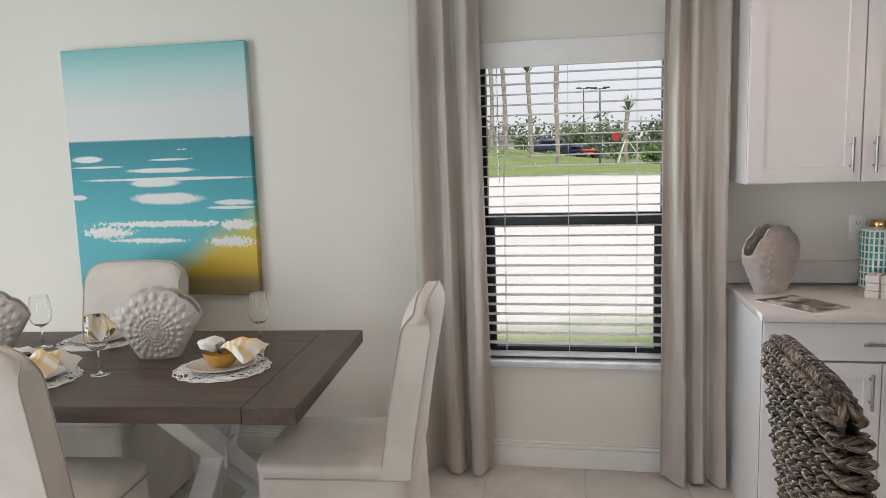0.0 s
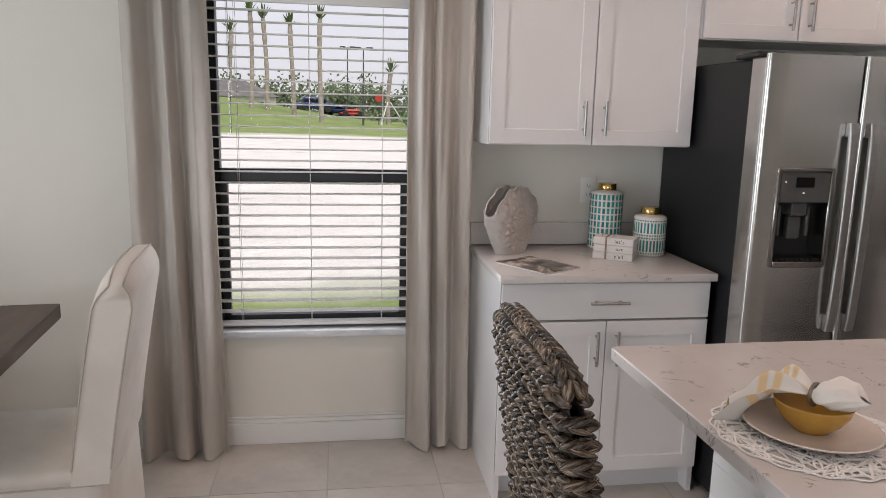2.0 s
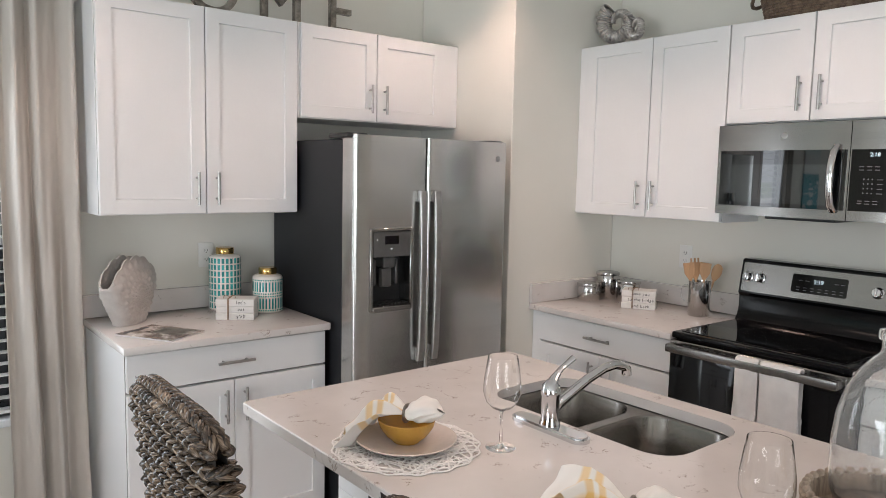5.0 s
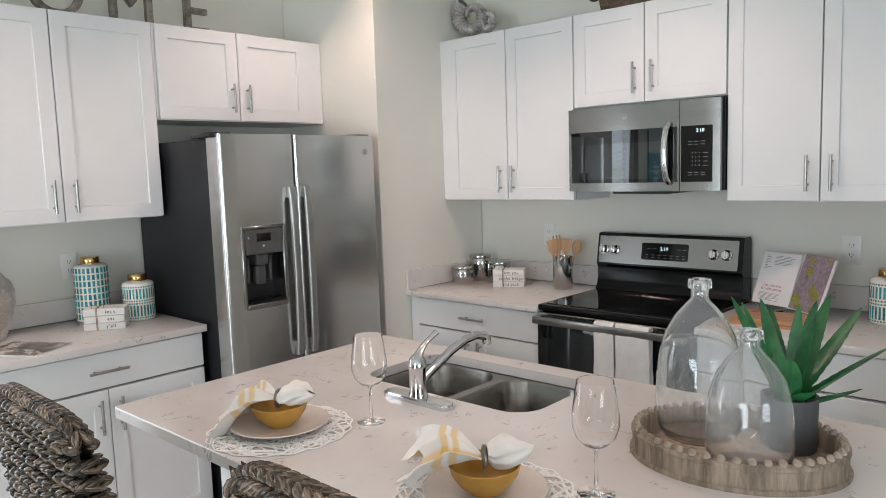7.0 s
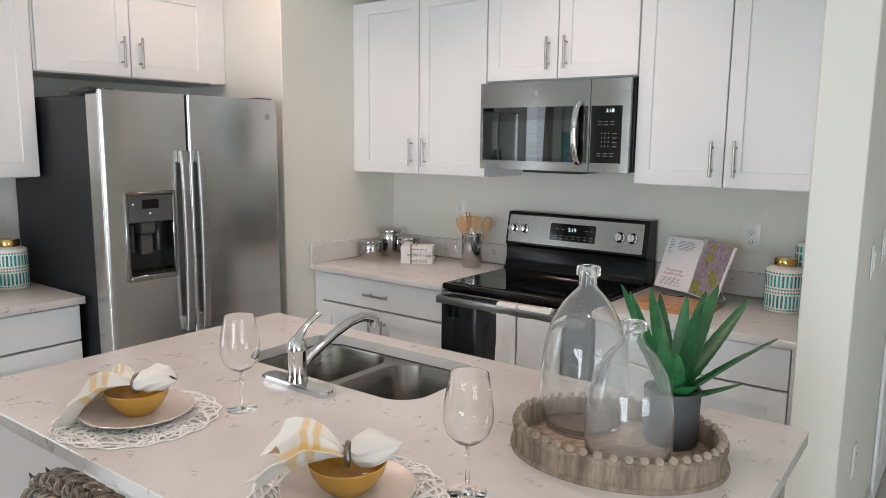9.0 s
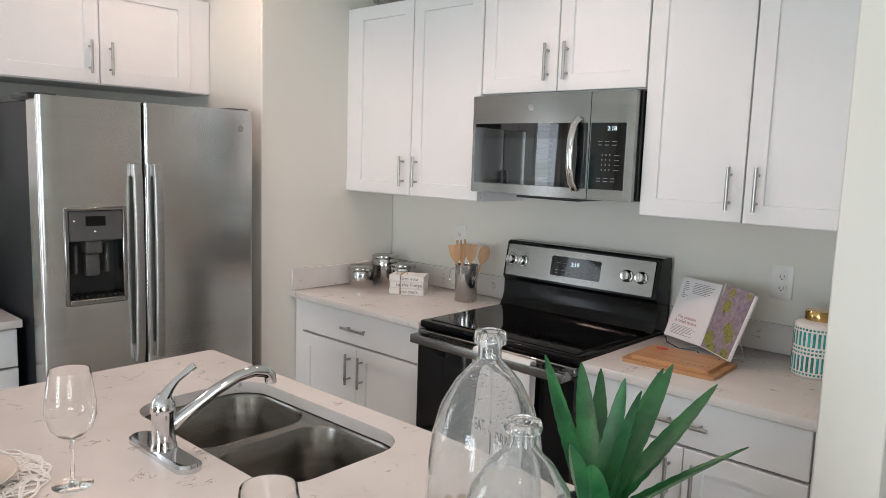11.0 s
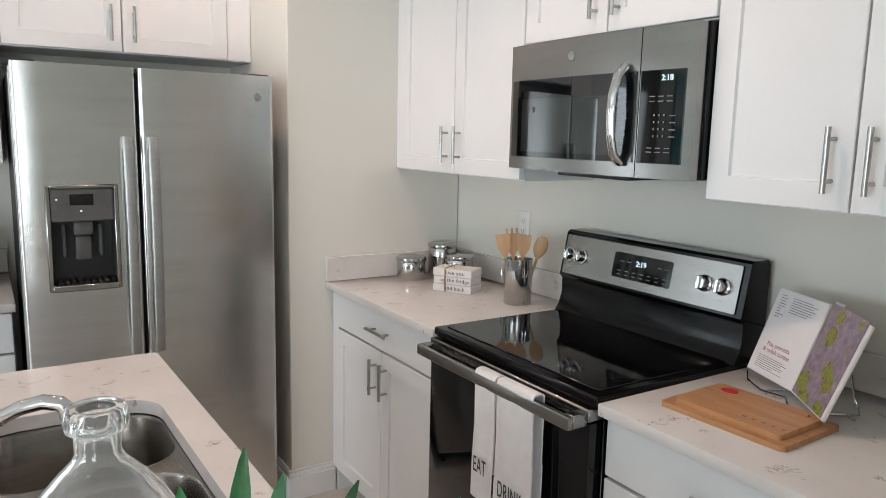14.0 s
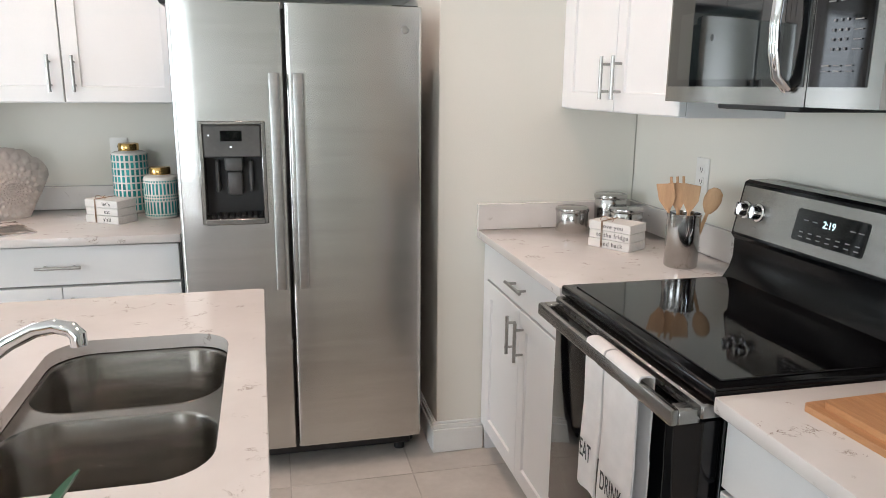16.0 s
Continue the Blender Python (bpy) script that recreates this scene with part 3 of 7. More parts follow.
part("window_sill", box(-hw - 0.0, hw + 0.0, -0.03, 0.075, -0.028, 0.004, r=0.006, seg=2), SILL, win)

# floor tiles
TS = 0.457


def tile_mesh():
    bm = bmesh.new()
    g = 0.0022
    rbox(bm, g, TS - g, g, TS - g, -0.004, 0.0, 0.0009)
    return to_mesh("tile", bm, TILE)


# ---- blind, curtains, picture ----
blind = thing("window_blind", 0.74, 3.998, WZ0, 0, "white faux-wood venetian blind, slats open", "blind")
part("valance", box(-hw + 0.005, hw - 0.005, -0.022, 0.0, H - 0.118, H - 0.003, r=0.005, seg=2), SLAT, blind)
part("headrail", box(-hw + 0.012, hw - 0.012, 0.004, 0.06, H - 0.09, H - 0.03, r=0.003), SLAT, blind)
SL = hw - 0.012


def slat_bm():
    bm = bmesh.new()
    n = 8
    up = [bm.verts.new((-SL, -0.025 + 0.05 * i / n, 0.0032 * (1 - (2 * i / n - 1) ** 2))) for i in range(n + 1)]
    dn = [bm.verts.new((v.co.x, v.co.y, v.co.z - 0.0028)) for v in up]
    ring = up + dn[::-1]
    far = [bm.verts.new((SL, v.co.y, v.co.z)) for v in ring]
    k = len(ring)
    for i in range(k):
        bm.faces.new((ring[i], ring[(i + 1) % k], far[(i + 1) % k], far[i]))
    bm.faces.new(ring)
    bm.faces.new(far[::-1])
    return bm


slat_me = to_mesh("slat", slat_bm(), SLAT)
NSLAT = 28
PITCH = (H - 0.118 - 0.06) / NSLAT
for i in range(NSLAT):
    ob = new("slat", slat_me)
    ob.parent = blind
    ob.matrix_local = pose(0, 0.032, 0.06 + PITCH * (i + 0.5), -1.5 + 2 * random.random(), 0, 0.12 * (random.random() - 0.5))
part("bottom_rail", box(-SL, SL, 0.008, 0.056, 0.018, 0.036, r=0.004), SLAT, blind)
for x in (-0.32, -0.02, 0.29):
    bm = bmesh.new()
    for y in (0.006, 0.058):
        tube(bm, [(x, y, 0.03), (x, y, H - 0.09)], 0.0011, 5)
    part("ladder_cord", bm, CORD, blind)
part("tilt_wand", tube(bmesh.new(), [(-0.345, -0.005, H - 0.1), (-0.342, -0.006, H - 0.64)], 0.0045, 6), ACRYLIC, blind, "clear plastic tilt wand")


def curtain(x0, x1, seed, label):
    """A pleated linen panel hanging from the rod to the floor."""
    rnd = random.Random(seed)
    c = thing("curtain", (x0 + x1) / 2, 3.885, 0, 0, label, "curtain", "linen curtains at the window")
    w = x1 - x0
    ph = [rnd.uniform(0, 6.28) for _ in range(6)]

    def f(u, v):
        z = 0.012 + 2.46 * v
        s = u + 0.055 * math.sin(7 * u + ph[0] + 1.2 * v)
        deep = 0.030 + 0.016 * (1 - v) + 0.007 * math.sin(4 * u + ph[1])
        bend = 0.6 * math.sin(2.2 * v + ph[3]) + 0.5 * (1 - v) * math.sin(5 * v + ph[0])
        y = deep * (0.85 * math.sin(2 * math.pi * 2.7 * s + ph[2] + bend) + 0.26 * math.sin(2 * math.pi * 5.3 * s + ph[4] - 0.7 * bend)) + 0.010 * noise.noise((7 * u, 2.3 * v, seed))
        spread = 1 + 0.05 * (1 - v) - 0.02 * math.sin(3 * v)
        x = (u - 0.5) * w * spread + 0.012 * math.sin(2.5 * v + ph[5])
        crumple = 0.006 * noise.noise((x * 22, z * 7, seed)) + 0.003 * noise.noise((x * 60, z * 40, seed))
        z += 0.022 * noise.noise((x * 12, 3.1, seed)) * (1 - v) ** 6
        return (x, y + crumple - 0.018 * (1 - v) ** 3, max(z, 0.004))

    part("panel", solid(grid_sheet(bmesh.new(), 120, 110, f), 0.003), LINEN, c, angle=80)
    for k in range(6):
        x = (k / 5 - 0.5) * w * 0.9
        t = [(x, 0.018 * math.cos(a), 2.49 + 0.018 * math.sin(a)) for a in [2 * math.pi * i / 10 for i in range(11)]]
        part("ring", tube(bmesh.new(), t, 0.002, 5, caps=False), NICKEL, c)
    return c


curtain(0.022, 0.345, 4, "greige linen curtain panel, gathered, brushing the floor")
curtain(1.138, 1.402, 9, "greige linen curtain panel beside the wall cabinet")
rod = thing("curtain_rod", 0.72, 3.885, 2.49, 0, "slim nickel curtain rod", "curtain rod")
part("rod", tube(bmesh.new(), [(-0.80, 0, 0), (0.69, 0, 0)], 0.011, 10), NICKEL, rod)
for x in (-0.74, 0.64):
    part("bracket", tube(bmesh.new(), [(x, 0, 0), (x, 0.113, 0)], 0.007, 8), NICKEL, rod)

art = thing("wall_picture", -1.315, 3.998, 0.853, 0, "unframed canvas painting of a turquoise sea and beach", "painting")
part("canvas", box(-0.5, 0.5, -0.04, 0.0, 0.0, 1.25, r=0.003), SEASCAPE, art)
for x, s in ((0.355, 1.0), (0.415, 0.75)):
    bm = bmesh.new()
    prism(bm, [(0, 0), (0.022 * s, 0), (0.002, 0.05 * s)], 0, 0.001, face_frame(x, -0.0405, 0.80))
    prism(bm, [(-0.003, 0), (-0.014 * s, 0), (-0.003, 0.04 * s)], 0, 0.001, face_frame(x, -0.0405, 0.80))
    prism(bm, [(-0.016 * s, -0.003), (0.02 * s, -0.003), (0.015 * s, -0.010), (-0.01 * s, -0.010)], 0, 0.001, face_frame(x, -0.0405, 0.80))
    part("sailboat", bm, PORCELAIN, art)
for x, z, s in ((0.13, 0.735, 1.0), (0.17, 0.69, 0.7)):
    bm = bmesh.new()
    for k in (-1, 1):
        prism(bm, [(0, 0), (k * 0.012 * s, 0.008 * s), (k * 0.03 * s, 0.003 * s), (k * 0.012 * s, 0.002 * s)][::k], 0, 0.001, face_frame(x, -0.0405, z))
    part("gull", bm, PORCELAIN, art)


# ---- kitchen joinery ----
def bar_handle(parent, x, y, z, length, upright=True):
    """A bar pull on two posts, on a face that looks along local -y."""
    bm = bmesh.new()
    d = Vector((0, 0, 1)) if upright else Vector((1, 0, 0))
    c = Vector((x, y - 0.030, z))
    tube(bm, [c - d * length / 2, c + d * length / 2], 0.006, 10)
    for s in (-1, 1):
        q = c + d * s * length * 0.32
        tube(bm, [q, q + Vector((0, 0.030, 0))], 0.0045, 8)
    return part("handle", bm, NICKEL, parent, "brushed nickel bar handle")


def shaker(name, parent, x0, x1, z0, z1, y, flat=False):
    """A shaker front with a recessed centre panel, its back at local y."""
    bm = bmesh.new()
    t, w, c = 0.020, 0.058, 0.0018
    if flat:
        rbox(bm, x0, x1, y - t, y, z0, z1, 0.0025)
        return part(name, bm, CABINET, parent)
    loops = []
    for inset, yy in ((0, y), (0, y - t + c), (c, y - t), (w, y - t), (w + 0.002, y - t + 0.0085)):
        loops.append([bm.verts.new(v) for v in ((x0 + inset, yy, z0 + inset), (x1 - inset, yy, z0 + inset), (x1 - inset, yy, z1 - inset), (x0 + inset, yy, z1 - inset))])
    for p, q in zip(loops, loops[1:]):
        for k in range(4):
            bm.faces.new((p[k], p[(k + 1) % 4], q[(k + 1) % 4], q[k]))
    bm.faces.new(loops[0][::-1])
    bm.faces.new(loops[-1])
    return part(name, bm, CABINET, parent)


def wall_unit(x, y, z, rz, w, h, lead, tail, label, depth=0.31):
    """Wall cabinet, local x along its front from 0 to w; lead and tail are plain fillers at its ends."""
    c = thing("wall_cabinet", x, y, z, rz, label, "cabinet", "white wall cabinets")
    part("body", box(0.0, w, -depth, -0.002, 0.0, h, r=0.0015), CABINET, c)
    if lead:
        part("filler", box(0.001, lead, -depth - 0.012, -depth, 0.004, h - 0.002, r=0.001), CABINET, c)
    if tail:
        part("filler", box(w - tail, w - 0.001, -depth - 0.012, -depth, 0.004, h - 0.002, r=0.001), CABINET, c)
    mid, g = (lead + w - tail) / 2, 0.0026
    # added dark plate, painted shade for the gaps round the doors
    part("face_frame", box(lead + 0.001, w - tail - 0.001, -depth - 0.0008, -depth + 0.001, 0.006, h - 0.006), SHADOW_GAP, c)
    for a, b, hx in ((lead + g, mid - g, mid - 0.042), (mid + g, w - tail - g, mid + 0.042)):
        d = shaker("door", c, a, b, 0.004, h - 0.004, -depth - 0.001)
        bar_handle(d, hx, -depth - 0.021, 0.004 + 0.105, 0.135)
    return c


def base_unit(x, y, rz, w, lead, tail, label, depth=0.60):
    """Base cabinet with one drawer over two doors on a recessed plinth."""
    c = thing("base_cabinet", x, y, 0, rz, label, "cabinet", "white base cabinets")
    bm = bmesh.new()
    rbox(bm, 0, w, -depth, -0.002, 0.105, 0.884, 0.0012)
    rbox(bm, 0.0, 0.02, -depth, -0.002, 0.0, 0.105)
    rbox(bm, w - 0.02, w, -depth, -0.002, 0.0, 0.105)
    part("body", bm, CABINET, c)
    part("plinth", box(0.02, w - 0.02, -depth + 0.07, -depth + 0.085, 0.0, 0.105), CABINET, c)
    if lead:
        part("filler", box(0.001, lead, -depth - 0.014, -depth, 0.11, 0.88, r=0.001), CABINET, c)
    if tail:
        part("filler", box(w - tail, w - 0.001, -depth - 0.014, -depth, 0.11, 0.88, r=0.001), CABINET, c)
    g = 0.0034
    # same added plate: shade painted behind the drawer and door gaps
    part("face_frame", box(lead + 0.001, w - tail - 0.001, -depth - 0.0008, -depth + 0.001, 0.117, 0.875), SHADOW_GAP, c)
    d = shaker("drawer", c, lead + g, w - tail - g, 0.737, 0.877, -depth - 0.001, True)
    mid = (lead + w - tail) / 2
    bar_handle(d, mid, -depth - 0.021, 0.806, 0.15, False)
    for a, b, hx in ((lead + g, mid - g / 2, mid - 0.04), (mid + g / 2, w - tail - g, mid + 0.04)):
        d = shaker("door", c, a, b, 0.115, 0.728, -depth - 0.001)
        bar_handle(d, hx, -depth - 0.021, 0.628, 0.135)
    return c


UZ, UT = 1.372, 2.228
wall_unit(1.425, 4.0, UZ, 0, 0.841, UT - UZ, 0.0, 0.0, "white shaker wall cabinet above the short worktop")
wall_unit(2.268, 4.0, 1.803, 0, 0.93, UT - 1.803, 0.012, 0.10, "low white shaker cabinet above the refrigerator")
wall_unit(4.0, 3.249, UZ, -90, 0.845, UT - UZ, 0.055, 0.0, "white shaker wall cabinet in the corner by the cooker")
wall_unit(4.0, 2.402, 1.800, -90, 0.715, UT - 1.800, 0.0, 0.0, "low white shaker cabinet above the microwave")
wall_unit(4.0, 1.685, UZ, -90, 0.718, UT - UZ, 0.0, 0.02, "white shaker wall cabinet above the end worktop")
base_unit(1.432, 4.0, 0, 0.822, 0.0, 0.0, "white base cabinet with drawer beside the refrigerator")
base_unit(4.0, 3.247, -90, 0.835, 0.055, 0.0, "white base cabinet with drawer in the corner by the cooker")
base_unit(4.0, 1.683, -90, 0.716, 0.0, 0.03, "white base cabinet with drawer beside the partition")


def worktop(name, x0, x1, y0, y1, label, splash):
    c = thing(name, (x0 + x1) / 2, (y0 + y1) / 2, 0.885, 0, label, "worktop")
    cx, cy = (x0 + x1) / 2, (y0 + y1) / 2
    part("slab", box(x0 - cx, x1 - cx, y0 - cy, y1 - cy, 0.0, 0.030, r=0.003, seg=2), QUARTZ, c)
    for a in splash:
        part("upstand", box(a[0] - cx, a[1] - cx, a[2] - cy, a[3] - cy, 0.031, 0.130, r=0.002), QUARTZ, c)
    return c


worktop("worktop", 1.42, 2.262, 3.352, 3.998, "warm white quartz worktop with low upstand", [(1.42, 2.262, 3.978, 3.998)])
worktop("worktop", 3.352, 3.998, 2.408, 3.248, "warm white quartz worktop in the corner", [(3.978, 3.998, 2.408, 3.226), (3.352, 3.998, 3.228, 3.248)])
worktop("worktop", 3.352, 3.998, 0.966, 1.686, "warm white quartz worktop beside the cooker", [(3.978, 3.998, 0.966, 1.686)])

# island, set a touch out of square with the walls
ISLAND_TURN = 0.8


def on_island(x, y):
    """A place on the island, turned with it about its north-east corner."""
    c, s = math.cos(radians(ISLAND_TURN)), math.sin(radians(ISLAND_TURN))
    dx, dy = x - 2.565, y - 2.56
    return 2.565 + dx * c - dy * s, 2.56 + dx * s + dy * c


island = thing("kitchen_island", *on_island(2.05, 1.68), 0, ISLAND_TURN, "white panelled kitchen island with seating overhang", "island")
bm = bmesh.new()
rbox(bm, -0.23, 0.47, -0.83, 0.85, 0.10, 0.60, 0.002)
rbox(bm, -0.23, 0.05, -0.83, 0.85, 0.60, 0.884, 0.002)
rbox(bm, 0.46, 0.47, -0.83, 0.85, 0.60, 0.884, 0.002)
rbox(bm, 0.05, 0.46, -0.83, -0.12, 0.60, 0.884)
rbox(bm, 0.05, 0.46, 0.58, 0.85, 0.60, 0.884)
part("body", bm, CABINET, island)
part("plinth", box(-0.23, 0.41, -0.83, 0.85, 0.0, 0.10), CABINET, island)
for a, b in ((-0.82, -0.40), (-0.395, 0.12), (0.125, 0.835)):
    bm = bmesh.new()
    rbox(bm, 0.472, 0.49, a, b, 0.115, 0.877, 0.002)
    part("front_panel", bm, CABINET, island)

SX0, SX1, SY0, SY1 = 2.135, 2.488, 1.595, 2.222
top = thing("island_worktop", *on_island(2.045, 1.68), 0.885, ISLAND_TURN, "warm white veined quartz island top with sink cut-out", "worktop")
bm = bmesh.new()
outer = rounded(1.525 - 2.045, 2.565 - 2.045, 0.80 - 1.68, 2.56 - 1.68, 0.012, 6)
inner = rounded(SX0 - 2.045, SX1 - 2.045, SY0 - 1.68, SY1 - 1.68, 0.085, 6)
rows = []
for ring, z in ((outer, 0.0), (outer, 0.027), ([(x * 0.9965, y * 0.998) for x, y in outer], 0.030)):
    rows.append([bm.verts.new((x, y, z)) for x, y in ring])
hole = []
for z in (0.030, 0.0):
    hole.append([bm.verts.new((x, y, z)) for x, y in inner])
n = len(outer)
for a, b in zip(rows, rows[1:]):
    for k in range(n):
        bm.faces.new((a[k], a[(k + 1) % n], b[(k + 1) % n], b[k]))
for k in range(n):
    j = (k + 1) % n
    bm.faces.new((rows[2][k], rows[2][j], hole[0][j], hole[0][k]))
    bm.faces.new((hole[0][k], hole[0][j], hole[1][j], hole[1][k]))
    bm.faces.new((hole[1][k], hole[1][j], rows[0][j], rows[0][k]))
part("slab", bm, QUARTZ, top, angle=30)

sink = thing("sink", *on_island((SX0 + SX1) / 2, (SY0 + SY1) / 2), 0.884, ISLAND_TURN, "undermount double-bowl stainless steel sink", "sink")


def bowl(x0, x1, y0, y1, r, name):
    bm = bmesh.new()
    levels = [(0.0, 0.0), (0.004, -0.006), (0.006, -0.165), (0.02, -0.192), (0.05, -0.200)]
    rings = [[bm.verts.new((x, y, z)) for x, y in rounded(x0 + s, x1 - s, y0 + s, y1 - s, max(0.03, r - s), 8)] for s, z in levels]
    k = len(rings[0])
    for a, b in zip(rings, rings[1:]):
        for i in range(k):
            bm.faces.new((a[i], a[(i + 1) % k], b[(i + 1) % k], b[i]))
    bm.faces.new(rings[-1])
    b = part(name, solid(bm, -0.0015), SINK_STEEL, sink, angle=50)
    cx, cy = (x0 + x1) / 2, (y0 + y1) / 2
    d = lathe(bmesh.new(), [(0.042, -0.1985), (0.040, -0.196), (0.030, -0.197), (0.028, -0.207), (0.0, -0.207)], 20, cx, cy)
    part("drain", d, CHROME, b)
    return b


hx, hy = (SX1 - SX0) / 2, (SY1 - SY0) / 2
mid = 0.0
bowl(-hx + 0.006, hx - 0.006, mid + 0.016, hy - 0.006, 0.085, "bowl")
bowl(-hx + 0.006, hx - 0.006, -hy + 0.006, mid - 0.016, 0.085, "bowl")
bm = bmesh.new()
for y0, y1 in ((mid, hy + 0.012), (-hy - 0.012, mid)):
    o = rounded(-hx - 0.012, hx + 0.012, y0, y1, 0.001, 8)
    i = rounded(-hx + 0.006, hx - 0.006, max(y0, -hy + 0.006 - 0.012) + (0.016 if y0 == mid else 0.012), (min(y1, hy) - 0.006 if y0 == mid else mid - 0.016), 0.085, 8)
    a = [bm.verts.new((x, y, -0.001)) for x, y in o]
    b = [bm.verts.new((x, y, -0.001)) for x, y in i]
    for k in range(len(a)):
        j = (k + 1) % len(a)
        bm.faces.new((a[k], a[j], b[j], b[k]))
part("flange", bm, SINK_STEEL, sink)

# faucet
fc = thing("faucet", 2.075, 1.893, 0.915, 0, "polished chrome single-lever kitchen faucet on a deck plate", "faucet")
bm = bmesh.new()
prism(bm, rounded(-0.028, 0.028, -0.125, 0.125, 0.027, 8), 0.0, 0.010)
prism(bm, rounded(-0.022, 0.022, -0.118, 0.118, 0.021, 8), 0.010, 0.015)
part("deck_plate", bm, CHROME, fc)
part("body", lathe(bmesh.new(), [(0.0, 0.015), (0.027, 0.015), (0.026, 0.022), (0.0235, 0.028), (0.0235, 0.088), (0.025, 0.092), (0.025, 0.100), (0.022, 0.118), (0.012, 0.130), (0.0, 0.133)], 28), CHROME, fc)
part("spout", tube(bmesh.new(), [(0.012, -0.004, 0.060), (0.05, -0.017, 0.088), (0.10, -0.034, 0.125), (0.145, -0.048, 0.149), (0.178, -0.058, 0.157), (0.203, -0.066, 0.152), (0.212, -0.069, 0.143), (0.213, -0.070, 0.126)], [0.0145, 0.0135, 0.0125, 0.012, 0.0125, 0.013, 0.0135, 0.013], 14), CHROME, fc)
part("lever", tube(bmesh.new(), [(0.0, 0.0, 0.118), (0.012, -0.004, 0.140), (0.026, -0.008, 0.157), (0.045, -0.014, 0.172), (0.060, -0.020, 0.184)], [0.019, 0.013, 0.009, 0.009, 0.011], 12, flat=0.7), CHROME, fc)


# ---- refrigerator ----
fr = thing("refrigerator", 2.69, 3.98, 0, 0, "stainless side-by-side refrigerator with water dispenser", "refrigerator")
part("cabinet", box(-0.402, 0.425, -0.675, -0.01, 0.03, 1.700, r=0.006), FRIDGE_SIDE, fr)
part("kick_grille", box(-0.40, 0.41, -0.69, -0.60, 0.03, 0.10, r=0.004), BLACK_PLASTIC, fr)
for x in (-0.36, 0.37):
    part("foot", lathe(bmesh.new(), [(0.0, 0.0), (0.022, 0.0), (0.022, 0.03), (0.0, 0.03)], 12, x, -0.66), BLACK_PLASTIC, fr)
for x in (-0.38, 0.38):
    part("hinge_cover", box(x - 0.05, x + 0.05, -0.76, -0.60, 1.701, 1.722, r=0.006), BLACK_PLASTIC, fr)
DX0, DX1, DZ0, DZ1 = -0.322, -0.121, 0.983, 1.318


def fridge_door(x0, x1, hole, name):
    """Door skin with rounded vertical edges, with or without the dispenser's opening."""
    bm = bmesh.new()
    y0, y1, z0, z1 = -0.780, -0.685, 0.105, 1.715
    if not hole:
        outline = rounded(x0, x1, y0, y1, 0.016, 5)
        prism(bm, outline, z0, z1)
    else:
        cols = [(x0, y1), (x0, y0 + 0.016), (x0 + 0.003, y0 + 0.007), (x0 + 0.008, y0 + 0.0025), (x0 + 0.016, y0), (DX0, y0), (DX1, y0), (x1 - 0.004, y0), (x1, y0 + 0.004), (x1, y1)]
        zs = [z0, DZ0, DZ1, z1]
        g = [[bm.verts.new((x, y, z)) for x, y in cols] for z in zs]
        for j in range(3):
            for i in range(len(cols) - 1):
                if not (i == 5 and j == 1):
                    bm.faces.new((g[j][i], g[j][i + 1], g[j + 1][i + 1], g[j + 1][i]))
        bm.faces.new(g[0])
        bm.faces.new(g[3][::-1])
        ring = [g[1][5], g[1][6], g[2][6], g[2][5]]
        deep = [bm.verts.new((v.co.x, y1, v.co.z)) for v in ring]
        for k in range(4):
            bm.faces.new((ring[k], ring[(k + 1) % 4], deep[(k + 1) % 4], deep[k]))
    return part(name, bm, STEEL, fr)


left_door = fridge_door(-0.408, -0.046, True, "freezer_door")
right_door = fridge_door(-0.036, 0.437, False, "fridge_door")
part("gasket", box(-0.05, -0.03, -0.735, -0.69, 0.11, 1.70), BLACK_PLASTIC, fr)


def fridge_handle(door, x):
    bm = bmesh.new()
    n = 14
    pts, z0, z1 = [], 0.735, 1.487
    for i in range(n + 1):
        t = i / n
        bow = 0.016 + 0.014 * math.sin(math.pi * t) ** 0.4
        pts.append((x, -0.782 - bow, z0 + (z1 - z0) * t))
    secs = []
    for px, py, pz in pts:
        secs.append([bm.verts.new((px + a, py + b, pz)) for a, b in rounded(-0.017, 0.017, -0.009, 0.009, 0.006, 3)])
    k = len(secs[0])
    for a, b in zip(secs, secs[1:]):
        for i in range(k):
            bm.faces.new((a[i], a[(i + 1) % k], b[(i + 1) % k], b[i]))
    bm.faces.new(secs[0][::-1])
    bm.faces.new(secs[-1])
    rbox(bm, x - 0.015, x + 0.015, -0.80, -0.779, z0, z0 + 0.06, 0.004)
    rbox(bm, x - 0.015, x + 0.015, -0.80, -0.779, z1 - 0.05, z1, 0.004)
    part("handle", bm, HANDLE_STEEL, door, "long bowed stainless handle")


fridge_handle(left_door, -0.076)
fridge_handle(right_door, 0.003)
disp = part("dispenser", box(DX0, DX1, -0.70, -0.69, DZ0, DZ1), BLACK_PLASTIC, left_door, "dark recessed ice and water dispenser")
bm = bmesh.new()
t = 0.010
rbox(bm, DX0 - t, DX0 + 0.006, -0.788, -0.70, DZ0 - t, DZ1 + t, 0.004)
rbox(bm, DX1 - 0.006, DX1 + t, -0.788, -0.70, DZ0 - t, DZ1 + t, 0.004)
rbox(bm, DX0, DX1, -0.788, -0.70, DZ1 - 0.004, DZ1 + t, 0.004)
rbox(bm, DX0, DX1, -0.796, -0.70, DZ0 - t, DZ0 + 0.012, 0.004)
part("dispenser_frame", bm, STEEL_DARK, left_door)
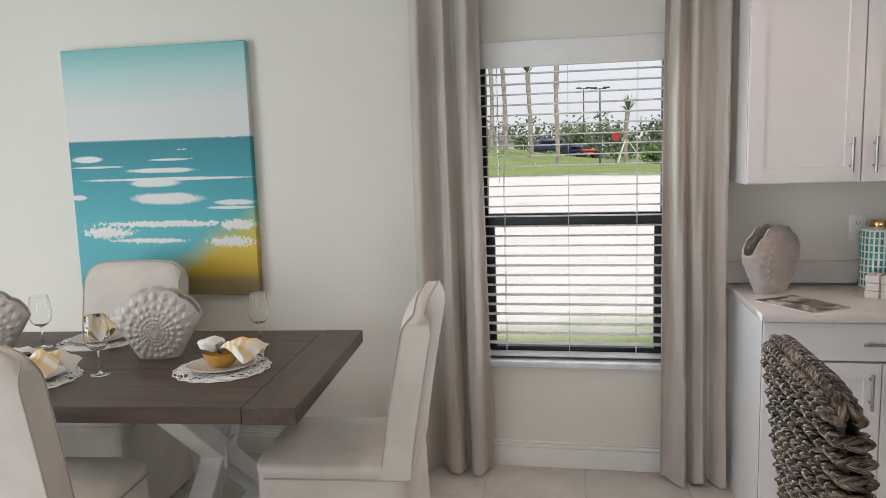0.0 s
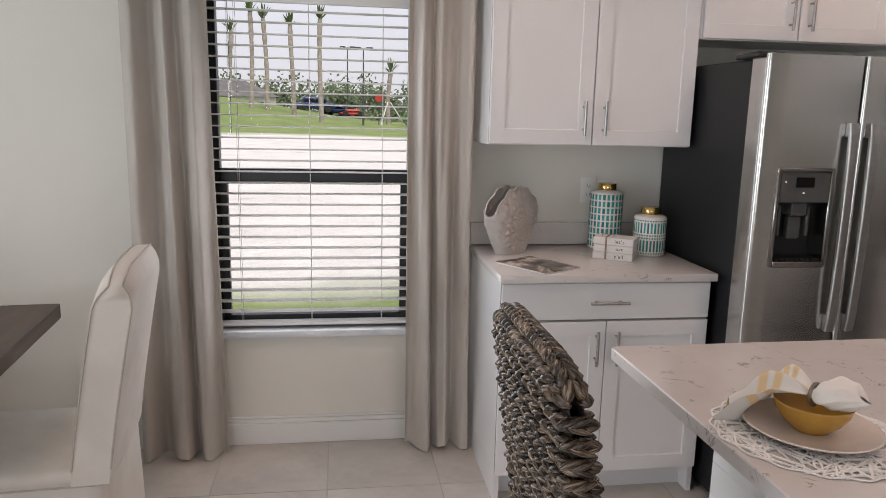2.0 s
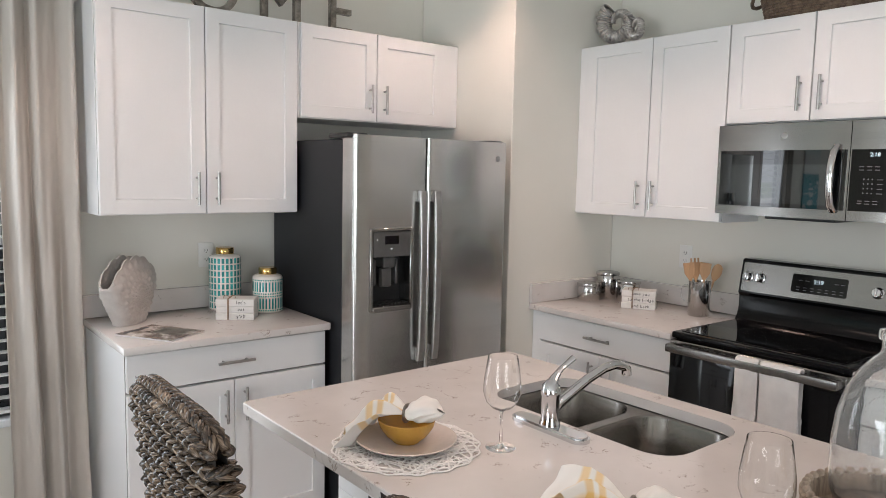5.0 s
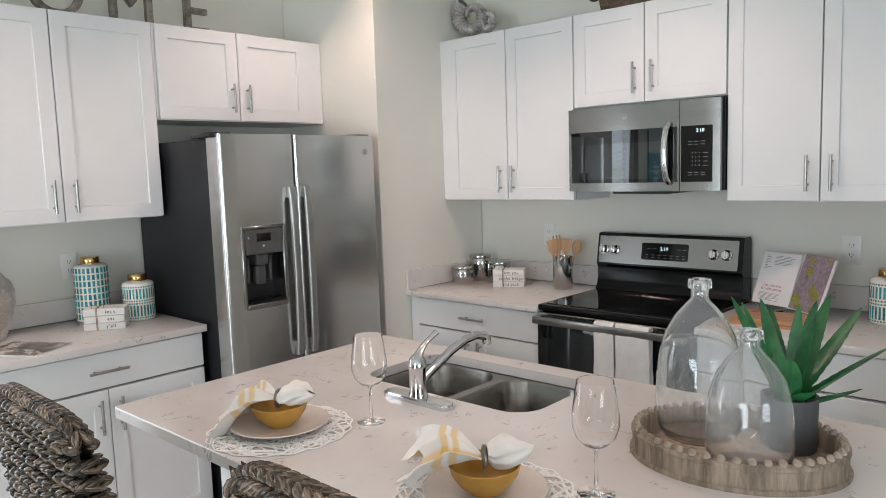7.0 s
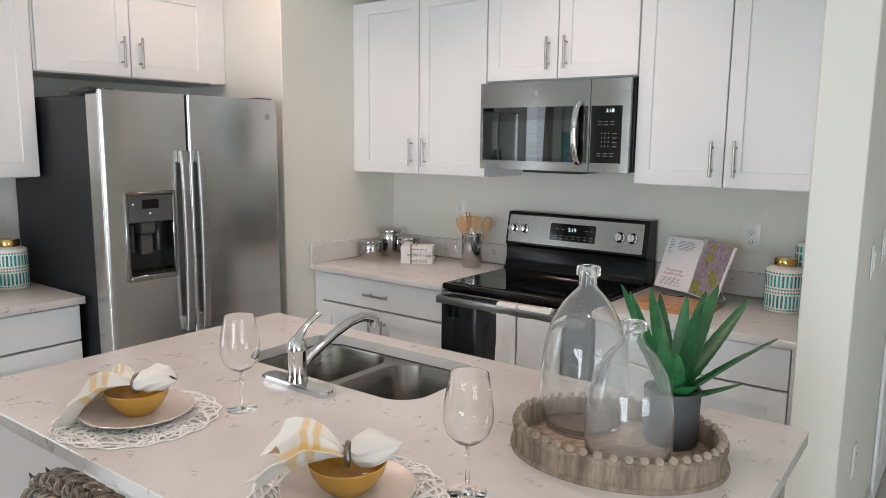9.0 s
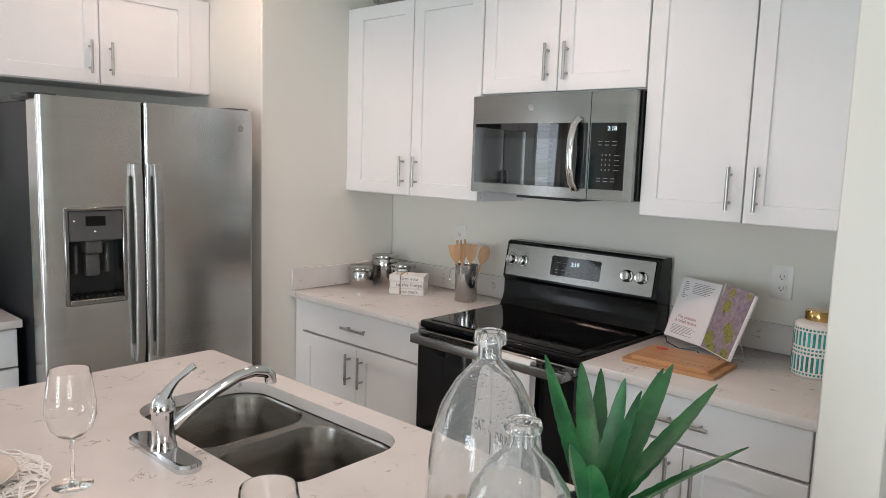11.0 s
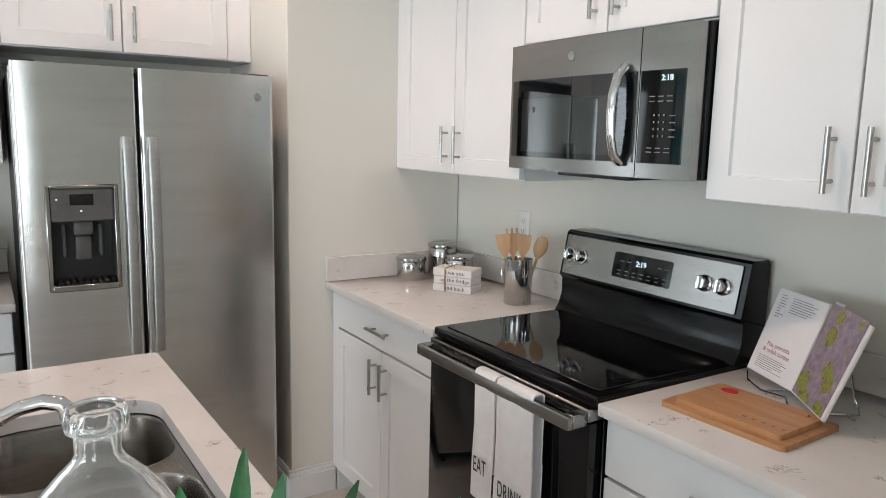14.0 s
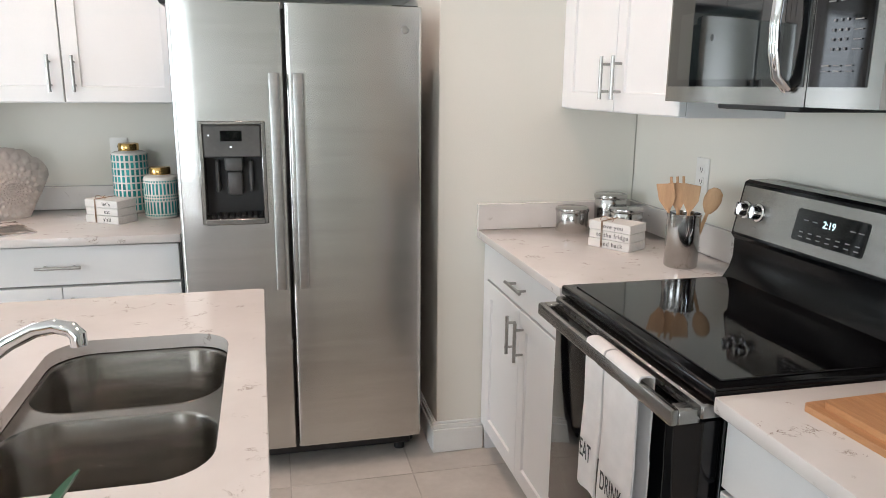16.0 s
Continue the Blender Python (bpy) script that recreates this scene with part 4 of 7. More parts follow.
part("control_fascia", box(DX0 + 0.006, DX1 - 0.006, -0.786, -0.72, DZ1 - 0.112, DZ1 - 0.004, r=0.004), GREY_PLASTIC, left_door)
bm = bmesh.new()
rbox(bm, DX0 + 0.062, DX1 - 0.068, -0.788, -0.78, DZ1 - 0.058, DZ1 - 0.022, 0.001)
part("display", bm, BLACK_GLASS, left_door)
for x, z, w in ((0.092, 0.079, 0.006), (0.022, 0.040, 0.004)):
    part("indicator", box(DX0 + x, DX0 + x + w, -0.7872, -0.786, DZ1 - z, DZ1 - z + 0.0035), LED, left_door)
part("spout_housing", box(-0.252, -0.19, -0.765, -0.70, 1.155, 1.205, r=0.010, seg=2), GREY_PLASTIC, left_door)
part("paddle", box(-0.247, -0.195, -0.745, -0.715, 1.07, 1.153, r=0.008, seg=2), GREY_PLASTIC, left_door)
for x in (-0.2785, -0.1655):
    part("side_rib", box(x - 0.0065, x + 0.0065, -0.74, -0.701, 1.08, 1.19, r=0.004), GREY_PLASTIC, left_door)
bm = bmesh.new()
for i in range(9):
    x = DX0 + 0.02 + i * 0.02
    rbox(bm, x, x + 0.011, -0.782, -0.705, 0.996, 1.004, 0.001)
part("drip_grille", bm, BLACK_PLASTIC, left_door)
b = lathe(bmesh.new(), [(0.0, 0.0), (0.0135, 0.0), (0.0135, 0.0015), (0.0115, 0.0022), (0.0, 0.0022)], 20)
badge = part("badge", b, NICKEL, right_door, "small round maker's badge")
badge.matrix_local = pose(0.375, -0.7802, 1.638, 90, 0, 0)
part("vent_tag", box(0.4375, 0.440, -0.735, -0.712, 0.60, 0.70, r=0.002), BLACK_PLASTIC, right_door)


# ---- cooker ----
RW = 0.715
ck = thing("cooker", 3.985, 2.405, 0, -90, "black and stainless electric range with glass cooktop", "range")
part("body", box(0.004, RW - 0.004, -0.60, -0.005, 0.05, 0.90, r=0.003), BLACK_ENAMEL, ck)
bm = bmesh.new()
rbox(bm, 0.0, RW, -0.632, -0.02, 0.898, 0.926, 0.008, 3)
part("cooktop_frame", bm, BLACK_ENAMEL, ck)
part("cooktop_glass", box(0.028, RW - 0.028, -0.60, -0.125, 0.9255, 0.930, r=0.002), BLACK_GLASS, ck)
# riser and slanted control panel
bm = bmesh.new()
prof = [(-0.135, 0.925), (-0.118, 0.950), (-0.108, 0.985), (-0.108, 1.035), (-0.120, 1.050), (-0.092, 1.196), (-0.080, 1.203), (-0.020, 1.203), (-0.010, 1.19), (-0.010, 0.925)]
mm = Matrix(((0, 0, 1, 0), (1, 0, 0, 0), (0, 1, 0, 0), (0, 0, 0, 1)))
prism(bm, prof, 0.0, RW, mm)
part("backguard", bm, BLACK_ENAMEL, ck, angle=30)
tilt = math.degrees(math.atan2(0.028, 0.146))
PF = face_frame(RW / 2, -0.1065, 1.123, -tilt)
bm = bmesh.new()
prism(bm, rounded(-RW / 2 + 0.012, RW / 2 - 0.02, -0.066, 0.066, 0.005, 4), 0.001, 0.004, PF)
panel = part("control_panel", bm, STEEL_DARK, ck)
bm = bmesh.new()
prism(bm, rounded(-0.118, 0.112, -0.040, 0.040, 0.008, 4), 0.0035, 0.0055, PF)
disp = part("display_window", bm, BLACK_GLASS, panel)
lettering("2:19", 0.024, DIGITS, disp, PF @ pose(-0.005, 0.012, 0.0058), "clock_digits")
bm = bmesh.new()
for i in range(7):
    for j in range(2):
        x = -0.095 + i * 0.030
        rbox(bm, x, x + 0.014, -0.018 - j * 0.012, -0.0155 - j * 0.012, 0.0055, 0.0058)
for x in (-0.09, -0.06, 0.06, 0.085):
    rbox(bm, x, x + 0.016, 0.012, 0.0145, 0.0055, 0.0058)
bmesh.ops.transform(bm, matrix=PF, verts=bm.verts)
tagged(part("printing", bm, GREY_INK, disp), kind="stuff")


def knob(x):
    bm = bmesh.new()
    lathe(bm, [(0.0, 0.004), (0.024, 0.004), (0.024, 0.007), (0.0195, 0.009), (0.0185, 0.026), (0.016, 0.029), (0.0, 0.030)], 28)
    rbox(bm, -0.0045, 0.0045, -0.019, 0.019, 0.027, 0.036, 0.002)
    bmesh.ops.transform(bm, matrix=PF @ pose(x, 0, 0), verts=bm.verts)
    part("knob", bm, CHROME, panel, "chrome burner knob")


for x in (-0.318, -0.262, 0.228, 0.287):
    knob(x)
bm = bmesh.new()
for x in (-0.318, -0.262, 0.228, 0.287):
    rbox(bm, x - 0.004, x + 0.004, 0.034, 0.036, 0.004, 0.0043)
    rbox(bm, x - 0.006, x + 0.006, -0.040, -0.038, 0.004, 0.0043)
bmesh.ops.transform(bm, matrix=PF, verts=bm.verts)
tagged(part("printing", bm, GREY_INK, panel), kind="stuff")
# oven door
od = part("oven_door", box(0.006, RW - 0.006, -0.645, -0.602, 0.285, 0.862, r=0.006, seg=2), BLACK_GLASS, ck, "black glass oven door")
part("door_top_rail", box(0.006, RW - 0.006, -0.648, -0.602, 0.864, 0.895, r=0.004), STEEL_DARK, ck)
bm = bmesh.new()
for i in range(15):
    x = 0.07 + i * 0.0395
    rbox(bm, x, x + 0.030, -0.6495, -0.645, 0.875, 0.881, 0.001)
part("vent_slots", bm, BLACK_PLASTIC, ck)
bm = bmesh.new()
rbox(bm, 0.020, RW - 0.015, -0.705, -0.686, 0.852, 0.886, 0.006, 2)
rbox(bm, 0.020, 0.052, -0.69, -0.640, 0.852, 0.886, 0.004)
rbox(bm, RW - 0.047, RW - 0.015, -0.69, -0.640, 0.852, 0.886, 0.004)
part("handle", bm, STEEL_DARK, od, "wide stainless oven handle")
part("storage_drawer", box(0.006, RW - 0.006, -0.640, -0.602, 0.075, 0.278, r=0.005), STEEL_DARK, ck)
for x in (0.05, RW - 0.05):
    for y in (-0.55, -0.06):
        part("foot", lathe(bmesh.new(), [(0, 0), (0.018, 0), (0.018, 0.05), (0, 0.05)], 10, x, y), BLACK_PLASTIC, ck)

# ---- microwave ----
MH = 0.375
mw = thing("microwave", 3.995, 2.403, 1.416, -90, "stainless over-the-range microwave with black glass door", "microwave")
part("body", box(0.004, RW + 0.002, -0.345, -0.004, 0.004, MH + 0.002, r=0.002), BLACK_ENAMEL, mw)
bm = bmesh.new()


def mw_front(x):
    """The slight outward bow of the front."""
    return -0.372 - 0.026 * math.sin(math.pi * min(1, max(0, x / RW))) ** 0.8


def bowed(bm, x0, x1, z0, z1, proud, back=-0.345, n=14):
    fr_, bk = [], []
    for i in range(n + 1):
        x = x0 + (x1 - x0) * i / n
        fr_.append((x, mw_front(x) - proud))
        bk.append((x, back))
    m = Matrix()
    prism(bm, bk + fr_[::-1], z0, z1, m)
    return bm


part("door", bowed(bm, 0.002, 0.548, 0.002, MH, 0.0), STEEL_DARK, mw, "bowed stainless door")
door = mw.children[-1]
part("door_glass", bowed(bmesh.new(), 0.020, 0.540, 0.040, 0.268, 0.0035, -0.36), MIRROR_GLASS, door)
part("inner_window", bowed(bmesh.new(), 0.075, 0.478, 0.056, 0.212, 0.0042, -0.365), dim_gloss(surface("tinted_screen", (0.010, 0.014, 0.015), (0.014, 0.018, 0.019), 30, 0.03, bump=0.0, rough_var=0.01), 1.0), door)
part("control_side", bowed(bmesh.new(), 0.551, RW - 0.004, 0.002, MH, 0.0, n=6), STEEL_DARK, mw)
ctl = part("keypad", bowed(bmesh.new(), 0.556, 0.682, 0.040, 0.268, 0.0035, -0.36, 6), BLACK_GLASS, mw)
bm = bmesh.new()
hpts = [(0.505, mw_front(0.505) - 0.006, 0.036), (0.503, mw_front(0.5) - 0.030, 0.060), (0.500, mw_front(0.5) - 0.040, 0.110), (0.500, mw_front(0.5) - 0.043, 0.160), (0.500, mw_front(0.5) - 0.040, 0.210), (0.503, mw_front(0.5) - 0.030, 0.258), (0.505, mw_front(0.505) - 0.006, 0.282)]
tube(bm, hpts, [0.014, 0.014, 0.0135, 0.013, 0.0135, 0.014, 0.014], 12, flat=0.75)
part("handle", bm, CHROME, door, "bowed polished handle")
KF = face_frame(0.620, mw_front(0.62) - 0.0052, 0.155) @ pose(0, 0, 0, 0, 6, 0)
lettering("2:18", 0.020, DIGITS, ctl, KF @ pose(0.015, 0.093, 0.001), "clock_digits")
bm = bmesh.new()
for j in range(4):
    for i in range(3):
        rbox(bm, -0.018 + i * 0.014, -0.014 + i * 0.014, 0.001 - j * 0.017, 0.006 - j * 0.017, 0.0008, 0.0012)
for j, z in enumerate((0.048, 0.036, -0.078, -0.088)):
    for i in range(3):
        rbox(bm, -0.034 + i * 0.026, -0.018 + i * 0.026, z, z + 0.0025, 0.0008, 0.0012)
for j in range(4):
    rbox(bm, 0.028, 0.046, 0.001 - j * 0.017, 0.0035 - j * 0.017, 0.0008, 0.0012)
bmesh.ops.transform(bm, matrix=KF, verts=bm.verts)
tagged(part("printing", bm, GREY_INK, ctl), kind="stuff")
b = lathe(bmesh.new(), [(0.0, 0.0), (0.013, 0.0), (0.013, 0.0015), (0.011, 0.0022), (0.0, 0.0022)], 20)
badge = part("badge", b, NICKEL, door, "small round maker's badge")
badge.matrix_local = pose(0.30, mw_front(0.30) - 0.0003, 0.325, 90, 0, 0)
part("vent_base", box(0.22, 0.50, -0.36, -0.05, -0.010, 0.004, r=0.003), BLACK_PLASTIC, mw)


# ---- small fixtures on the walls ----
def outlet(x, y, z, rz, kind):
    """A cover plate with two sockets or a paddle switch; the plate's face looks along local -y."""
    name = "light_switch" if kind == "switch" else "wall_outlet"
    o = thing(name, x, y, z, rz, "white paddle light switch on the wall" if kind == "switch" else "white double socket outlet on the wall", "switch" if kind == "switch" else "outlet")
    part("plate", box(-0.036, 0.036, -0.006, -0.001, -0.058, 0.058, r=0.003, seg=2), OUTLET, o)
    if kind == "switch":
        part("paddle", box(-0.017, 0.017, -0.010, -0.005, -0.033, 0.033, r=0.003), OUTLET, o)
    else:
        for dz in (-0.020, 0.020):
            s = part("socket", prism(bmesh.new(), rounded(-0.017, 0.017, -0.014, 0.014, 0.008, 4), 0, 0.0025, face_frame(0, -0.0055, dz)), OUTLET, o)
            bm = bmesh.new()
            rbox(bm, -0.0075, -0.0055, -0.0086, -0.008, dz - 0.004, dz + 0.006)
            rbox(bm, 0.0055, 0.0075, -0.0086, -0.008, dz - 0.004, dz + 0.006)
            rbox(bm, -0.002, 0.002, -0.0086, -0.008, dz - 0.010, dz - 0.006)
            part("slots", bm, BLACK_PLASTIC, s)


outlet(1.958, 4.0, 1.161, 0, "outlet")
outlet(4.0, 2.775, 1.168, -90, "outlet")
outlet(4.0, 1.300, 1.160, -90, "outlet")
outlet(3.575, 0.82, 1.165, 0, "switch")
outlet(3.84, 0.82, 1.19, 0, "switch")
outlet(3.600, 0.82, 0.475, 0, "outlet")

for cx, cy in CANS:
    d = thing("downlight", cx, cy, CEIL, 0, "white recessed ceiling downlight, lit", "downlight", "recessed downlights")
    part("trim_ring", lathe(bmesh.new(), [(0.090, 0.0), (0.090, -0.004), (0.068, -0.007), (0.064, 0.0)], 32), TRIM, d)
    part("diffuser", lathe(bmesh.new(), [(0.066, -0.001), (0.060, -0.0025), (0.0, -0.0025)], 32), DIFFUSER, d)


# ---- things on the worktops ----
def dash_rows(rows, surface_r):
    """Painted dashes round a jar: rows of (z0, z1, count, fill, round)."""
    bm = bmesh.new()
    for z0, z1, count, fill in rows:
        for k in range(count):
            a0 = 2 * math.pi * (k + 0.5 - fill / 2) / count
            a1 = 2 * math.pi * (k + 0.5 + fill / 2) / count
            q = []
            for a, z in ((a0, z0), (a1, z0), (a1, z1), (a0, z1)):
                r = surface_r(z) + 0.0006
                q.append(bm.verts.new((r * math.cos(a), r * math.sin(a), z)))
            bm.faces.new(q)
    return bm


def ginger_jar(x, y, z, tall):
    """White ceramic jar with teal dashes and a gold lid."""
    j = thing("ceramic_jar", x, y, z, random.uniform(0, 360), "tall white ceramic jar with teal dashes and gold lid" if tall else "short white ceramic jar with teal stripes and gold lid", "jar", "teal and white jars")
    R, h = (0.072, 0.252) if tall else (0.068, 0.168)
    part("body", lathe(bmesh.new(), [(0, 0.0), (R - 0.006, 0.0), (R, 0.006), (R, h - 0.012), (R - 0.004, h - 0.003), (R - 0.014, h + 0.002), (0.036, h + 0.004), (0.036, h + 0.012), (0, h + 0.012)], 44), PORCELAIN, j)
    if tall:
        rows = [(0.012 + i * 0.0295, 0.0355 + i * 0.0295, 24, 0.60) for i in range(8)]
    else:
        rows = [(0.010, 0.016, 40, 0.6), (0.020, 0.068, 30, 0.55), (0.074, 0.080, 40, 0.6), (0.086, 0.092, 40, 0.6), (0.098, 0.142, 30, 0.55), (0.147, 0.153, 40, 0.6)]
    ob = part("glaze_pattern", dash_rows(rows, lambda zz: R), TEAL, j)
    tagged(ob, "teal brushed dashes", kind="stuff")
    part("lid", lathe(bmesh.new(), [(0.040, h + 0.006), (0.041, h + 0.010), (0.041, h + 0.032), (0.038, h + 0.036), (0, h + 0.037)], 32), GOLD, j, "polished gold lid")
    return j


ginger_jar(2.012, 3.902, 0.915, True)
ginger_jar(2.152, 3.745, 0.915, False)
ginger_jar(3.800, 1.122, 0.915, False)
ginger_jar(3.908, 1.040, 0.915, True)


def shell_vase(x, y, z, rz, s=1.0):
    """Wide pocket vase: a narrow foot, flaring sides, a scalloped open mouth and a sunburst of embossed scales."""
    v = thing("shell_vase", x, y, z, rz, "grey stoneware fan-shaped vase with embossed scales", "vase", "stoneware shell vases")
    Hh = 0.272 * s

    def f(u, t):
        a = 2 * math.pi * u
        ca, sa = math.cos(a), math.sin(a)
        q = math.copysign(abs(ca) ** 0.85, ca)
        crown = 0.60 + 0.37 * (1 - abs(q) ** 2.3) + 0.045 * abs(math.cos(2.5 * math.pi * q)) ** 0.8
        h = t * crown
        wide = (0.078 + 0.089 * min(1, h / 0.57)) * s
        deep = (0.042 + 0.020 * math.sin(math.pi * min(1, h * 1.1)) - 0.010 * h) * s
        y_ = deep * math.copysign(abs(sa) ** 0.62, sa)
        x_, z_ = wide * q, Hh * h
        if 0.03 < t < 0.96 and abs(sa) > 0.12:
            dx, dz = x_, z_ - 0.40 * Hh
            rr, th = max(math.hypot(dx, dz), 0.004), math.atan2(dz, dx)
            cell = math.sin(11 * th + 9.5 * math.log(rr)) * math.sin(11 * th - 9.5 * math.log(rr))
            y_ += math.copysign(0.0060 * s * max(0.0, cell) ** 0.6 * min(1, rr / 0.02), sa)
        return (x_, y_, z_)

    bm = grid_sheet(bmesh.new(), 300, 100, f, True)
    solid(bm, 0.006)
    lathe(bm, [(0.0, 0.004), (0.040 * s, 0.004)], 24, sx=1.8)
    part("body", bm, CERAMIC, v, angle=70)
    return v


shell_vase(1.560, 3.800, 0.915, 44, 1.03)


def stacked_blocks(x, y, rz, lines):
    """Three whitewashed wooden books tied with twine, lettered on the front."""
    b = thing("book_block_stack", x, y, 0.915, rz, "three whitewashed wooden book blocks tied with twine", "decor blocks")
    for i, line in enumerate(lines):
        o = 0.002 * (i % 2)
        bl = part("block", box(-0.082 + o, 0.082 - o, -0.050 + o, 0.050, 0.0305 * i, 0.0305 * i + 0.0295, r=0.002), WHITE_BLOCK, b)
        lettering(line, 0.021, INK, bl, face_frame(0.026 if len(line) < 8 else 0.012, -0.0506 + o, 0.0305 * i + 0.015), "lettering", spacing=1.15)
    bm = bmesh.new()
    for xx in (-0.010 - 0.02, -0.006 - 0.02):
        tube(bm, [(xx, -0.0515, 0.001), (xx, -0.0515, 0.0925), (xx, 0.0515, 0.0925), (xx, 0.0515, 0.001)], 0.0014, 5)
    for s in (-1, 1):
        tube(bm, [(-0.028, -0.01, 0.093)] + [(-0.028 + s * 0.025 * math.sin(t), -0.01 - 0.008 * t, 0.094 + 0.009 * math.sin(2 * t)) for t in (0.4, 0.8, 1.2, 1.6, 2.0, 2.4, 2.8)], 0.0014, 5)
    part("twine", bm, TWINE, b, "brown twine tied in a bow")


stacked_blocks(1.972, 3.664, -34, ["y'all", "eat", "let's"])
stacked_blocks(3.742, 2.860, -59, ["and back", "to the fridge", "love you"])

mag = thing("magazine", 1.603, 3.525, 0.915, 32, "thin closed magazine with a brown photo cover lying flat", "magazine")
pg = part("page_block", box(-0.099, 0.099, -0.131, 0.131, 0.0, 0.0055, r=0.001), PAPER, mag)
part("cover", box(-0.100, 0.100, -0.132, 0.132, 0.0057, 0.0065, r=0.0003), COVER_PRINT, mag, "printed cover in brown and cream")
part("title_bar", box(-0.08, 0.05, 0.098, 0.120, 0.0066, 0.0068), INK, mag)
part("photo_block", box(-0.02, 0.09, -0.10, 0.04, 0.0066, 0.0068), PEWTER, mag)


def canister(x, y, r, h):
    c = thing("steel_canister", x, y, 0.915, random.uniform(0, 90), "polished steel canister with clamp lid", "canister", "steel canisters")
    part("body", lathe(bmesh.new(), [(0, 0), (r - 0.003, 0), (r, 0.004), (r, h - 0.012), (r - 0.002, h - 0.008), (0, h - 0.008)], 36), CAN_STEEL, c)
    part("lid", lathe(bmesh.new(), [(r + 0.003, h - 0.008), (r + 0.004, h - 0.004), (r + 0.003, h + 0.004), (r - 0.004, h + 0.008), (0, h + 0.009)], 36), CAN_STEEL, c)
    bm = bmesh.new()
    tube(bm, [(r + 0.001, -0.012, h * 0.45), (r + 0.012, -0.012, h * 0.6), (r + 0.012, -0.012, h - 0.002), (r + 0.012, 0.012, h - 0.002), (r + 0.012, 0.012, h * 0.6), (r + 0.001, 0.012, h * 0.45)], 0.0018, 6)
    part("clamp", bm, CHROME, c)


canister(3.700, 3.150, 0.060, 0.086)
canister(3.858, 3.155, 0.060, 0.132)
canister(3.850, 3.010, 0.060, 0.104)

crock = thing("utensil_crock", 3.815, 2.572, 0.915, 0, "polished steel utensil canister without lid", "utensil holder")
part("body", lathe(bmesh.new(), [(0, 0), (0.047, 0), (0.050, 0.004), (0.050, 0.158), (0.052, 0.160), (0.052, 0.166), (0.0485, 0.166), (0.0475, 0.160), (0.0475, 0.006), (0, 0.006)], 40), CAN_STEEL, crock)
bm = bmesh.new()
tube(bm, [(-0.020, -0.052, 0.105), (-0.020, -0.062, 0.125), (-0.020, -0.060, 0.168), (-0.006, -0.060, 0.168), (-0.006, -0.062, 0.125), (-0.006, -0.052, 0.105)], 0.002, 6)
part("clamp", bm, CHROME, crock)
ring = [(0.0 + 0.0, 0.052 + 0.018 + 0.03 * math.cos(t), 0.10 + 0.042 * math.sin(t)) for t in [2 * math.pi * i / 20 for i in range(21)]]
part("wire_loop", tube(bmesh.new(), ring, 0.0016, 6), CHROME, crock)


def utensil(kind, dx, dy, lean_x, lean_y, spin):
    """A beech spoon, fork or turner standing in the canister."""
    u = thing("wooden_" + kind, 3.815 + dx, 2.572 + dy, 0.923, 0, "pale beech wooden " + kind + " standing in a canister", kind, "wooden utensils")
    bm = bmesh.new()
    tube(bm, [(0, 0, 0), (0, 0, 0.1), (0, 0, 0.175)], [0.006, 0.0055, 0.005], 8)
    if kind == "spoon":
        lathe(bm, [(0, 0.165), (0.010, 0.17), (0.022, 0.19), (0.026, 0.212), (0.022, 0.236), (0.010, 0.248), (0, 0.250)], 20, sy=0.28)
    else:
        o = [(-0.006, 0.165), (-0.024, 0.20), (-0.026, 0.25), (0.026, 0.246), (0.024, 0.20), (0.006, 0.165)]
        prism(bm, o, -0.003, 0.003, pose(0, 0, 0, 90, 0, 0))
        if kind == "fork":
            for x in (-0.018, 0.0, 0.018):
                rbox(bm, x - 0.004, x + 0.004, -0.003, 0.003, 0.245, 0.268, 0.001)
    bmesh.ops.transform(bm, matrix=pose(0, 0, 0, lean_x, lean_y, spin), verts=bm.verts)
    part("body", bm, SPOON_WOOD, u)


utensil("turner", -0.014, 0.012, 2, -10, -40)
utensil("fork", -0.006, 0.000, -3, -5, -30)
utensil("spatula", 0.004, -0.004, 3, 3, -44)
utensil("spoon", 0.014, -0.012, 0, 16, -37)


def board(name, x0, x1, y0, y1, z, t, hole):
    b = thing(name, 3.582, 1.462, z, 2, "bamboo cutting board with a red ring hole" if hole else "larger bamboo cutting board lying beneath another", "cutting board", "stacked cutting boards")
    part("slab", prism(bmesh.new(), rounded(x0, x1, y0, y1, 0.012, 5), 0, t), BAMBOO, b)
    bm = bmesh.new()
    if hole:
        part("ring_hole", lathe(bmesh.new(), [(0.016, t), (0.016, t + 0.0012), (0.0, t + 0.0008)], 24, x1 - 0.035, y1 - 0.045, sy=1.25), RED, b, "red rubber-lined hanging hole")
        for i in range(5):
            rbox(bm, x0 + 0.03, x0 + 0.036, -0.12 + i * 0.022, -0.112 + i * 0.022, t, t + 0.0004)
        part("engraving", bm, TWINE, b)


board("cutting_board", -0.108, 0.108, -0.150, 0.150, 0.915, 0.012, False)
board("cutting_board", -0.088, 0.092, -0.128, 0.128, 0.927, 0.012, True)

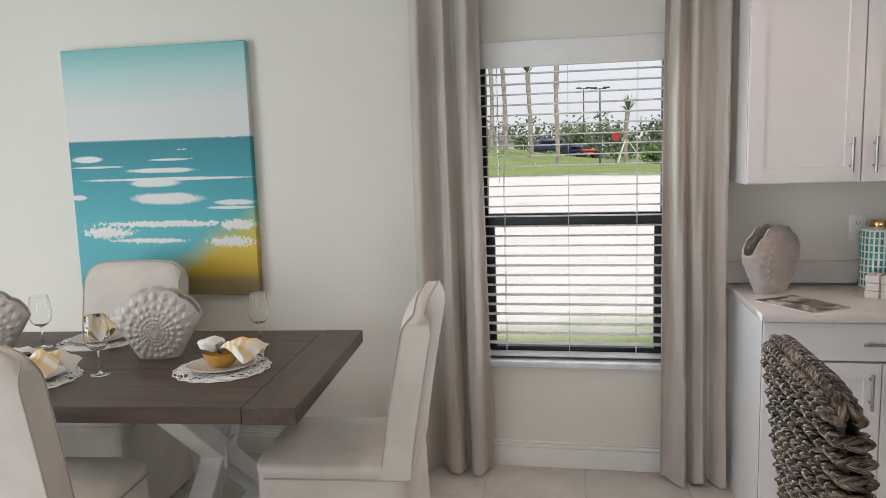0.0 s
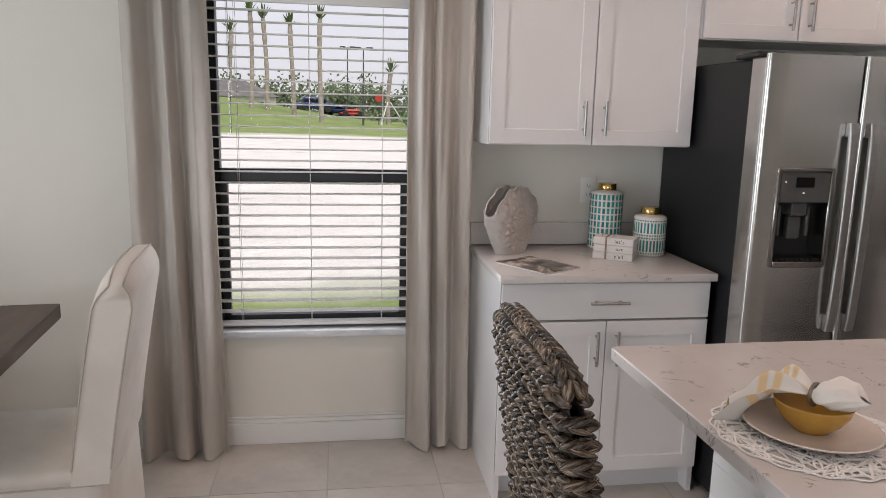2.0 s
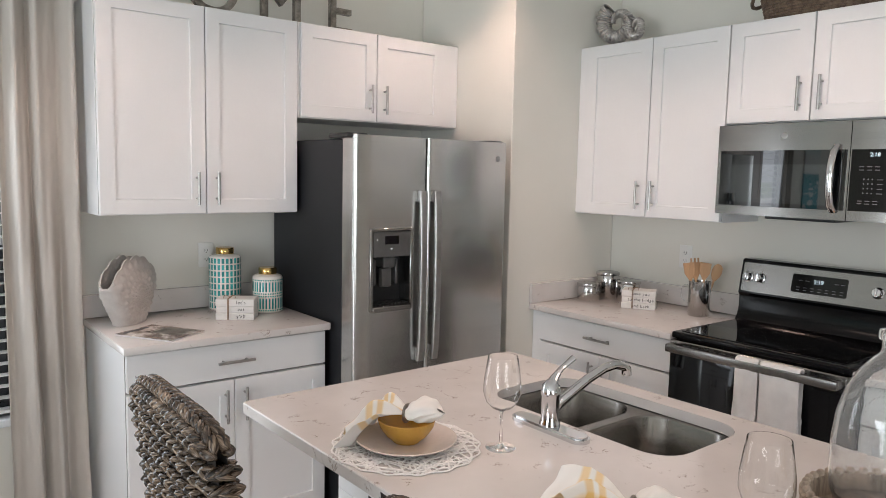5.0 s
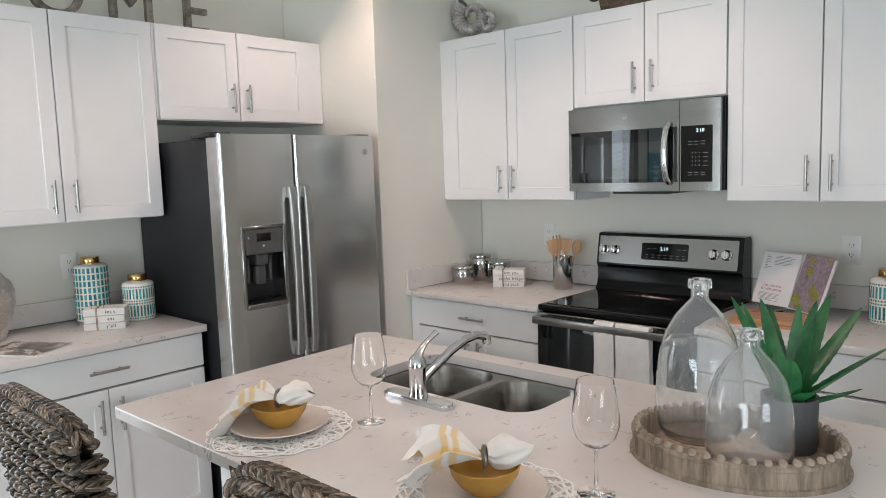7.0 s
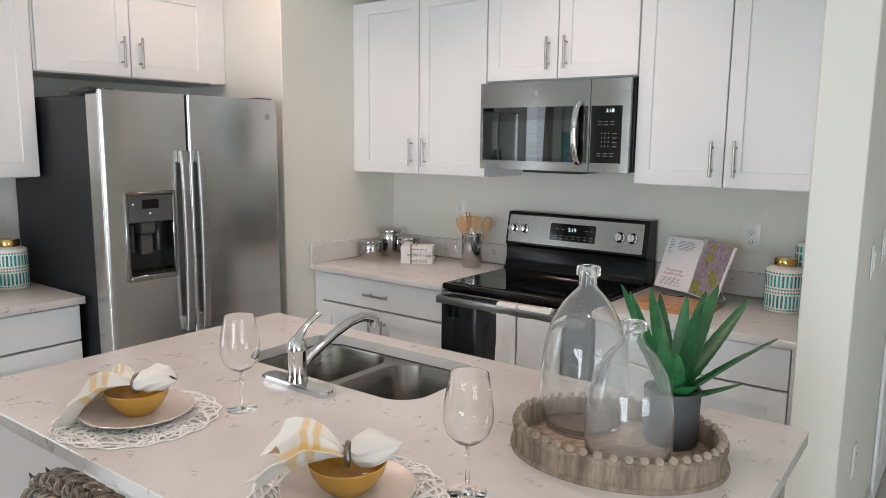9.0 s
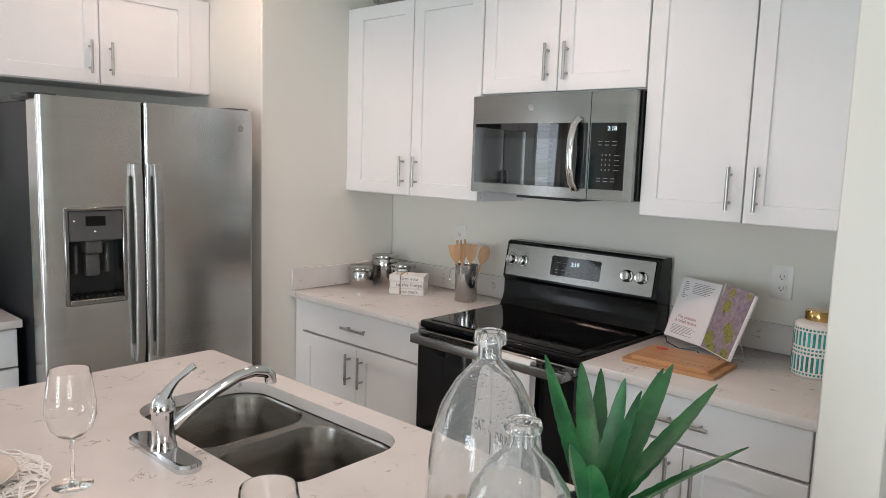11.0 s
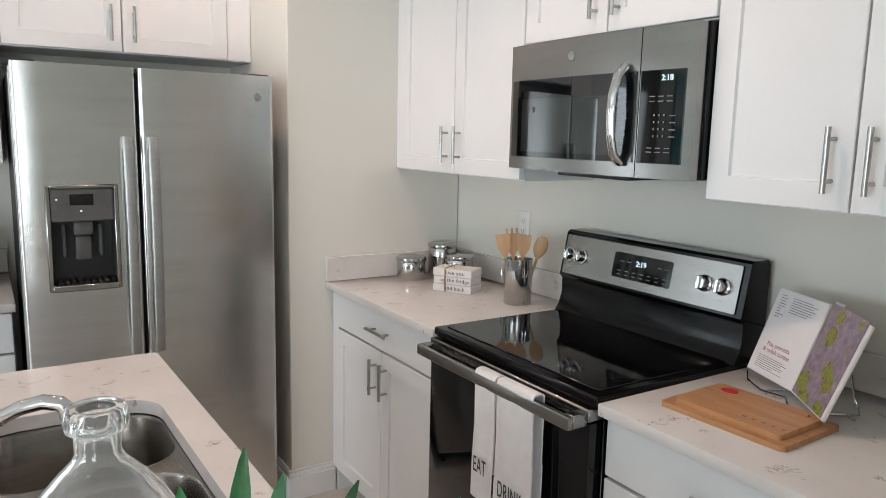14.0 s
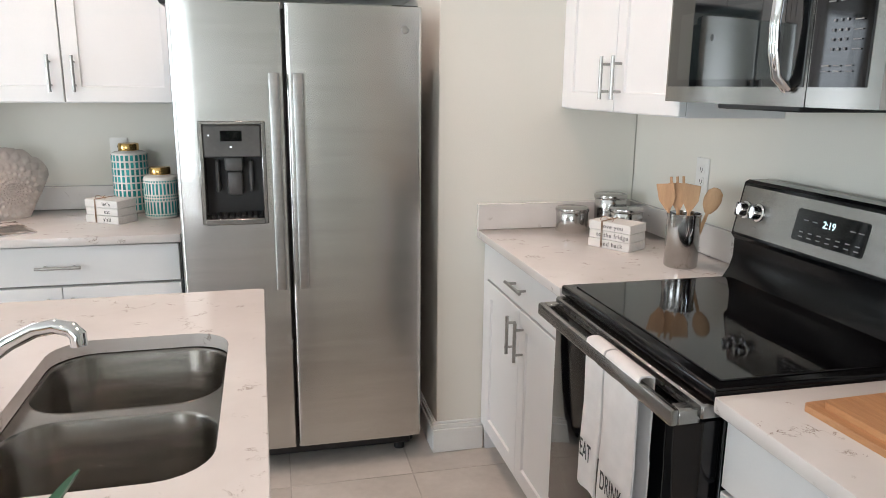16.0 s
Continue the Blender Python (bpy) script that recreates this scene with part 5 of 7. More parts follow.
# cookbook on its easel
bk = thing("cookbook", 3.760, 1.462, 0.917, -121.6, "open cookbook propped on a chrome easel", "book")
TL = 20.0
for s in (-1, 1):
    turn = pose(0, 0, 0.022, 0, 0, -8 * s) @ pose(0, 0, 0, -TL, 0, 0)
    bm = bmesh.new()
    rbox(bm, 0 if s > 0 else -0.185, 0.185 if s > 0 else 0, -0.010, -0.002, 0.0, 0.222, 0.002)
    bmesh.ops.transform(bm, matrix=turn, verts=bm.verts)
    blk = part("page_block", bm, PAPER, bk)
    if s > 0:
        bm = box(0.004, 0.175, -0.0112, -0.0104, 0.004, 0.228)
        bmesh.ops.transform(bm, matrix=turn, verts=bm.verts)
        part("food_photo", bm, FOOD, blk, "printed photograph of green toasts on lilac")
    else:
        bm = bmesh.new()
        rnd = random.Random(3)
        for i in range(9):
            rbox(bm, -0.165, -0.145 + rnd.uniform(-0.008, 0.012), -0.0108, -0.0103, 0.205 - i * 0.007, 0.207 - i * 0.007)
        for i in range(7):
            rbox(bm, -0.120, -0.035 + rnd.uniform(-0.02, 0.01), -0.0108, -0.0103, 0.205 - i * 0.006, 0.2065 - i * 0.006)
        for i in range(7):
            rbox(bm, -0.160, -0.045 + rnd.uniform(-0.05, 0.005), -0.0108, -0.0103, 0.046 - i * 0.005, 0.0473 - i * 0.005)
        bmesh.ops.transform(bm, matrix=turn, verts=bm.verts)
        tagged(part("printed_text", bm, GREY_INK, blk), kind="stuff")
        for i, line in enumerate(("Pea, pancetta", "& radish tartine")):
            lettering(line, 0.0165, PINK_INK, blk, turn @ face_frame(-0.102, -0.0106, 0.080 - i * 0.016), "title_line")
part("cover", (lambda b: (bmesh.ops.transform(b, matrix=pose(0, 0, 0.020) @ pose(0, 0, 0, -TL, 0, 0), verts=b.verts), b)[1])(box(-0.02, 0.02, 0.006, 0.010, 0.0, 0.234)), PORCELAIN, bk)
es = thing("book_easel", 3.760, 1.462, 0.915, -121.6, "chrome wire book easel holding a cookbook", "book stand")
bm = bmesh.new()
tube(bm, [(-0.15, -0.045, 0.028), (-0.13, -0.052, 0.012), (-0.07, -0.045, 0.004), (0.0, -0.02, 0.012), (0.07, -0.045, 0.004), (0.13, -0.052, 0.012), (0.15, -0.045, 0.028)], 0.003, 8)
part("front_rest", bm, CHROME, es)
for s in (-1, 1):
    part("rear_leg", tube(bmesh.new(), [(s * 0.07, -0.045, 0.004), (s * 0.08, 0.06, 0.004), (s * 0.085, 0.105, 0.006), (s * 0.07, 0.098, 0.04), (s * 0.05, 0.078, 0.16)], 0.003, 8), CHROME, es)


# ---- towels on the oven handle ----
def towel(y0, y1, zf, zb, word, tilt):
    t = thing("dish_towel", 3.290, (y0 + y1) / 2, 0.889, -90, "white cotton dish towel lettered " + word.lower() + ", folded over the handle", "towel", "lettered dish towels")
    w = y1 - y0

    def f(u, v):
        ln = 0.889 - zf
        lb = 0.889 - zb
        s = v * (ln + lb + 0.05) - lb - 0.025
        wob = 0.003 * math.sin(7 * u + 3 * v) + 0.004 * noise.noise((u * 3, v * 5, y0))
        xx = (u - 0.5) * w * (1 + 0.04 * (abs(s) > 0.2)) + tilt * max(0, s)
        if s < -0.025:
            return (xx, 0.030 + 0.002 * wob, 0.003 + s + 0.025)
        if s < 0.025:
            a = (s + 0.025) / 0.05 * math.pi
            return (xx, 0.0 + 0.0185 * math.cos(a) + 0.0115 , 0.003 + 0.007 * math.sin(a))
        return (xx, -0.008 - 0.05 * (s - 0.025) * 0.2 + wob * min(1, (s - 0.025) * 8), 0.003 - (s - 0.025))

    part("cloth", solid(grid_sheet(bmesh.new(), 16, 60, f), 0.004), TOWEL, t, angle=70)
    lettering(word, 0.062, INK, t, face_frame(tilt * (0.889 - zf - 0.06), -0.0178, zf - 0.889 + 0.100) @ Matrix.Diagonal((0.50, 1, 1, 1)), "lettering", spacing=1.1)


towel(1.985, 2.075, 0.535, 0.60, "EAT", 0.0)
towel(1.832, 1.978, 0.510, 0.58, "DRINK", 0.02)

# ---- above the cabinets ----
for ch, lx in (("H", 1.610), ("O", 1.930), ("M", 2.245), ("E", 2.552)):
    ob = lettering(ch, 0.30, PEWTER, None, Matrix(), "decorative_letter", 0.014)
    lo = min(v.co.y for v in ob.data.vertices)
    ob.matrix_world = face_frame(lx, 3.80, UT + 0.0005 - lo)
    tagged(ob, "distressed pewter letter " + ch + " standing on the cabinet", "decor letter", "letters spelling home")


def nautilus(y, r, rz, x=3.80):
    """A ribbed nautilus shell standing on edge."""
    s = thing("nautilus_shell", x, y, UT, rz, "ribbed silvery nautilus shell ornament", "shell", "shells on the cabinets")

    def f(u, v):
        a = 2 * math.pi * v * 1.15
        rad = r * (0.30 + 0.70 * (v ** 0.8))
        tube_r = 0.30 * rad
        b = 2 * math.pi * u
        rib = 1 + 0.11 * math.sin(a * 26)
        c = rad - tube_r
        return (tube_r * 1.25 * rib * math.cos(b), (c + tube_r * rib * math.sin(b)) * math.cos(a), (c + tube_r * rib * math.sin(b)) * math.sin(a) + r * 0.985)

    part("body", grid_sheet(bmesh.new(), 16, 190, f, True), SHELL, s, angle=80)


nautilus(3.115, 0.130, 8)
nautilus(2.955, 0.080, -14, 3.74)


def oblong(a, half_y, half_x):
    """A point on a long rounded outline."""
    return half_x * math.copysign(abs(math.cos(a)) ** 0.7, math.cos(a)), half_y * math.copysign(abs(math.sin(a)) ** 0.7, math.sin(a))


bk_ = thing("wicker_basket", 3.84, 2.07, UT, 0, "long brown woven wicker basket on the cabinet", "basket")
bm = bmesh.new()
for i in range(11):
    z, grow = 0.007 + 0.012 * i, 1 + 0.012 * i
    pts = []
    for k in range(73):
        px, py = oblong(2 * math.pi * k / 72, 0.25 * grow, 0.10 * grow)
        w_ = 1 + 0.022 * (1 if (k + i) % 2 else -1)
        pts.append((px * w_, py * w_, z))
    tube(bm, pts, 0.0065, 6, caps=False)
tagged(part("weave", bm, WICKER, bk_), kind="stuff")
part("base", prism(bmesh.new(), [oblong(2 * math.pi * k / 40, 0.245, 0.097) for k in range(40)], 0.0, 0.008), WICKER, bk_)
rim = [(*oblong(2 * math.pi * k / 72, 0.285, 0.116), 0.140) for k in range(73)]
part("rim", tube(bmesh.new(), rim, 0.010, 8, caps=False), WICKER, bk_)
for s_ in (-1, 1):
    loop = [(0.06 * math.cos(t), s_ * (0.285 + 0.045 * math.sin(t)), 0.140 - 0.050 * math.sin(t)) for t in [math.pi * i / 12 for i in range(13)]]
    part("handle", tube(bmesh.new(), loop, 0.008, 8), WICKER, bk_)


# ---- table and island settings ----
def placemat_mesh(seed):
    rnd = random.Random(seed)
    bm = bmesh.new()
    R = 0.174
    for k in range(230):
        a = rnd.uniform(0, 2 * math.pi)
        r = R * math.sqrt(rnd.uniform(0.10, 1.0)) * 0.95
        d = rnd.uniform(0, math.pi)
        ln = rnd.uniform(0.03, 0.06)
        c = Vector((r * math.cos(a), r * math.sin(a), 0.0022 + rnd.uniform(0, 0.0012)))
        v = Vector((math.cos(d), math.sin(d), 0)) * ln
        p, q = c - v, c + v
        for e in (p, q):
            m = math.hypot(e.x, e.y)
            if m > R:
                e.x, e.y = e.x * R / m, e.y * R / m
        tube(bm, [p, (p + q) / 2 + Vector((0, 0, 0.0008)), q], 0.0023, 5, flat=0.7)
    for rr in (R, R - 0.010):
        tube(bm, [((rr + 0.004 * math.sin(17 * t + rr * 900)) * math.cos(t), (rr + 0.004 * math.sin(17 * t + rr * 900)) * math.sin(t), 0.0026) for t in [2 * math.pi * i / 90 for i in range(91)]], 0.0026, 5, flat=0.7, caps=False)
    return bm


def napkin(parent, rz, seed, droop):
    """A plaid napkin drawn through a ring: one end fans out in pleats, the other puffs up."""
    rnd = random.Random(seed)
    ph = [rnd.uniform(0, 6.28) for _ in range(5)]
    n = thing("napkin", *parent, rz, "white napkin with yellow plaid bands, pulled through a ring", "napkin", "plaid napkins")

    def fan(u, v):
        t, q = 1 - v, 2 * u - 1
        pleat = 1.2 * math.asin(0.97 * math.sin(6.4 * q + ph[0])) + 0.35 * math.sin(11 * q + ph[1] + 2 * t)
        corner = 1 - abs(((q * 1.1 + ph[2] / 6.28) * 1.5) % 2 - 1)
        x = -(0.006 + 0.138 * t) * (0.80 + 0.34 * t * corner)
        y = q * (0.014 + 0.098 * t ** 0.75) + 0.010 * t * math.sin(3 * t + ph[3])
        z = 0.006 + 0.015 * min(1, 1.8 * t) * pleat + 0.022 * math.sin(math.pi * min(1, 0.9 * t)) - droop * t ** 2.2 + 0.030 * t ** 3 * max(0, q * math.sin(ph[4]) - 0.3)
        z += 0.012 * t * noise.noise((x * 30, y * 30, seed))
        return (x, y, max(z, -0.012 if t < 0.5 else -0.064))

    def puff(u, v):
        a = 2 * math.pi * u
        r = 0.004 + 0.045 * math.sin(math.pi * min(1, 0.10 + 0.90 * v ** 0.85)) ** 0.65
        r *= 1 + 0.14 * math.sin(3 * a + ph[2] + 2 * v) * (1 - 0.4 * v) + 0.08 * math.sin(8 * a + ph[3] + 3 * v)
        x = 0.006 + 0.080 * v - 0.010 * v * math.cos(a + ph[1])
        z = 0.52 * r * math.sin(a) + 0.014 + 0.010 * v
        z += 0.007 * noise.noise((x * 38, 30 * r * math.cos(a), 30 * z + seed))
        return (x, r * math.cos(a), max(z, -0.010))

    bm = grid_sheet(bmesh.new(), 44, 36, fan)
    solid(bm, 0.0016)
    bm.faces.ensure_lookup_table()
    count = len(bm.faces)
    grid_sheet(bm, 36, 22, puff, closed_u=True)
    bm.faces.ensure_lookup_table()
    uv = bm.loops.layers.uv.verify()
    for face in bm.faces[count:]:
        for lp in face.loops:
            lp[uv].uv = lp[uv].uv * 0.27
    part("cloth", bm, PLAID, n, angle=80)
    part("ring", tube(bmesh.new(), [(0.0, 0.020 * math.cos(t), 0.006 + 0.019 * math.sin(t)) for t in [2 * math.pi * i / 18 for i in range(19)]], 0.005, 8), PEWTER, n, "dark metal napkin ring")
    return n


MATS = [to_mesh("weave", placemat_mesh(k), WOVEN_WHITE) for k in (1, 2)]


def setting_place(x, y, z, spin, seed, group, droop=0.03):
    """Placemat, plate, bowl and napkin, one on the other."""
    m = thing("placemat", x, y, z, seed * 77, "round white open-weave paper placemat", "placemat", group + " placemats")
    w = new("weave", MATS[seed % 2])
    w.parent = m
    tagged(w, kind="stuff")
    p = thing("plate", x, y, z + 0.0045, 0, "glazed beige dinner plate on a placemat", "plate", group + " plates")
    part("body", lathe(bmesh.new(), [(0, 0.0), (0.064, 0.0), (0.068, 0.003), (0.091, 0.006), (0.119, 0.016), (0.121, 0.018), (0.118, 0.0195), (0.091, 0.011), (0.068, 0.0075), (0, 0.007)], 56), PLATE, p)
    b = thing("bowl", x, y, z + 0.012, 0, "mustard yellow glazed stoneware bowl on a plate", "bowl", group + " bowls")
    part("body", lathe(bmesh.new(), [(0, 0.0), (0.031, 0.0), (0.033, 0.003), (0.050, 0.017), (0.064, 0.037), (0.069, 0.054), (0.0675, 0.056), (0.065, 0.054), (0.058, 0.037), (0.046, 0.021), (0.028, 0.009), (0, 0.007)], 44), MUSTARD, b)
    napkin((x, y, z + 0.074), spin, seed, droop)


def wine_glass_parts():
    g = thing("wine_glass", 0, 0, 0, 0, "clear stemmed wine glass, empty", "wine glass", "wine glasses")
    stem = [(0.0, 0.0), (0.035, 0.0), (0.036, 0.0012), (0.031, 0.0022), (0.010, 0.005), (0.0042, 0.012), (0.0034, 0.05), (0.0038, 0.084), (0.007, 0.092)]
    wall = [(0.024, 0.099), (0.038, 0.114), (0.0450, 0.136), (0.0445, 0.160), (0.0400, 0.192), (0.0355, 0.222)]
    prof = stem + wall + [(0.0352, 0.2227)] + [(r - 0.0008, z + 0.0004) for r, z in wall[::-1]] + [(0.008, 0.0948), (0.0, 0.094)]
    ob = part("glass", lathe(bmesh.new(), prof, 40), CLEAR, g, angle=60)
    ob.visible_shadow = False
    return g


setting_place(1.712, 2.014, 0.915, -58, 5, "island", 0.085)
setting_place(1.742, 1.385, 0.915, -48, 8, "island", 0.020)
glass = wine_glass_parts()
glass.matrix_world = pose(1.888, 1.875, 0.915)
copy_thing(glass, pose(1.884, 1.228, 0.915))

# tray with bottles and a succulent
tray = thing("tray", 2.211, 1.090, 0.915, 12, "round weathered wood tray with beaded rim", "tray")
TA, TB = 0.170, 0.212
bm = bmesh.new()
n = 96
prof = [(1.025, 0.0), (1.03, 0.004), (1.025, 0.009), (1.0, 0.011), (1.0, 0.044), (1.012, 0.046), (1.012, 0.052), (0.985, 0.056), (0.925, 0.056), (0.915, 0.050), (0.915, 0.014), (0.0, 0.014)]
rings = []
for s_, z_ in prof:
    if s_ == 0:
        rings.append([bm.verts.new((0, 0, z_))])
        continue
    rr = []
    for k in range(n):
        a = 2 * math.pi * k / n
        flute = 1 - (0.0022 if (k % 8 == 0 and 0.99 < s_ < 1.001) else 0)
        rr.append(bm.verts.new((TA * s_ * flute * math.cos(a), TB * s_ * flute * math.sin(a), z_)))
    rings.append(rr)
for a, b in zip(rings, rings[1:]):
    for k in range(n):
        q = list(dict.fromkeys([a[k], a[(k + 1) % n], b[(k + 1) % len(b)], b[k % len(b)]]))
        bm.faces.new(q)
bm.faces.new(rings[0][::-1])
part("basin", bm, TRAY_WOOD, tray, angle=25)
bead_me = to_mesh("bead", lathe(bmesh.new(), [(0, -0.0085), (0.0052, -0.0065), (0.0082, -0.002), (0.0082, 0.002), (0.0052, 0.0065), (0, 0.0085)], 12), BEAD_WOOD, 80)
for k in range(46):
    a = 2 * math.pi * k / 46
    ob = new("bead", bead_me)
    ob.parent = tray
    ob.matrix_local = pose(TA * 0.957 * math.cos(a), TB * 0.957 * math.sin(a), 0.0595)


def bottle(x, y, h, r, label):
    b = thing("glass_bottle", x, y, 0.929, 0, label, "bottle", "seeded glass bottles")
    out = [(0.0, 0.0), (r * 0.80, 0.0), (r * 0.88, 0.006), (r * 0.96, 0.08 * h), (r, 0.20 * h), (r * 0.985, 0.36 * h), (r * 0.92, 0.52 * h), (r * 0.78, 0.66 * h), (r * 0.55, 0.77 * h), (r * 0.34, 0.835 * h), (0.0215, 0.865 * h), (0.0185, 0.885 * h), (0.0185, 0.935 * h), (0.025, 0.945 * h), (0.026, 0.965 * h), (0.024, 0.995 * h), (0.021, h)]
    inn = [(0.0155, 0.995 * h), (0.0150, 0.885 * h), (0.0180, 0.863 * h), (r * 0.34 - 0.003, 0.832 * h), (r * 0.55 - 0.003, 0.767 * h), (r * 0.78 - 0.003, 0.657 * h), (r * 0.92 - 0.003, 0.518 * h), (r * 0.985 - 0.003, 0.36 * h), (r - 0.003, 0.20 * h), (r * 0.96 - 0.003, 0.08 * h), (r * 0.86 - 0.003, 0.012), (0.0, 0.010)]
    ob = part("glass", lathe(bmesh.new(), out + inn, 48), SEEDED, b, angle=60)
    ob.visible_shadow = False


bottle(2.262, 1.190, 0.354, 0.094, "tall clear seeded glass bottle standing in a tray")
bottle(2.150, 1.040, 0.280, 0.084, "short wide clear glass bottle standing in a tray")

PX, PY = 2.304, 1.012
plant = thing("potted_succulent", PX, PY, 0.929, 0, "green artificial aloe in a round charcoal pot", "potted plant")
part("pot", lathe(bmesh.new(), [(0, 0), (0.052, 0), (0.054, 0.003), (0.056, 0.115), (0.050, 0.115), (0.049, 0.100), (0, 0.100)], 36), POT, plant)
part("soil", lathe(bmesh.new(), [(0.0485, 0.101), (0.03, 0.105), (0, 0.107)], 20), SOIL, plant)
rnd = random.Random(21)


def aloe_leaf(az, rise, length, width, curl):
    """A thick pointed leaf with small teeth along both margins."""
    bm = bmesh.new()
    n = 22
    rows = []
    for i in range(n + 1):
        t = i / n
        ang = radians(rise) - curl * t
        px = length * (t * math.cos(radians(rise) - curl * t * 0.5))
        pz = length * (t * math.sin(radians(rise) - curl * t * 0.5))
        w = 1.05 * width * (0.55 + 0.9 * t) * (1 - t) ** 0.75 + 0.001
        tooth = 0.0030 * (i % 2) * (1 - t)
        th = 0.008 * (1 - t) + 0.001
        up = Vector((-math.sin(ang), 0, math.cos(ang)))
        c = Vector((px, 0, pz))
        rows.append([bm.verts.new(c + Vector((0, -w - tooth, 0)) + up * 0.35 * w), bm.verts.new(c - up * 0.0), bm.verts.new(c + Vector((0, w + tooth, 0)) + up * 0.35 * w), bm.verts.new(c - up * (th + 0.2 * w))])
    for a, b in zip(rows, rows[1:]):
        for k in range(4):
            bm.faces.new((a[k], a[(k + 1) % 4], b[(k + 1) % 4], b[k]))
    bm.faces.new(rows[0][::-1])
    bm.faces.new(rows[-1])
    bmesh.ops.transform(bm, matrix=pose(0.010 * math.cos(radians(az)), 0.010 * math.sin(radians(az)), 0.098, 0, 0, az), verts=bm.verts)
    part("leaf", bm, LEAF, plant, angle=50)


for az, rise, ln, w, cu in ((78, 47, 0.300, 0.021, -0.15), (100, 62, 0.260, 0.024, -0.1), (60, 56, 0.270, 0.024, -0.1), (45, 41, 0.290, 0.020, -0.1), (17, 38, 0.320, 0.024, -0.12), (2, 52, 0.300, 0.027, -0.1), (-8, 37, 0.325, 0.026, -0.1), (-35, 33, 0.275, 0.010, 0.1), (-60, 14, 0.150, 0.009, -0.2), (20, 70, 0.240, 0.021, 0.0), (190, 62, 0.170, 0.027, -0.1), (215, 68, 0.135, 0.028, 0.1), (-20, 75, 0.230, 0.024, 0.0), (250, 45, 0.090, 0.024, 0.4)):
    aloe_leaf(az - 14, rise, 0.86 * ln, 1.08 * w, cu)


# ---- counter stools ----
def seagrass():
    """Twisted dry grass: fine fibres along each strand, dark brown to straw, a dull sheen."""
    m, n, l, p = shader("woven_seagrass")
    tc = n.new("ShaderNodeTexCoord")
    geo = n.new("ShaderNodeNewGeometry")
    off = n.new("ShaderNodeMath")
    off.operation = "MULTIPLY"
    off.inputs[1].default_value = 40.0
    l.new(geo.outputs["Random Per Island"], off.inputs[0])
    shift = n.new("ShaderNodeVectorMath")
    l.new(tc.outputs["UV"], shift.inputs[0])
    l.new(off.outputs[0], shift.inputs[1])
    mp = n.new("ShaderNodeMapping")
    mp.inputs["Scale"].default_value = (1.2, 12, 1)
    l.new(shift.outputs[0], mp.inputs["Vector"])
    fibre = noise_tex(n, l, mp.outputs[0], 1.0, 4, 0.6, 0.3)
    tone = ramp(n, [(0.32, (0.010, 0.007, 0.005)), (0.45, (0.055, 0.038, 0.026)), (0.57, (0.165, 0.120, 0.084)), (0.74, (0.40, 0.31, 0.225))])
    l.new(fibre.outputs[0], tone.inputs[0])
    hsv = n.new("ShaderNodeHueSaturation")
    rng = n.new("ShaderNodeMapRange")
    rng.inputs["To Min"].default_value, rng.inputs["To Max"].default_value = 0.25, 1.45
    l.new(geo.outputs["Random Per Island"], rng.inputs[0])
    l.new(rng.outputs[0], hsv.inputs["Value"])
    l.new(tone.outputs[0], hsv.inputs["Color"])
    l.new(hsv.outputs[0], p.inputs["Base Color"])
    p.inputs["Roughness"].default_value = 0.27
    bp = n.new("ShaderNodeBump")
    bp.inputs["Strength"].default_value, bp.inputs["Distance"].default_value = 0.9, 0.0015
    l.new(fibre.outputs[0], bp.inputs["Height"])
    l.new(bp.outputs[0], p.inputs["Normal"])
    return m


SEAGRASS = seagrass()


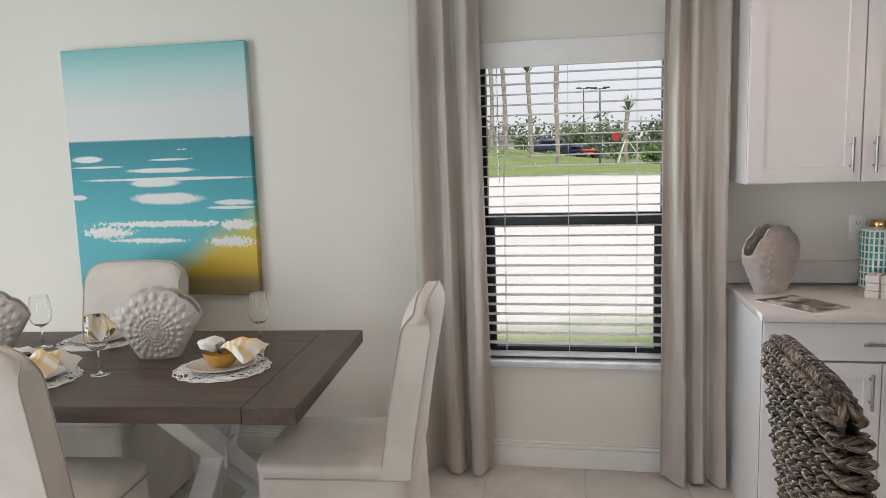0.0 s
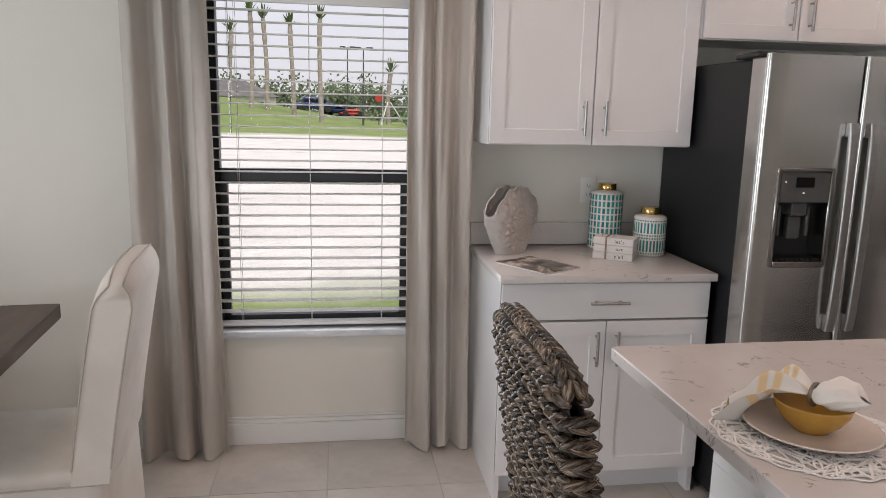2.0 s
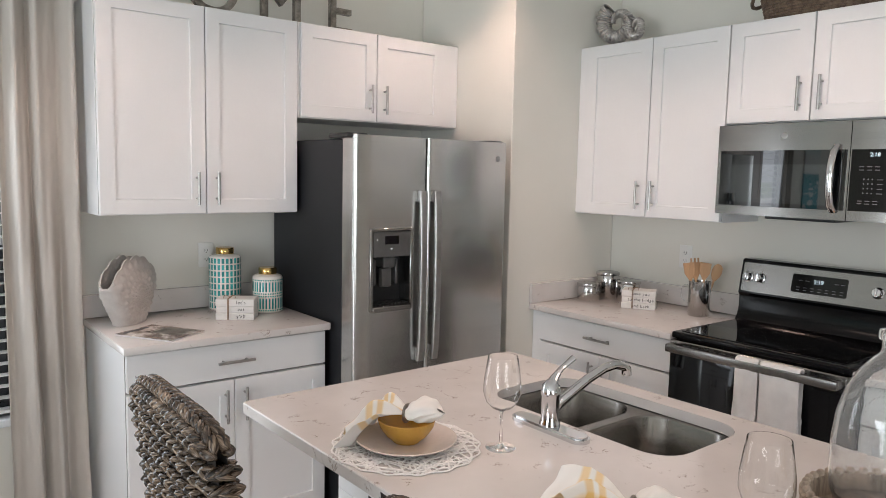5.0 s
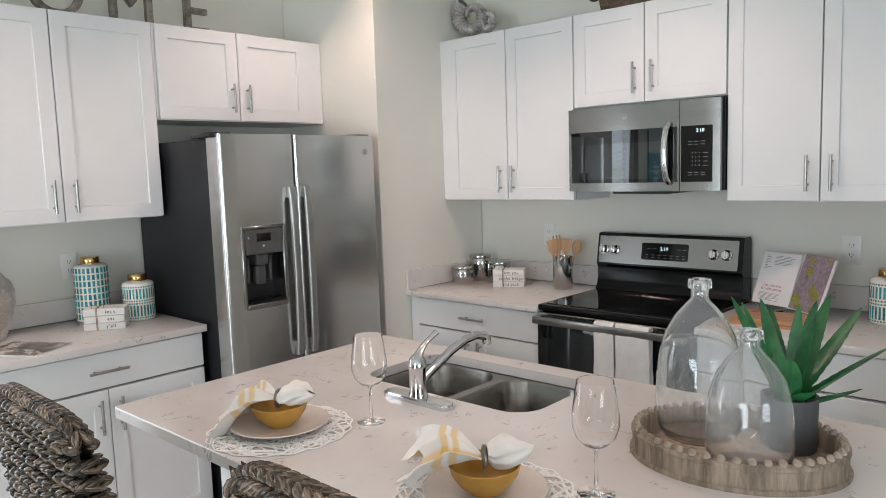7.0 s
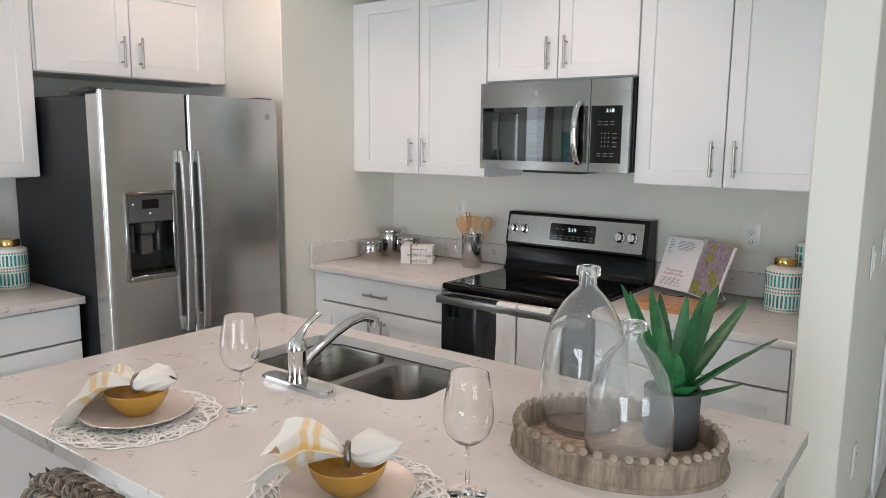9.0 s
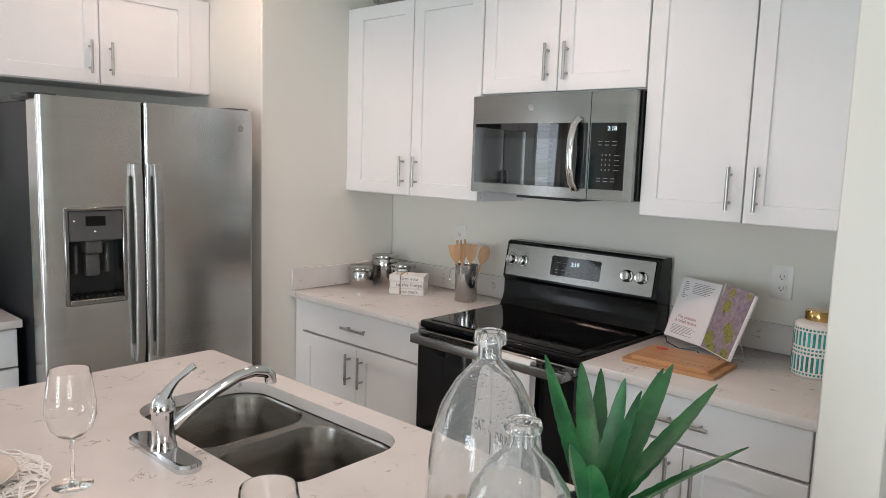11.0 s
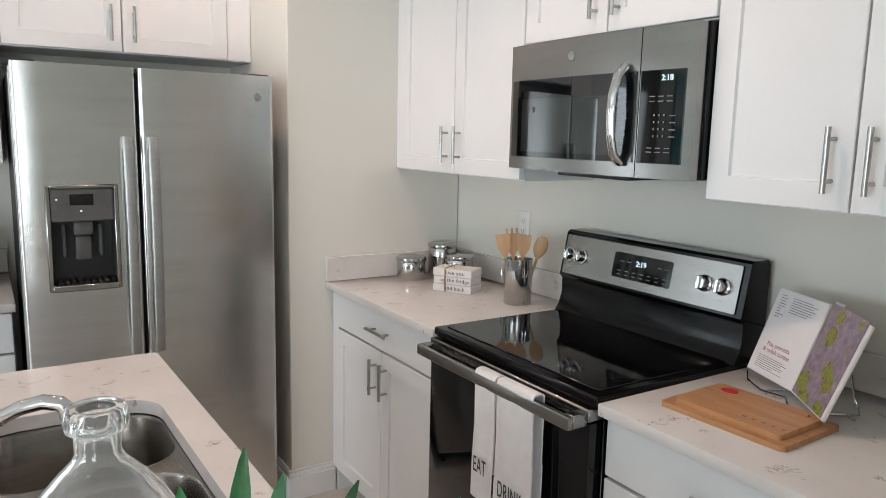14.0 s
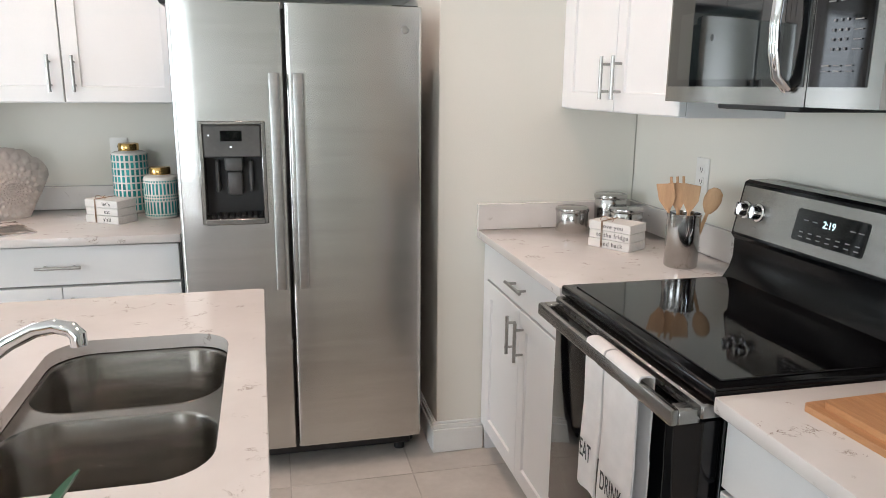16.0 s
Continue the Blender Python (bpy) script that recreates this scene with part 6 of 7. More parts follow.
def clump_mesh(items):
    """Strand clumps, blunt at the root and pointed at the tip: rows of centre, direction, half length, half height, half thickness, outward normal."""
    ring, cuts = 8, ((-0.92, 0.45), (-0.55, 0.92), (0.0, 1.0), (0.5, 0.82), (0.88, 0.50))
    tv = [(s_, r_ * math.cos(2 * math.pi * k / ring), r_ * math.sin(2 * math.pi * k / ring)) for s_, r_ in cuts for k in range(ring)]
    tv += [(-1.0, 0, 0), (1.0, 0, 0)]
    tail, tip, last = len(tv) - 2, len(tv) - 1, ring * (len(cuts) - 1)
    tf, tuv = [], []
    for k in range(ring):
        k2 = (k + 1) % ring
        tf += [(tail, k2, k), (tip, last + k, last + k2)]
        tuv += [(0, k / ring), (0.04, (k + 1) / ring), (0.04, k / ring), (1, k / ring), (0.92, k / ring), (0.92, (k + 1) / ring)]
        for j in range(len(cuts) - 1):
            tf.append((ring * j + k, ring * j + k2, ring * (j + 1) + k2, ring * (j + 1) + k))
            u0, u1 = (cuts[j][0] + 1) / 2, (cuts[j + 1][0] + 1) / 2
            tuv += [(u0, k / ring), (u0, (k + 1) / ring), (u1, (k + 1) / ring), (u1, k / ring)]
    tv = np.array(tv)
    verts, faces = [], []
    for i, (c, d, hl, hh, ht, nrm) in enumerate(items):
        d = np.array(d) / np.linalg.norm(d)
        nn = np.array(nrm) - np.dot(nrm, d) * d
        nn /= np.linalg.norm(nn)
        up = np.cross(nn, d)
        verts.append(np.array(c) + tv[:, :1] * hl * d + tv[:, 1:2] * hh * up + tv[:, 2:3] * ht * nn)
        faces += [tuple(q + len(tv) * i for q in fc_) for fc_ in tf]
    me = bpy.data.meshes.new("weave")
    me.from_pydata(np.concatenate(verts).tolist(), [], faces)
    me.uv_layers.new(name="UVMap").data.foreach_set("uv", np.tile(np.array(tuv, dtype=np.float32).ravel(), len(items)))
    me.polygons.foreach_set("use_smooth", [True] * len(me.polygons))
    me.materials.append(SEAGRASS)
    return me


BW = 0.222


def back_point(s_, z):
    """The middle of the woven back: s from -1 to 1 across it."""
    lean = (z - 0.62) / 0.5
    return np.array([-0.205 - 0.068 * lean + 0.006 * s_ * s_, BW * s_ * (1 - 0.04 * (1 - lean)), z])


rnd = random.Random(5)
items = []
ROW = 0.0335
TOPZ = 1.114
nrow = 20
for r in range(nrow):
    z = TOPZ - 0.026 - ROW * r
    count = 14
    for side in (-1, 1):
        for k in range(count):
            s_ = -1 + 2 * (k + 0.5 + 0.12 * (r % 2)) / count
            if abs(s_) > 1.0 - 0.05 * max(0, 2 - r):
                continue
            c, c2 = back_point(s_, z), back_point(s_ + 0.02, z)
            along = c2 - c
            along /= np.linalg.norm(along)
            nrm = np.cross(along, (0, 0, 1)) * (1 if side > 0 else -1)
            off = nrm * 0.018
            for up_ in (-1, 1):
                d = -along + np.array([0, 0, 1.0]) * up_ * 0.25 + nrm * rnd.uniform(0.0, 0.18)
                items.append((c + off + np.array([0, 0, up_ * 0.0046]) + nrm * rnd.uniform(-0.0025, 0.003), d, 0.0190 * rnd.uniform(0.85, 1.15), 0.0058 * rnd.uniform(0.85, 1.15), 0.0145, nrm))
for side in (-1, 1):
    for r in range(1, nrow):
        c = back_point(side, TOPZ - 0.026 - ROW * r)
        nrm = np.array([0.0, side, 0.0])
        for k, along in ((-1, 1), (0, 1), (1, -1)):
            for up_ in (-1, 1):
                d = np.array([along * 1.0, 0.0, up_ * 0.34]) + nrm * rnd.uniform(-0.06, 0.10)
                items.append((c + nrm * (0.010 - 0.005 * abs(k)) + np.array([k * 0.015, 0, up_ * 0.0052]), d, 0.0185 * rnd.uniform(0.9, 1.15), 0.0066, 0.0100, nrm))
for k in range(21):
    s_ = -1.0 + 2.0 * (k + 0.5) / 21
    c, c2 = back_point(s_, TOPZ - 0.035 * abs(s_) ** 5), back_point(s_ + 0.02, TOPZ - 0.035 * abs(s_ + 0.02) ** 5)
    along = (c2 - c) / np.linalg.norm(c2 - c)
    out = np.cross(along, (0, 0, 1))
    for o, zz, nn in ((-0.021, 0.000, -out + np.array([0, 0, 0.3])), (-0.009, 0.015, np.array([0, 0, 1.0]) - 0.4 * out), (0.009, 0.015, np.array([0, 0, 1.0]) + 0.4 * out), (0.021, 0.000, out + np.array([0, 0, 0.3]))):
        tw = 0.55 if o in (-0.021, 0.009) else -0.55
        side_ = np.cross(nn / np.linalg.norm(nn), along)
        items.append((c + out * o + np.array([0, 0, zz]), along + side_ * tw, 0.0185 * rnd.uniform(0.9, 1.1), 0.0094, 0.0125, nn))
# woven apron round the seat
for row in range(4):
    z = 0.585 - row * 0.028
    m_ = 72
    for k in range(m_):
        a = 2 * math.pi * (k + 0.5 * (row % 2)) / m_
        px, py = 0.225 * math.copysign(abs(math.cos(a)) ** 0.5, math.cos(a)), 0.232 * math.copysign(abs(math.sin(a)) ** 0.5, math.sin(a))
        a2 = a + 0.02
        qx, qy = 0.225 * math.copysign(abs(math.cos(a2)) ** 0.5, math.cos(a2)), 0.232 * math.copysign(abs(math.sin(a2)) ** 0.5, math.sin(a2))
        al = np.array([qx - px, qy - py, 0.0])
        al /= np.linalg.norm(al) + 1e-9
        nrm = np.array([al[1], -al[0], 0.0])
        for up_ in (-1, 1):
            items.append((np.array([px, py, z + up_ * 0.007]), al + np.array([0, 0, up_ * 0.6]), 0.015, 0.0075, 0.009, nrm))

stool = thing("counter_stool", 1.440, 2.022, 0, 0, "counter stool with woven dark seagrass back and taupe seat", "stool", "stools at the island")
wv = new("backrest_weave", clump_mesh(items))
wv.parent = stool
tagged(wv, "braided dark brown seagrass strands", kind="stuff")


# two dark sheets inside the back, shade painted behind the weave's gaps
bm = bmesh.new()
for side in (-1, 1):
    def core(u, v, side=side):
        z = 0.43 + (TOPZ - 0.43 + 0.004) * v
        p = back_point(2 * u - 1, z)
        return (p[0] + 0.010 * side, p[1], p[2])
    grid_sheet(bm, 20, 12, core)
part("back_core", bm, STOOL_GAP_SHADE, stool)
part("seat_box", prism(bmesh.new(), rounded(-0.218, 0.218, -0.224, 0.224, 0.05, 5), 0.49, 0.600), STOOL_GAP_SHADE, stool)


def cushion(u, v):
    a = 2 * math.pi * u
    e = 0.42
    cx, cy = math.copysign(abs(math.cos(a)) ** e, math.cos(a)), math.copysign(abs(math.sin(a)) ** e, math.sin(a))
    prof = [(0.0, 0.0), (0.96, 0.0), (1.0, 0.012), (1.0, 0.032), (0.965, 0.046), (0.80, 0.056), (0.4, 0.060), (0.0, 0.061)]
    r, z = prof[round(v * 7)]
    return (0.012 + 0.222 * r * cx, 0.228 * r * cy, 0.602 + z)


bm = grid_sheet(bmesh.new(), 56, 8, cushion, True)
bmesh.ops.remove_doubles(bm, verts=bm.verts, dist=0.0002)
part("seat", bm, CUSHION, stool, "taupe upholstered seat cushion", angle=60)
for x in (-0.17, 0.185):
    for y in (-0.185, 0.185):
        part("leg", tube(bmesh.new(), [(x * 1.06, y * 1.06, 0.0), (x, y, 0.49)], [0.016, 0.021], 10), STOOL_LEG, stool)
for a, b in (((-0.175, -0.19), (0.19, -0.19)), ((-0.175, 0.19), (0.19, 0.19)), ((0.19, -0.19), (0.19, 0.19)), ((-0.175, -0.19), (-0.175, 0.19))):
    part("stretcher", tube(bmesh.new(), [(*a, 0.19), (*b, 0.19)], 0.011, 8), STOOL_LEG, stool)
copy_thing(stool, pose(1.535, 1.248, 0, 0, 0, 0))


# ---- dining corner ----
TT = 4.6
table = thing("dining_table", -1.06, 3.07, 0, TT, "dark-stained plank dining table with white X trestles", "table")
LX, LY = 0.915, 0.50
for i in range(5):
    y0 = -LY + i * 2 * LY / 5
    part("board", box(-LX + 0.18, LX - 0.18, y0 + 0.0008, y0 + 2 * LY / 5 - 0.0008, 0.705, 0.760, r=0.002), DARK_OAK, table)
for s in (-1, 1):
    bm = box(-LY, LY, -0.089, 0.089, 0.703, 0.7605, r=0.003)
    e = part("end_board", bm, DARK_OAK, table)
    e.matrix_local = pose(s * (LX - 0.09), 0, 0, 0, 0, 90)
for s in (-1, 1):
    x = s * 0.43
    for k in (-1, 1):
        bm = bmesh.new()
        rbox(bm, -0.045, 0.045, -0.040, 0.040, -0.66, 0.66, 0.004)
        dx = 0.002 * k
        bmesh.ops.transform(bm, matrix=pose(x + dx, 0, 0.400, k * 51, 0, 0), verts=bm.verts)
        bmesh.ops.bisect_plane(bm, geom=bm.verts[:] + bm.edges[:] + bm.faces[:], plane_co=(0, 0, 0.055), plane_no=(0, 0, -1), clear_outer=True)
        bmesh.ops.bisect_plane(bm, geom=bm.verts[:] + bm.edges[:] + bm.faces[:], plane_co=(0, 0, 0.70), plane_no=(0, 0, 1), clear_outer=True)
        bmesh.ops.holes_fill(bm, edges=bm.edges)
        part("trestle_leg", bm, WHITE_WOOD, table)
    part("foot_rail", box(x - 0.05, x + 0.05, -0.47, 0.47, 0.0, 0.058, r=0.006), WHITE_WOOD, table)
part("centre_block", box(0.375, 0.485, -0.055, 0.055, 0.350, 0.450, r=0.004), WHITE_WOOD, table)


def parsons_chair(x, y, rz, label):
    """Slipcovered chair: skirt to the floor, padded seat and arched padded back. It faces local -y."""
    c = thing("dining_chair", x, y, 0, rz, label, "chair", "slipcovered dining chairs")

    def skirt(u, v):
        a = 2 * math.pi * u
        e = 0.24
        cx, cy = math.copysign(abs(math.cos(a)) ** e, math.cos(a)), math.copysign(abs(math.sin(a)) ** e, math.sin(a))
        fl = 1 + 0.05 * (1 - v) + 0.012 * (1 - v) * math.sin(a * 9) + 0.006 * (1 - v) * math.sin(a * 23)
        return (0.243 * cx * fl, 0.278 * cy * fl - 0.053, 0.006 + 0.446 * v)

    part("skirt", solid(grid_sheet(bmesh.new(), 90, 14, skirt, True), 0.003), SLIPCOVER, c, angle=60)

    def seat(u, v):
        a = 2 * math.pi * u
        e = 0.26
        cx, cy = math.copysign(abs(math.cos(a)) ** e, math.cos(a)), math.copysign(abs(math.sin(a)) ** e, math.sin(a))
        prof = [(0.0, 0.0), (0.96, 0.0), (1.0, 0.010), (1.005, 0.028), (0.985, 0.040), (0.93, 0.047), (0.6, 0.055), (0.0, 0.058)]
        r, z = prof[round(v * 7)]
        z += 0.004 * noise.noise((3 * r * cx, 3 * r * cy, x)) * (z > 0.03)
        return (0.246 * r * cx, 0.283 * r * cy - 0.053, 0.437 + z)

    bm = grid_sheet(bmesh.new(), 64, 8, seat, True)
    bmesh.ops.remove_doubles(bm, verts=bm.verts, dist=0.0002)
    part("seat", bm, SLIPCOVER, c, angle=60)

    def back_mid(t):
        return 0.172 + 0.105 * t ** 1.15

    def half_w(t):
        return 0.250 - 0.010 * t

    bm = bmesh.new()
    nz, nx = 26, 20
    top = 1.055
    fr_, bk_ = [], []
    for i in range(nx + 1):
        q = 2 * i / nx - 1
        arch = top - 0.045 * abs(q) ** 6
        colf, colb = [], []
        for j in range(nz + 1):
            z = 0.44 + (arch - 0.44) * j / nz
            t = (z - 0.44) / (top - 0.44)
            th = 0.058 * min(1, ((1 - j / nz) * 9 + 0.12)) ** 0.5 * (1 - 0.12 * q * q)
            colf.append(bm.verts.new((q * half_w(t), back_mid(t) - th - 0.006 * (1 - q * q), z)))
            colb.append(bm.verts.new((q * half_w(t), back_mid(t) + th, z)))
        fr_.append(colf)
        bk_.append(colb)
    for g_ in (fr_, bk_):
        for i in range(nx):
            for j in range(nz):
                bm.faces.new((g_[i][j], g_[i + 1][j], g_[i + 1][j + 1], g_[i][j + 1]))
    for i in (0, nx):
        for j in range(nz):
            bm.faces.new((fr_[i][j], bk_[i][j], bk_[i][j + 1], fr_[i][j + 1]))
    for i in range(nx):
        bm.faces.new((fr_[i][nz], fr_[i + 1][nz], bk_[i + 1][nz], bk_[i][nz]))
        bm.faces.new((fr_[i][0], fr_[i + 1][0], bk_[i + 1][0], bk_[i][0]))
    paths = [[v.co.copy() for v in g_[i]] for g_ in (fr_, bk_) for i in (0, nx)]
    tops = [[col[nz].co.copy() for col in g_] for g_ in (fr_, bk_)]
    bmesh.ops.bevel(bm, geom=[e for e in bm.edges if e.calc_face_angle(0) > 1.0], offset=0.008, segments=2, affect="EDGES")
    part("backrest", bm, SLIPCOVER, c, angle=65)
    for k in (0, 1):
        line = paths[2 * k] + tops[k][1:-1] + paths[2 * k + 1][::-1]
        part("piping", tube(bmesh.new(), line[2:-2], 0.0032, 6), PIPING, c)
    for i, q in enumerate((-1, 1)):
        part("skirt_seam", tube(bmesh.new(), [(q * 0.2465, -0.29, 0.437), (q * 0.2465, 0.2, 0.437)], 0.003, 6), PIPING, c)
    return c


parsons_chair(-0.045, 3.085, -90 + TT, "cream slipcovered parsons chair at the table's end")
parsons_chair(-1.345, 3.500, TT - 1, "cream slipcovered parsons chair against the wall")
parsons_chair(-0.965, 2.500, 180 + TT, "cream slipcovered parsons chair with its back to the room")

TZ = 0.7605
setting_place(-0.548, 3.025, TZ, 172, 11, "dining")
setting_place(-1.205, 2.830, TZ, 160, 12, "dining")
setting_place(-1.300, 3.375, TZ, 150, 13, "dining")
for gx, gy in ((-0.545, 3.355), (-0.978, 2.915), (-1.49, 3.255)):
    copy_thing(glass, pose(gx, gy, TZ))
shell_vase(-0.885, 3.165, TZ, 14, 1.02)
shell_vase(-1.62, 3.10, TZ, 30, 1.0)


# ---- outdoors beyond the window ----
def ground_material():
    """Mown grass near the house, pale sandy lot, then grass again."""
    m, n, l, p = shader("lot_and_lawn")
    tc = n.new("ShaderNodeTexCoord")
    sep = n.new("ShaderNodeSeparateXYZ")
    l.new(tc.outputs["Object"], sep.inputs[0])
    wob = noise_tex(n, l, tc.outputs["Object"], 0.12, 4)
    add = n.new("ShaderNodeMath")
    add.operation = "MULTIPLY_ADD"
    l.new(wob.outputs[0], add.inputs[0])
    add.inputs[1].default_value = 9.0
    l.new(sep.outputs[1], add.inputs[2])
    scl = n.new("ShaderNodeMath")
    scl.operation = "DIVIDE"
    l.new(add.outputs[0], scl.inputs[0])
    scl.inputs[1].default_value = 100
    mask = ramp(n, [(0.117, (0, 0, 0)), (0.126, (1, 1, 1)), (0.50, (1, 1, 1)), (0.55, (0, 0, 0))])
    l.new(scl.outputs[0], mask.inputs[0])
    g1 = noise_tex(n, l, tc.outputs["Object"], 0.5, 6)
    grass = ramp(n, [(0.3, (0.14, 0.20, 0.055)), (0.7, (0.23, 0.29, 0.095))])
    l.new(g1.outputs[0], grass.inputs[0])
    s1 = noise_tex(n, l, tc.outputs["Object"], 0.8, 8, 0.7)
    sand = ramp(n, [(0.25, (0.26, 0.23, 0.19)), (0.36, (0.62, 0.60, 0.555)), (0.7, (0.74, 0.72, 0.68))])
    l.new(s1.outputs[0], sand.inputs[0])
    mix = n.new("ShaderNodeMix")
    mix.data_type = "RGBA"
    l.new(mask.outputs[0], mix.inputs[0])
    l.new(grass.outputs[0], mix.inputs[6])
    l.new(sand.outputs[0], mix.inputs[7])
    l.new(mix.outputs[2], p.inputs["Base Color"])
    p.inputs["Roughness"].default_value = 0.95
    bp = n.new("ShaderNodeBump")
    bp.inputs["Strength"].default_value, bp.inputs["Distance"].default_value = 0.8, 0.1
    fine = noise_tex(n, l, tc.outputs["Object"], 6, 5)
    l.new(fine.outputs[0], bp.inputs["Height"])
    l.new(bp.outputs[0], p.inputs["Normal"])
    return m


# bark and foliage tones are lightened: distance haze put into the colour
BARK = surface("palm_bark_hazed", (0.26, 0.22, 0.185), (0.42, 0.37, 0.32), 3, 0.9, bump=0.8, grain=14, bump_dist=0.03)
FROND = surface("palm_frond", (0.08, 0.12, 0.05), (0.14, 0.18, 0.08), 2, 0.7, island=True, vary=0.3)
FOLIAGE = dim_gloss(surface("tree_foliage_hazed", (0.11, 0.145, 0.085), (0.18, 0.22, 0.13), 0.6, 0.9, island=True, vary=0.35), 0.05)
POST = surface("lamp_post_paint", (0.05, 0.052, 0.055), (0.08, 0.082, 0.085), 5, 0.5)
CAR_BLUE = surface("dark_blue_paint", (0.02, 0.035, 0.09), (0.03, 0.045, 0.12), 3, 0.25)
CAR_RED = surface("red_paint", (0.40, 0.03, 0.02), (0.5, 0.05, 0.03), 3, 0.35)
HOUSE = surface("pale_stucco", (0.62, 0.60, 0.57), (0.70, 0.68, 0.65), 1, 0.9)
ROOF = surface("grey_shingle", (0.12, 0.115, 0.11), (0.18, 0.17, 0.165), 1, 0.9)


def gz(x, y):
    """Height of the ground."""
    return -0.16 + 2.5 * math.exp(-((x + 13) / 13) ** 2 - ((y - 72) / 12) ** 2) + 0.25 * max(0, min(1, (y - 50) / 20))


bm = bmesh.new()
xs = [-600, -300, -150, -80] + list(range(-60, 61, 3)) + [80, 150, 300, 600]
ys = [-500, -100, -30, -5, 4.16, 6, 8, 10, 13, 16, 20] + list(range(24, 112, 4)) + [130, 180, 300, 900]
g = [[bm.verts.new((x, y, gz(x, y))) for x in xs] for y in ys]
for a, b in zip(g, g[1:]):
    for i in range(len(xs) - 1):
        bm.faces.new((a[i], a[i + 1], b[i + 1], b[i]))
setting("ground", bm, ground_material(), "pale sandy building lot between strips of mown grass", "ground")


def palm(x, y, h, seed):
    rnd = random.Random(seed)
    z = gz(x, y)
    t = thing("palm_tree", x, y, z - 0.05, 0, "newly planted palm with a bare trunk and tied fronds", "palm tree", "palms beyond the lot")
    pts, rad = [], []
    for i in range(15):
        k = i / 14
        pts.append((0.25 * math.sin(k * 2 + seed) * k, 0.1 * math.sin(k * 3), h * k))
        rad.append((0.19 - 0.04 * k + 0.025 * (i % 2)) * (1.2 if k > 0.75 else 1))
    part("trunk", tube(bmesh.new(), pts, rad, 10), BARK, t)
    bm = bmesh.new()
    tipx, tipy, tipz = pts[-1]
    for k in range(26):
        a = rnd.uniform(0, 6.28)
        up = rnd.uniform(0.45, 1.0)
        ln = rnd.uniform(0.9, 1.7)
        d = Vector((math.cos(a) * (1.05 - up), math.sin(a) * (1.05 - up), up)).normalized()
        p0 = Vector((tipx, tipy, tipz - 0.15))
        p1, p2 = p0 + d * ln * 0.55, p0 + d * ln + Vector((0, 0, -0.35 * (1 - up)))
        sd = d.cross(Vector((0, 0, 1))).normalized() * 0.10
        v = [bm.verts.new(q) for q in (p0, p1 - sd, p1 + sd, p2)]
        bm.faces.new((v[0], v[1], v[2]))
        bm.faces.new((v[1], v[3], v[2]))
    tagged(part("crown", bm, FROND, t, angle=10), kind="stuff")
    return t


for i, (x, y, h) in enumerate(((-6.6, 66, 7.9), (-5.3, 66, 7.6), (-2.95, 65, 7.4), (-0.55, 62, 8.2), (5.2, 66, 4.6), (-9.5, 74, 6.4), (-13.5, 80, 7.5))):
    p = palm(x, y, h, i + 1)
    if i == 4:
        for a in (0, 120, 240):
            part("brace", tube(bmesh.new(), [(1.5 * math.cos(radians(a)), 1.5 * math.sin(radians(a)), 0.0), (0.15 * math.cos(radians(a)), 0.15 * math.sin(radians(a)), 2.0)], 0.05, 6), TRIM, p)


def leaf_cloud(bm, rnd, cx, cy, cz, rx, rz, count, size):
    for _ in range(count):
        a, b, r = rnd.uniform(0, 6.28), rnd.uniform(-1, 1), rnd.uniform(0.3, 1.0)
        c = Vector((cx + rx * r * math.cos(a) * math.sqrt(1 - b * b), cy + rx * r * math.sin(a) * math.sqrt(1 - b * b), cz + rz * r * b))
        u = Vector((rnd.uniform(-1, 1), rnd.uniform(-1, 1), rnd.uniform(-1, 1))).normalized() * size * rnd.uniform(0.6, 1.3)
        w = u.orthogonal().normalized() * size * 0.7
        bm.faces.new([bm.verts.new(q) for q in (c - u, c + w, c + u, c - w)])


rnd = random.Random(77)
bm = bmesh.new()
for _ in range(170):
    x, y = rnd.uniform(-48, 42), rnd.uniform(100, 116)
    h = rnd.uniform(3.2, 7.2)
    leaf_cloud(bm, rnd, x, y, gz(x, y) + h * 0.52, rnd.uniform(1.6, 3.2), h * 0.52, 150, 0.30)
for _ in range(26):
    x, y = rnd.uniform(-30, 26), rnd.uniform(84, 92)
    leaf_cloud(bm, rnd, x, y, gz(x, y) + 0.7, rnd.uniform(0.9, 1.6), 0.9, 90, 0.16)
tagged(part("far_woods", bm, FOLIAGE, None, "dense dark green band of trees at the lot's edge"), category="trees", kind="stuff")
bm = bmesh.new()
leaf_cloud(bm, rnd, 7.6, 66, gz(7.6, 66) + 0.8, 1.3, 1.0, 420, 0.16)
tagged(part("hedge", bm, surface("hedge_leaves", (0.06, 0.13, 0.03), (0.11, 0.20, 0.05), 2, 0.8, island=True, vary=0.3), None, "bright green clipped shrub on the lawn"), category="shrub")


def lamp_post(x, y, h):
    t = thing("street_lamp", x, y, gz(x, y), 0, "slim black street lamp with twin flat heads", "street lamp", "street lamps")
    part("pole", tube(bmesh.new(), [(0, 0, 0), (0, 0, h)], [0.09, 0.05], 8), POST, t)
    part("arm", tube(bmesh.new(), [(-0.5, 0, h - 0.05), (0.5, 0, h - 0.05)], 0.04, 6), POST, t)
    for s in (-1, 1):
        part("head", box(s * 0.5 - 0.28, s * 0.5 + 0.28, -0.15, 0.15, h - 0.02, h + 0.10, r=0.03), POST, t)


lamp_post(2.85, 62, 6.2)
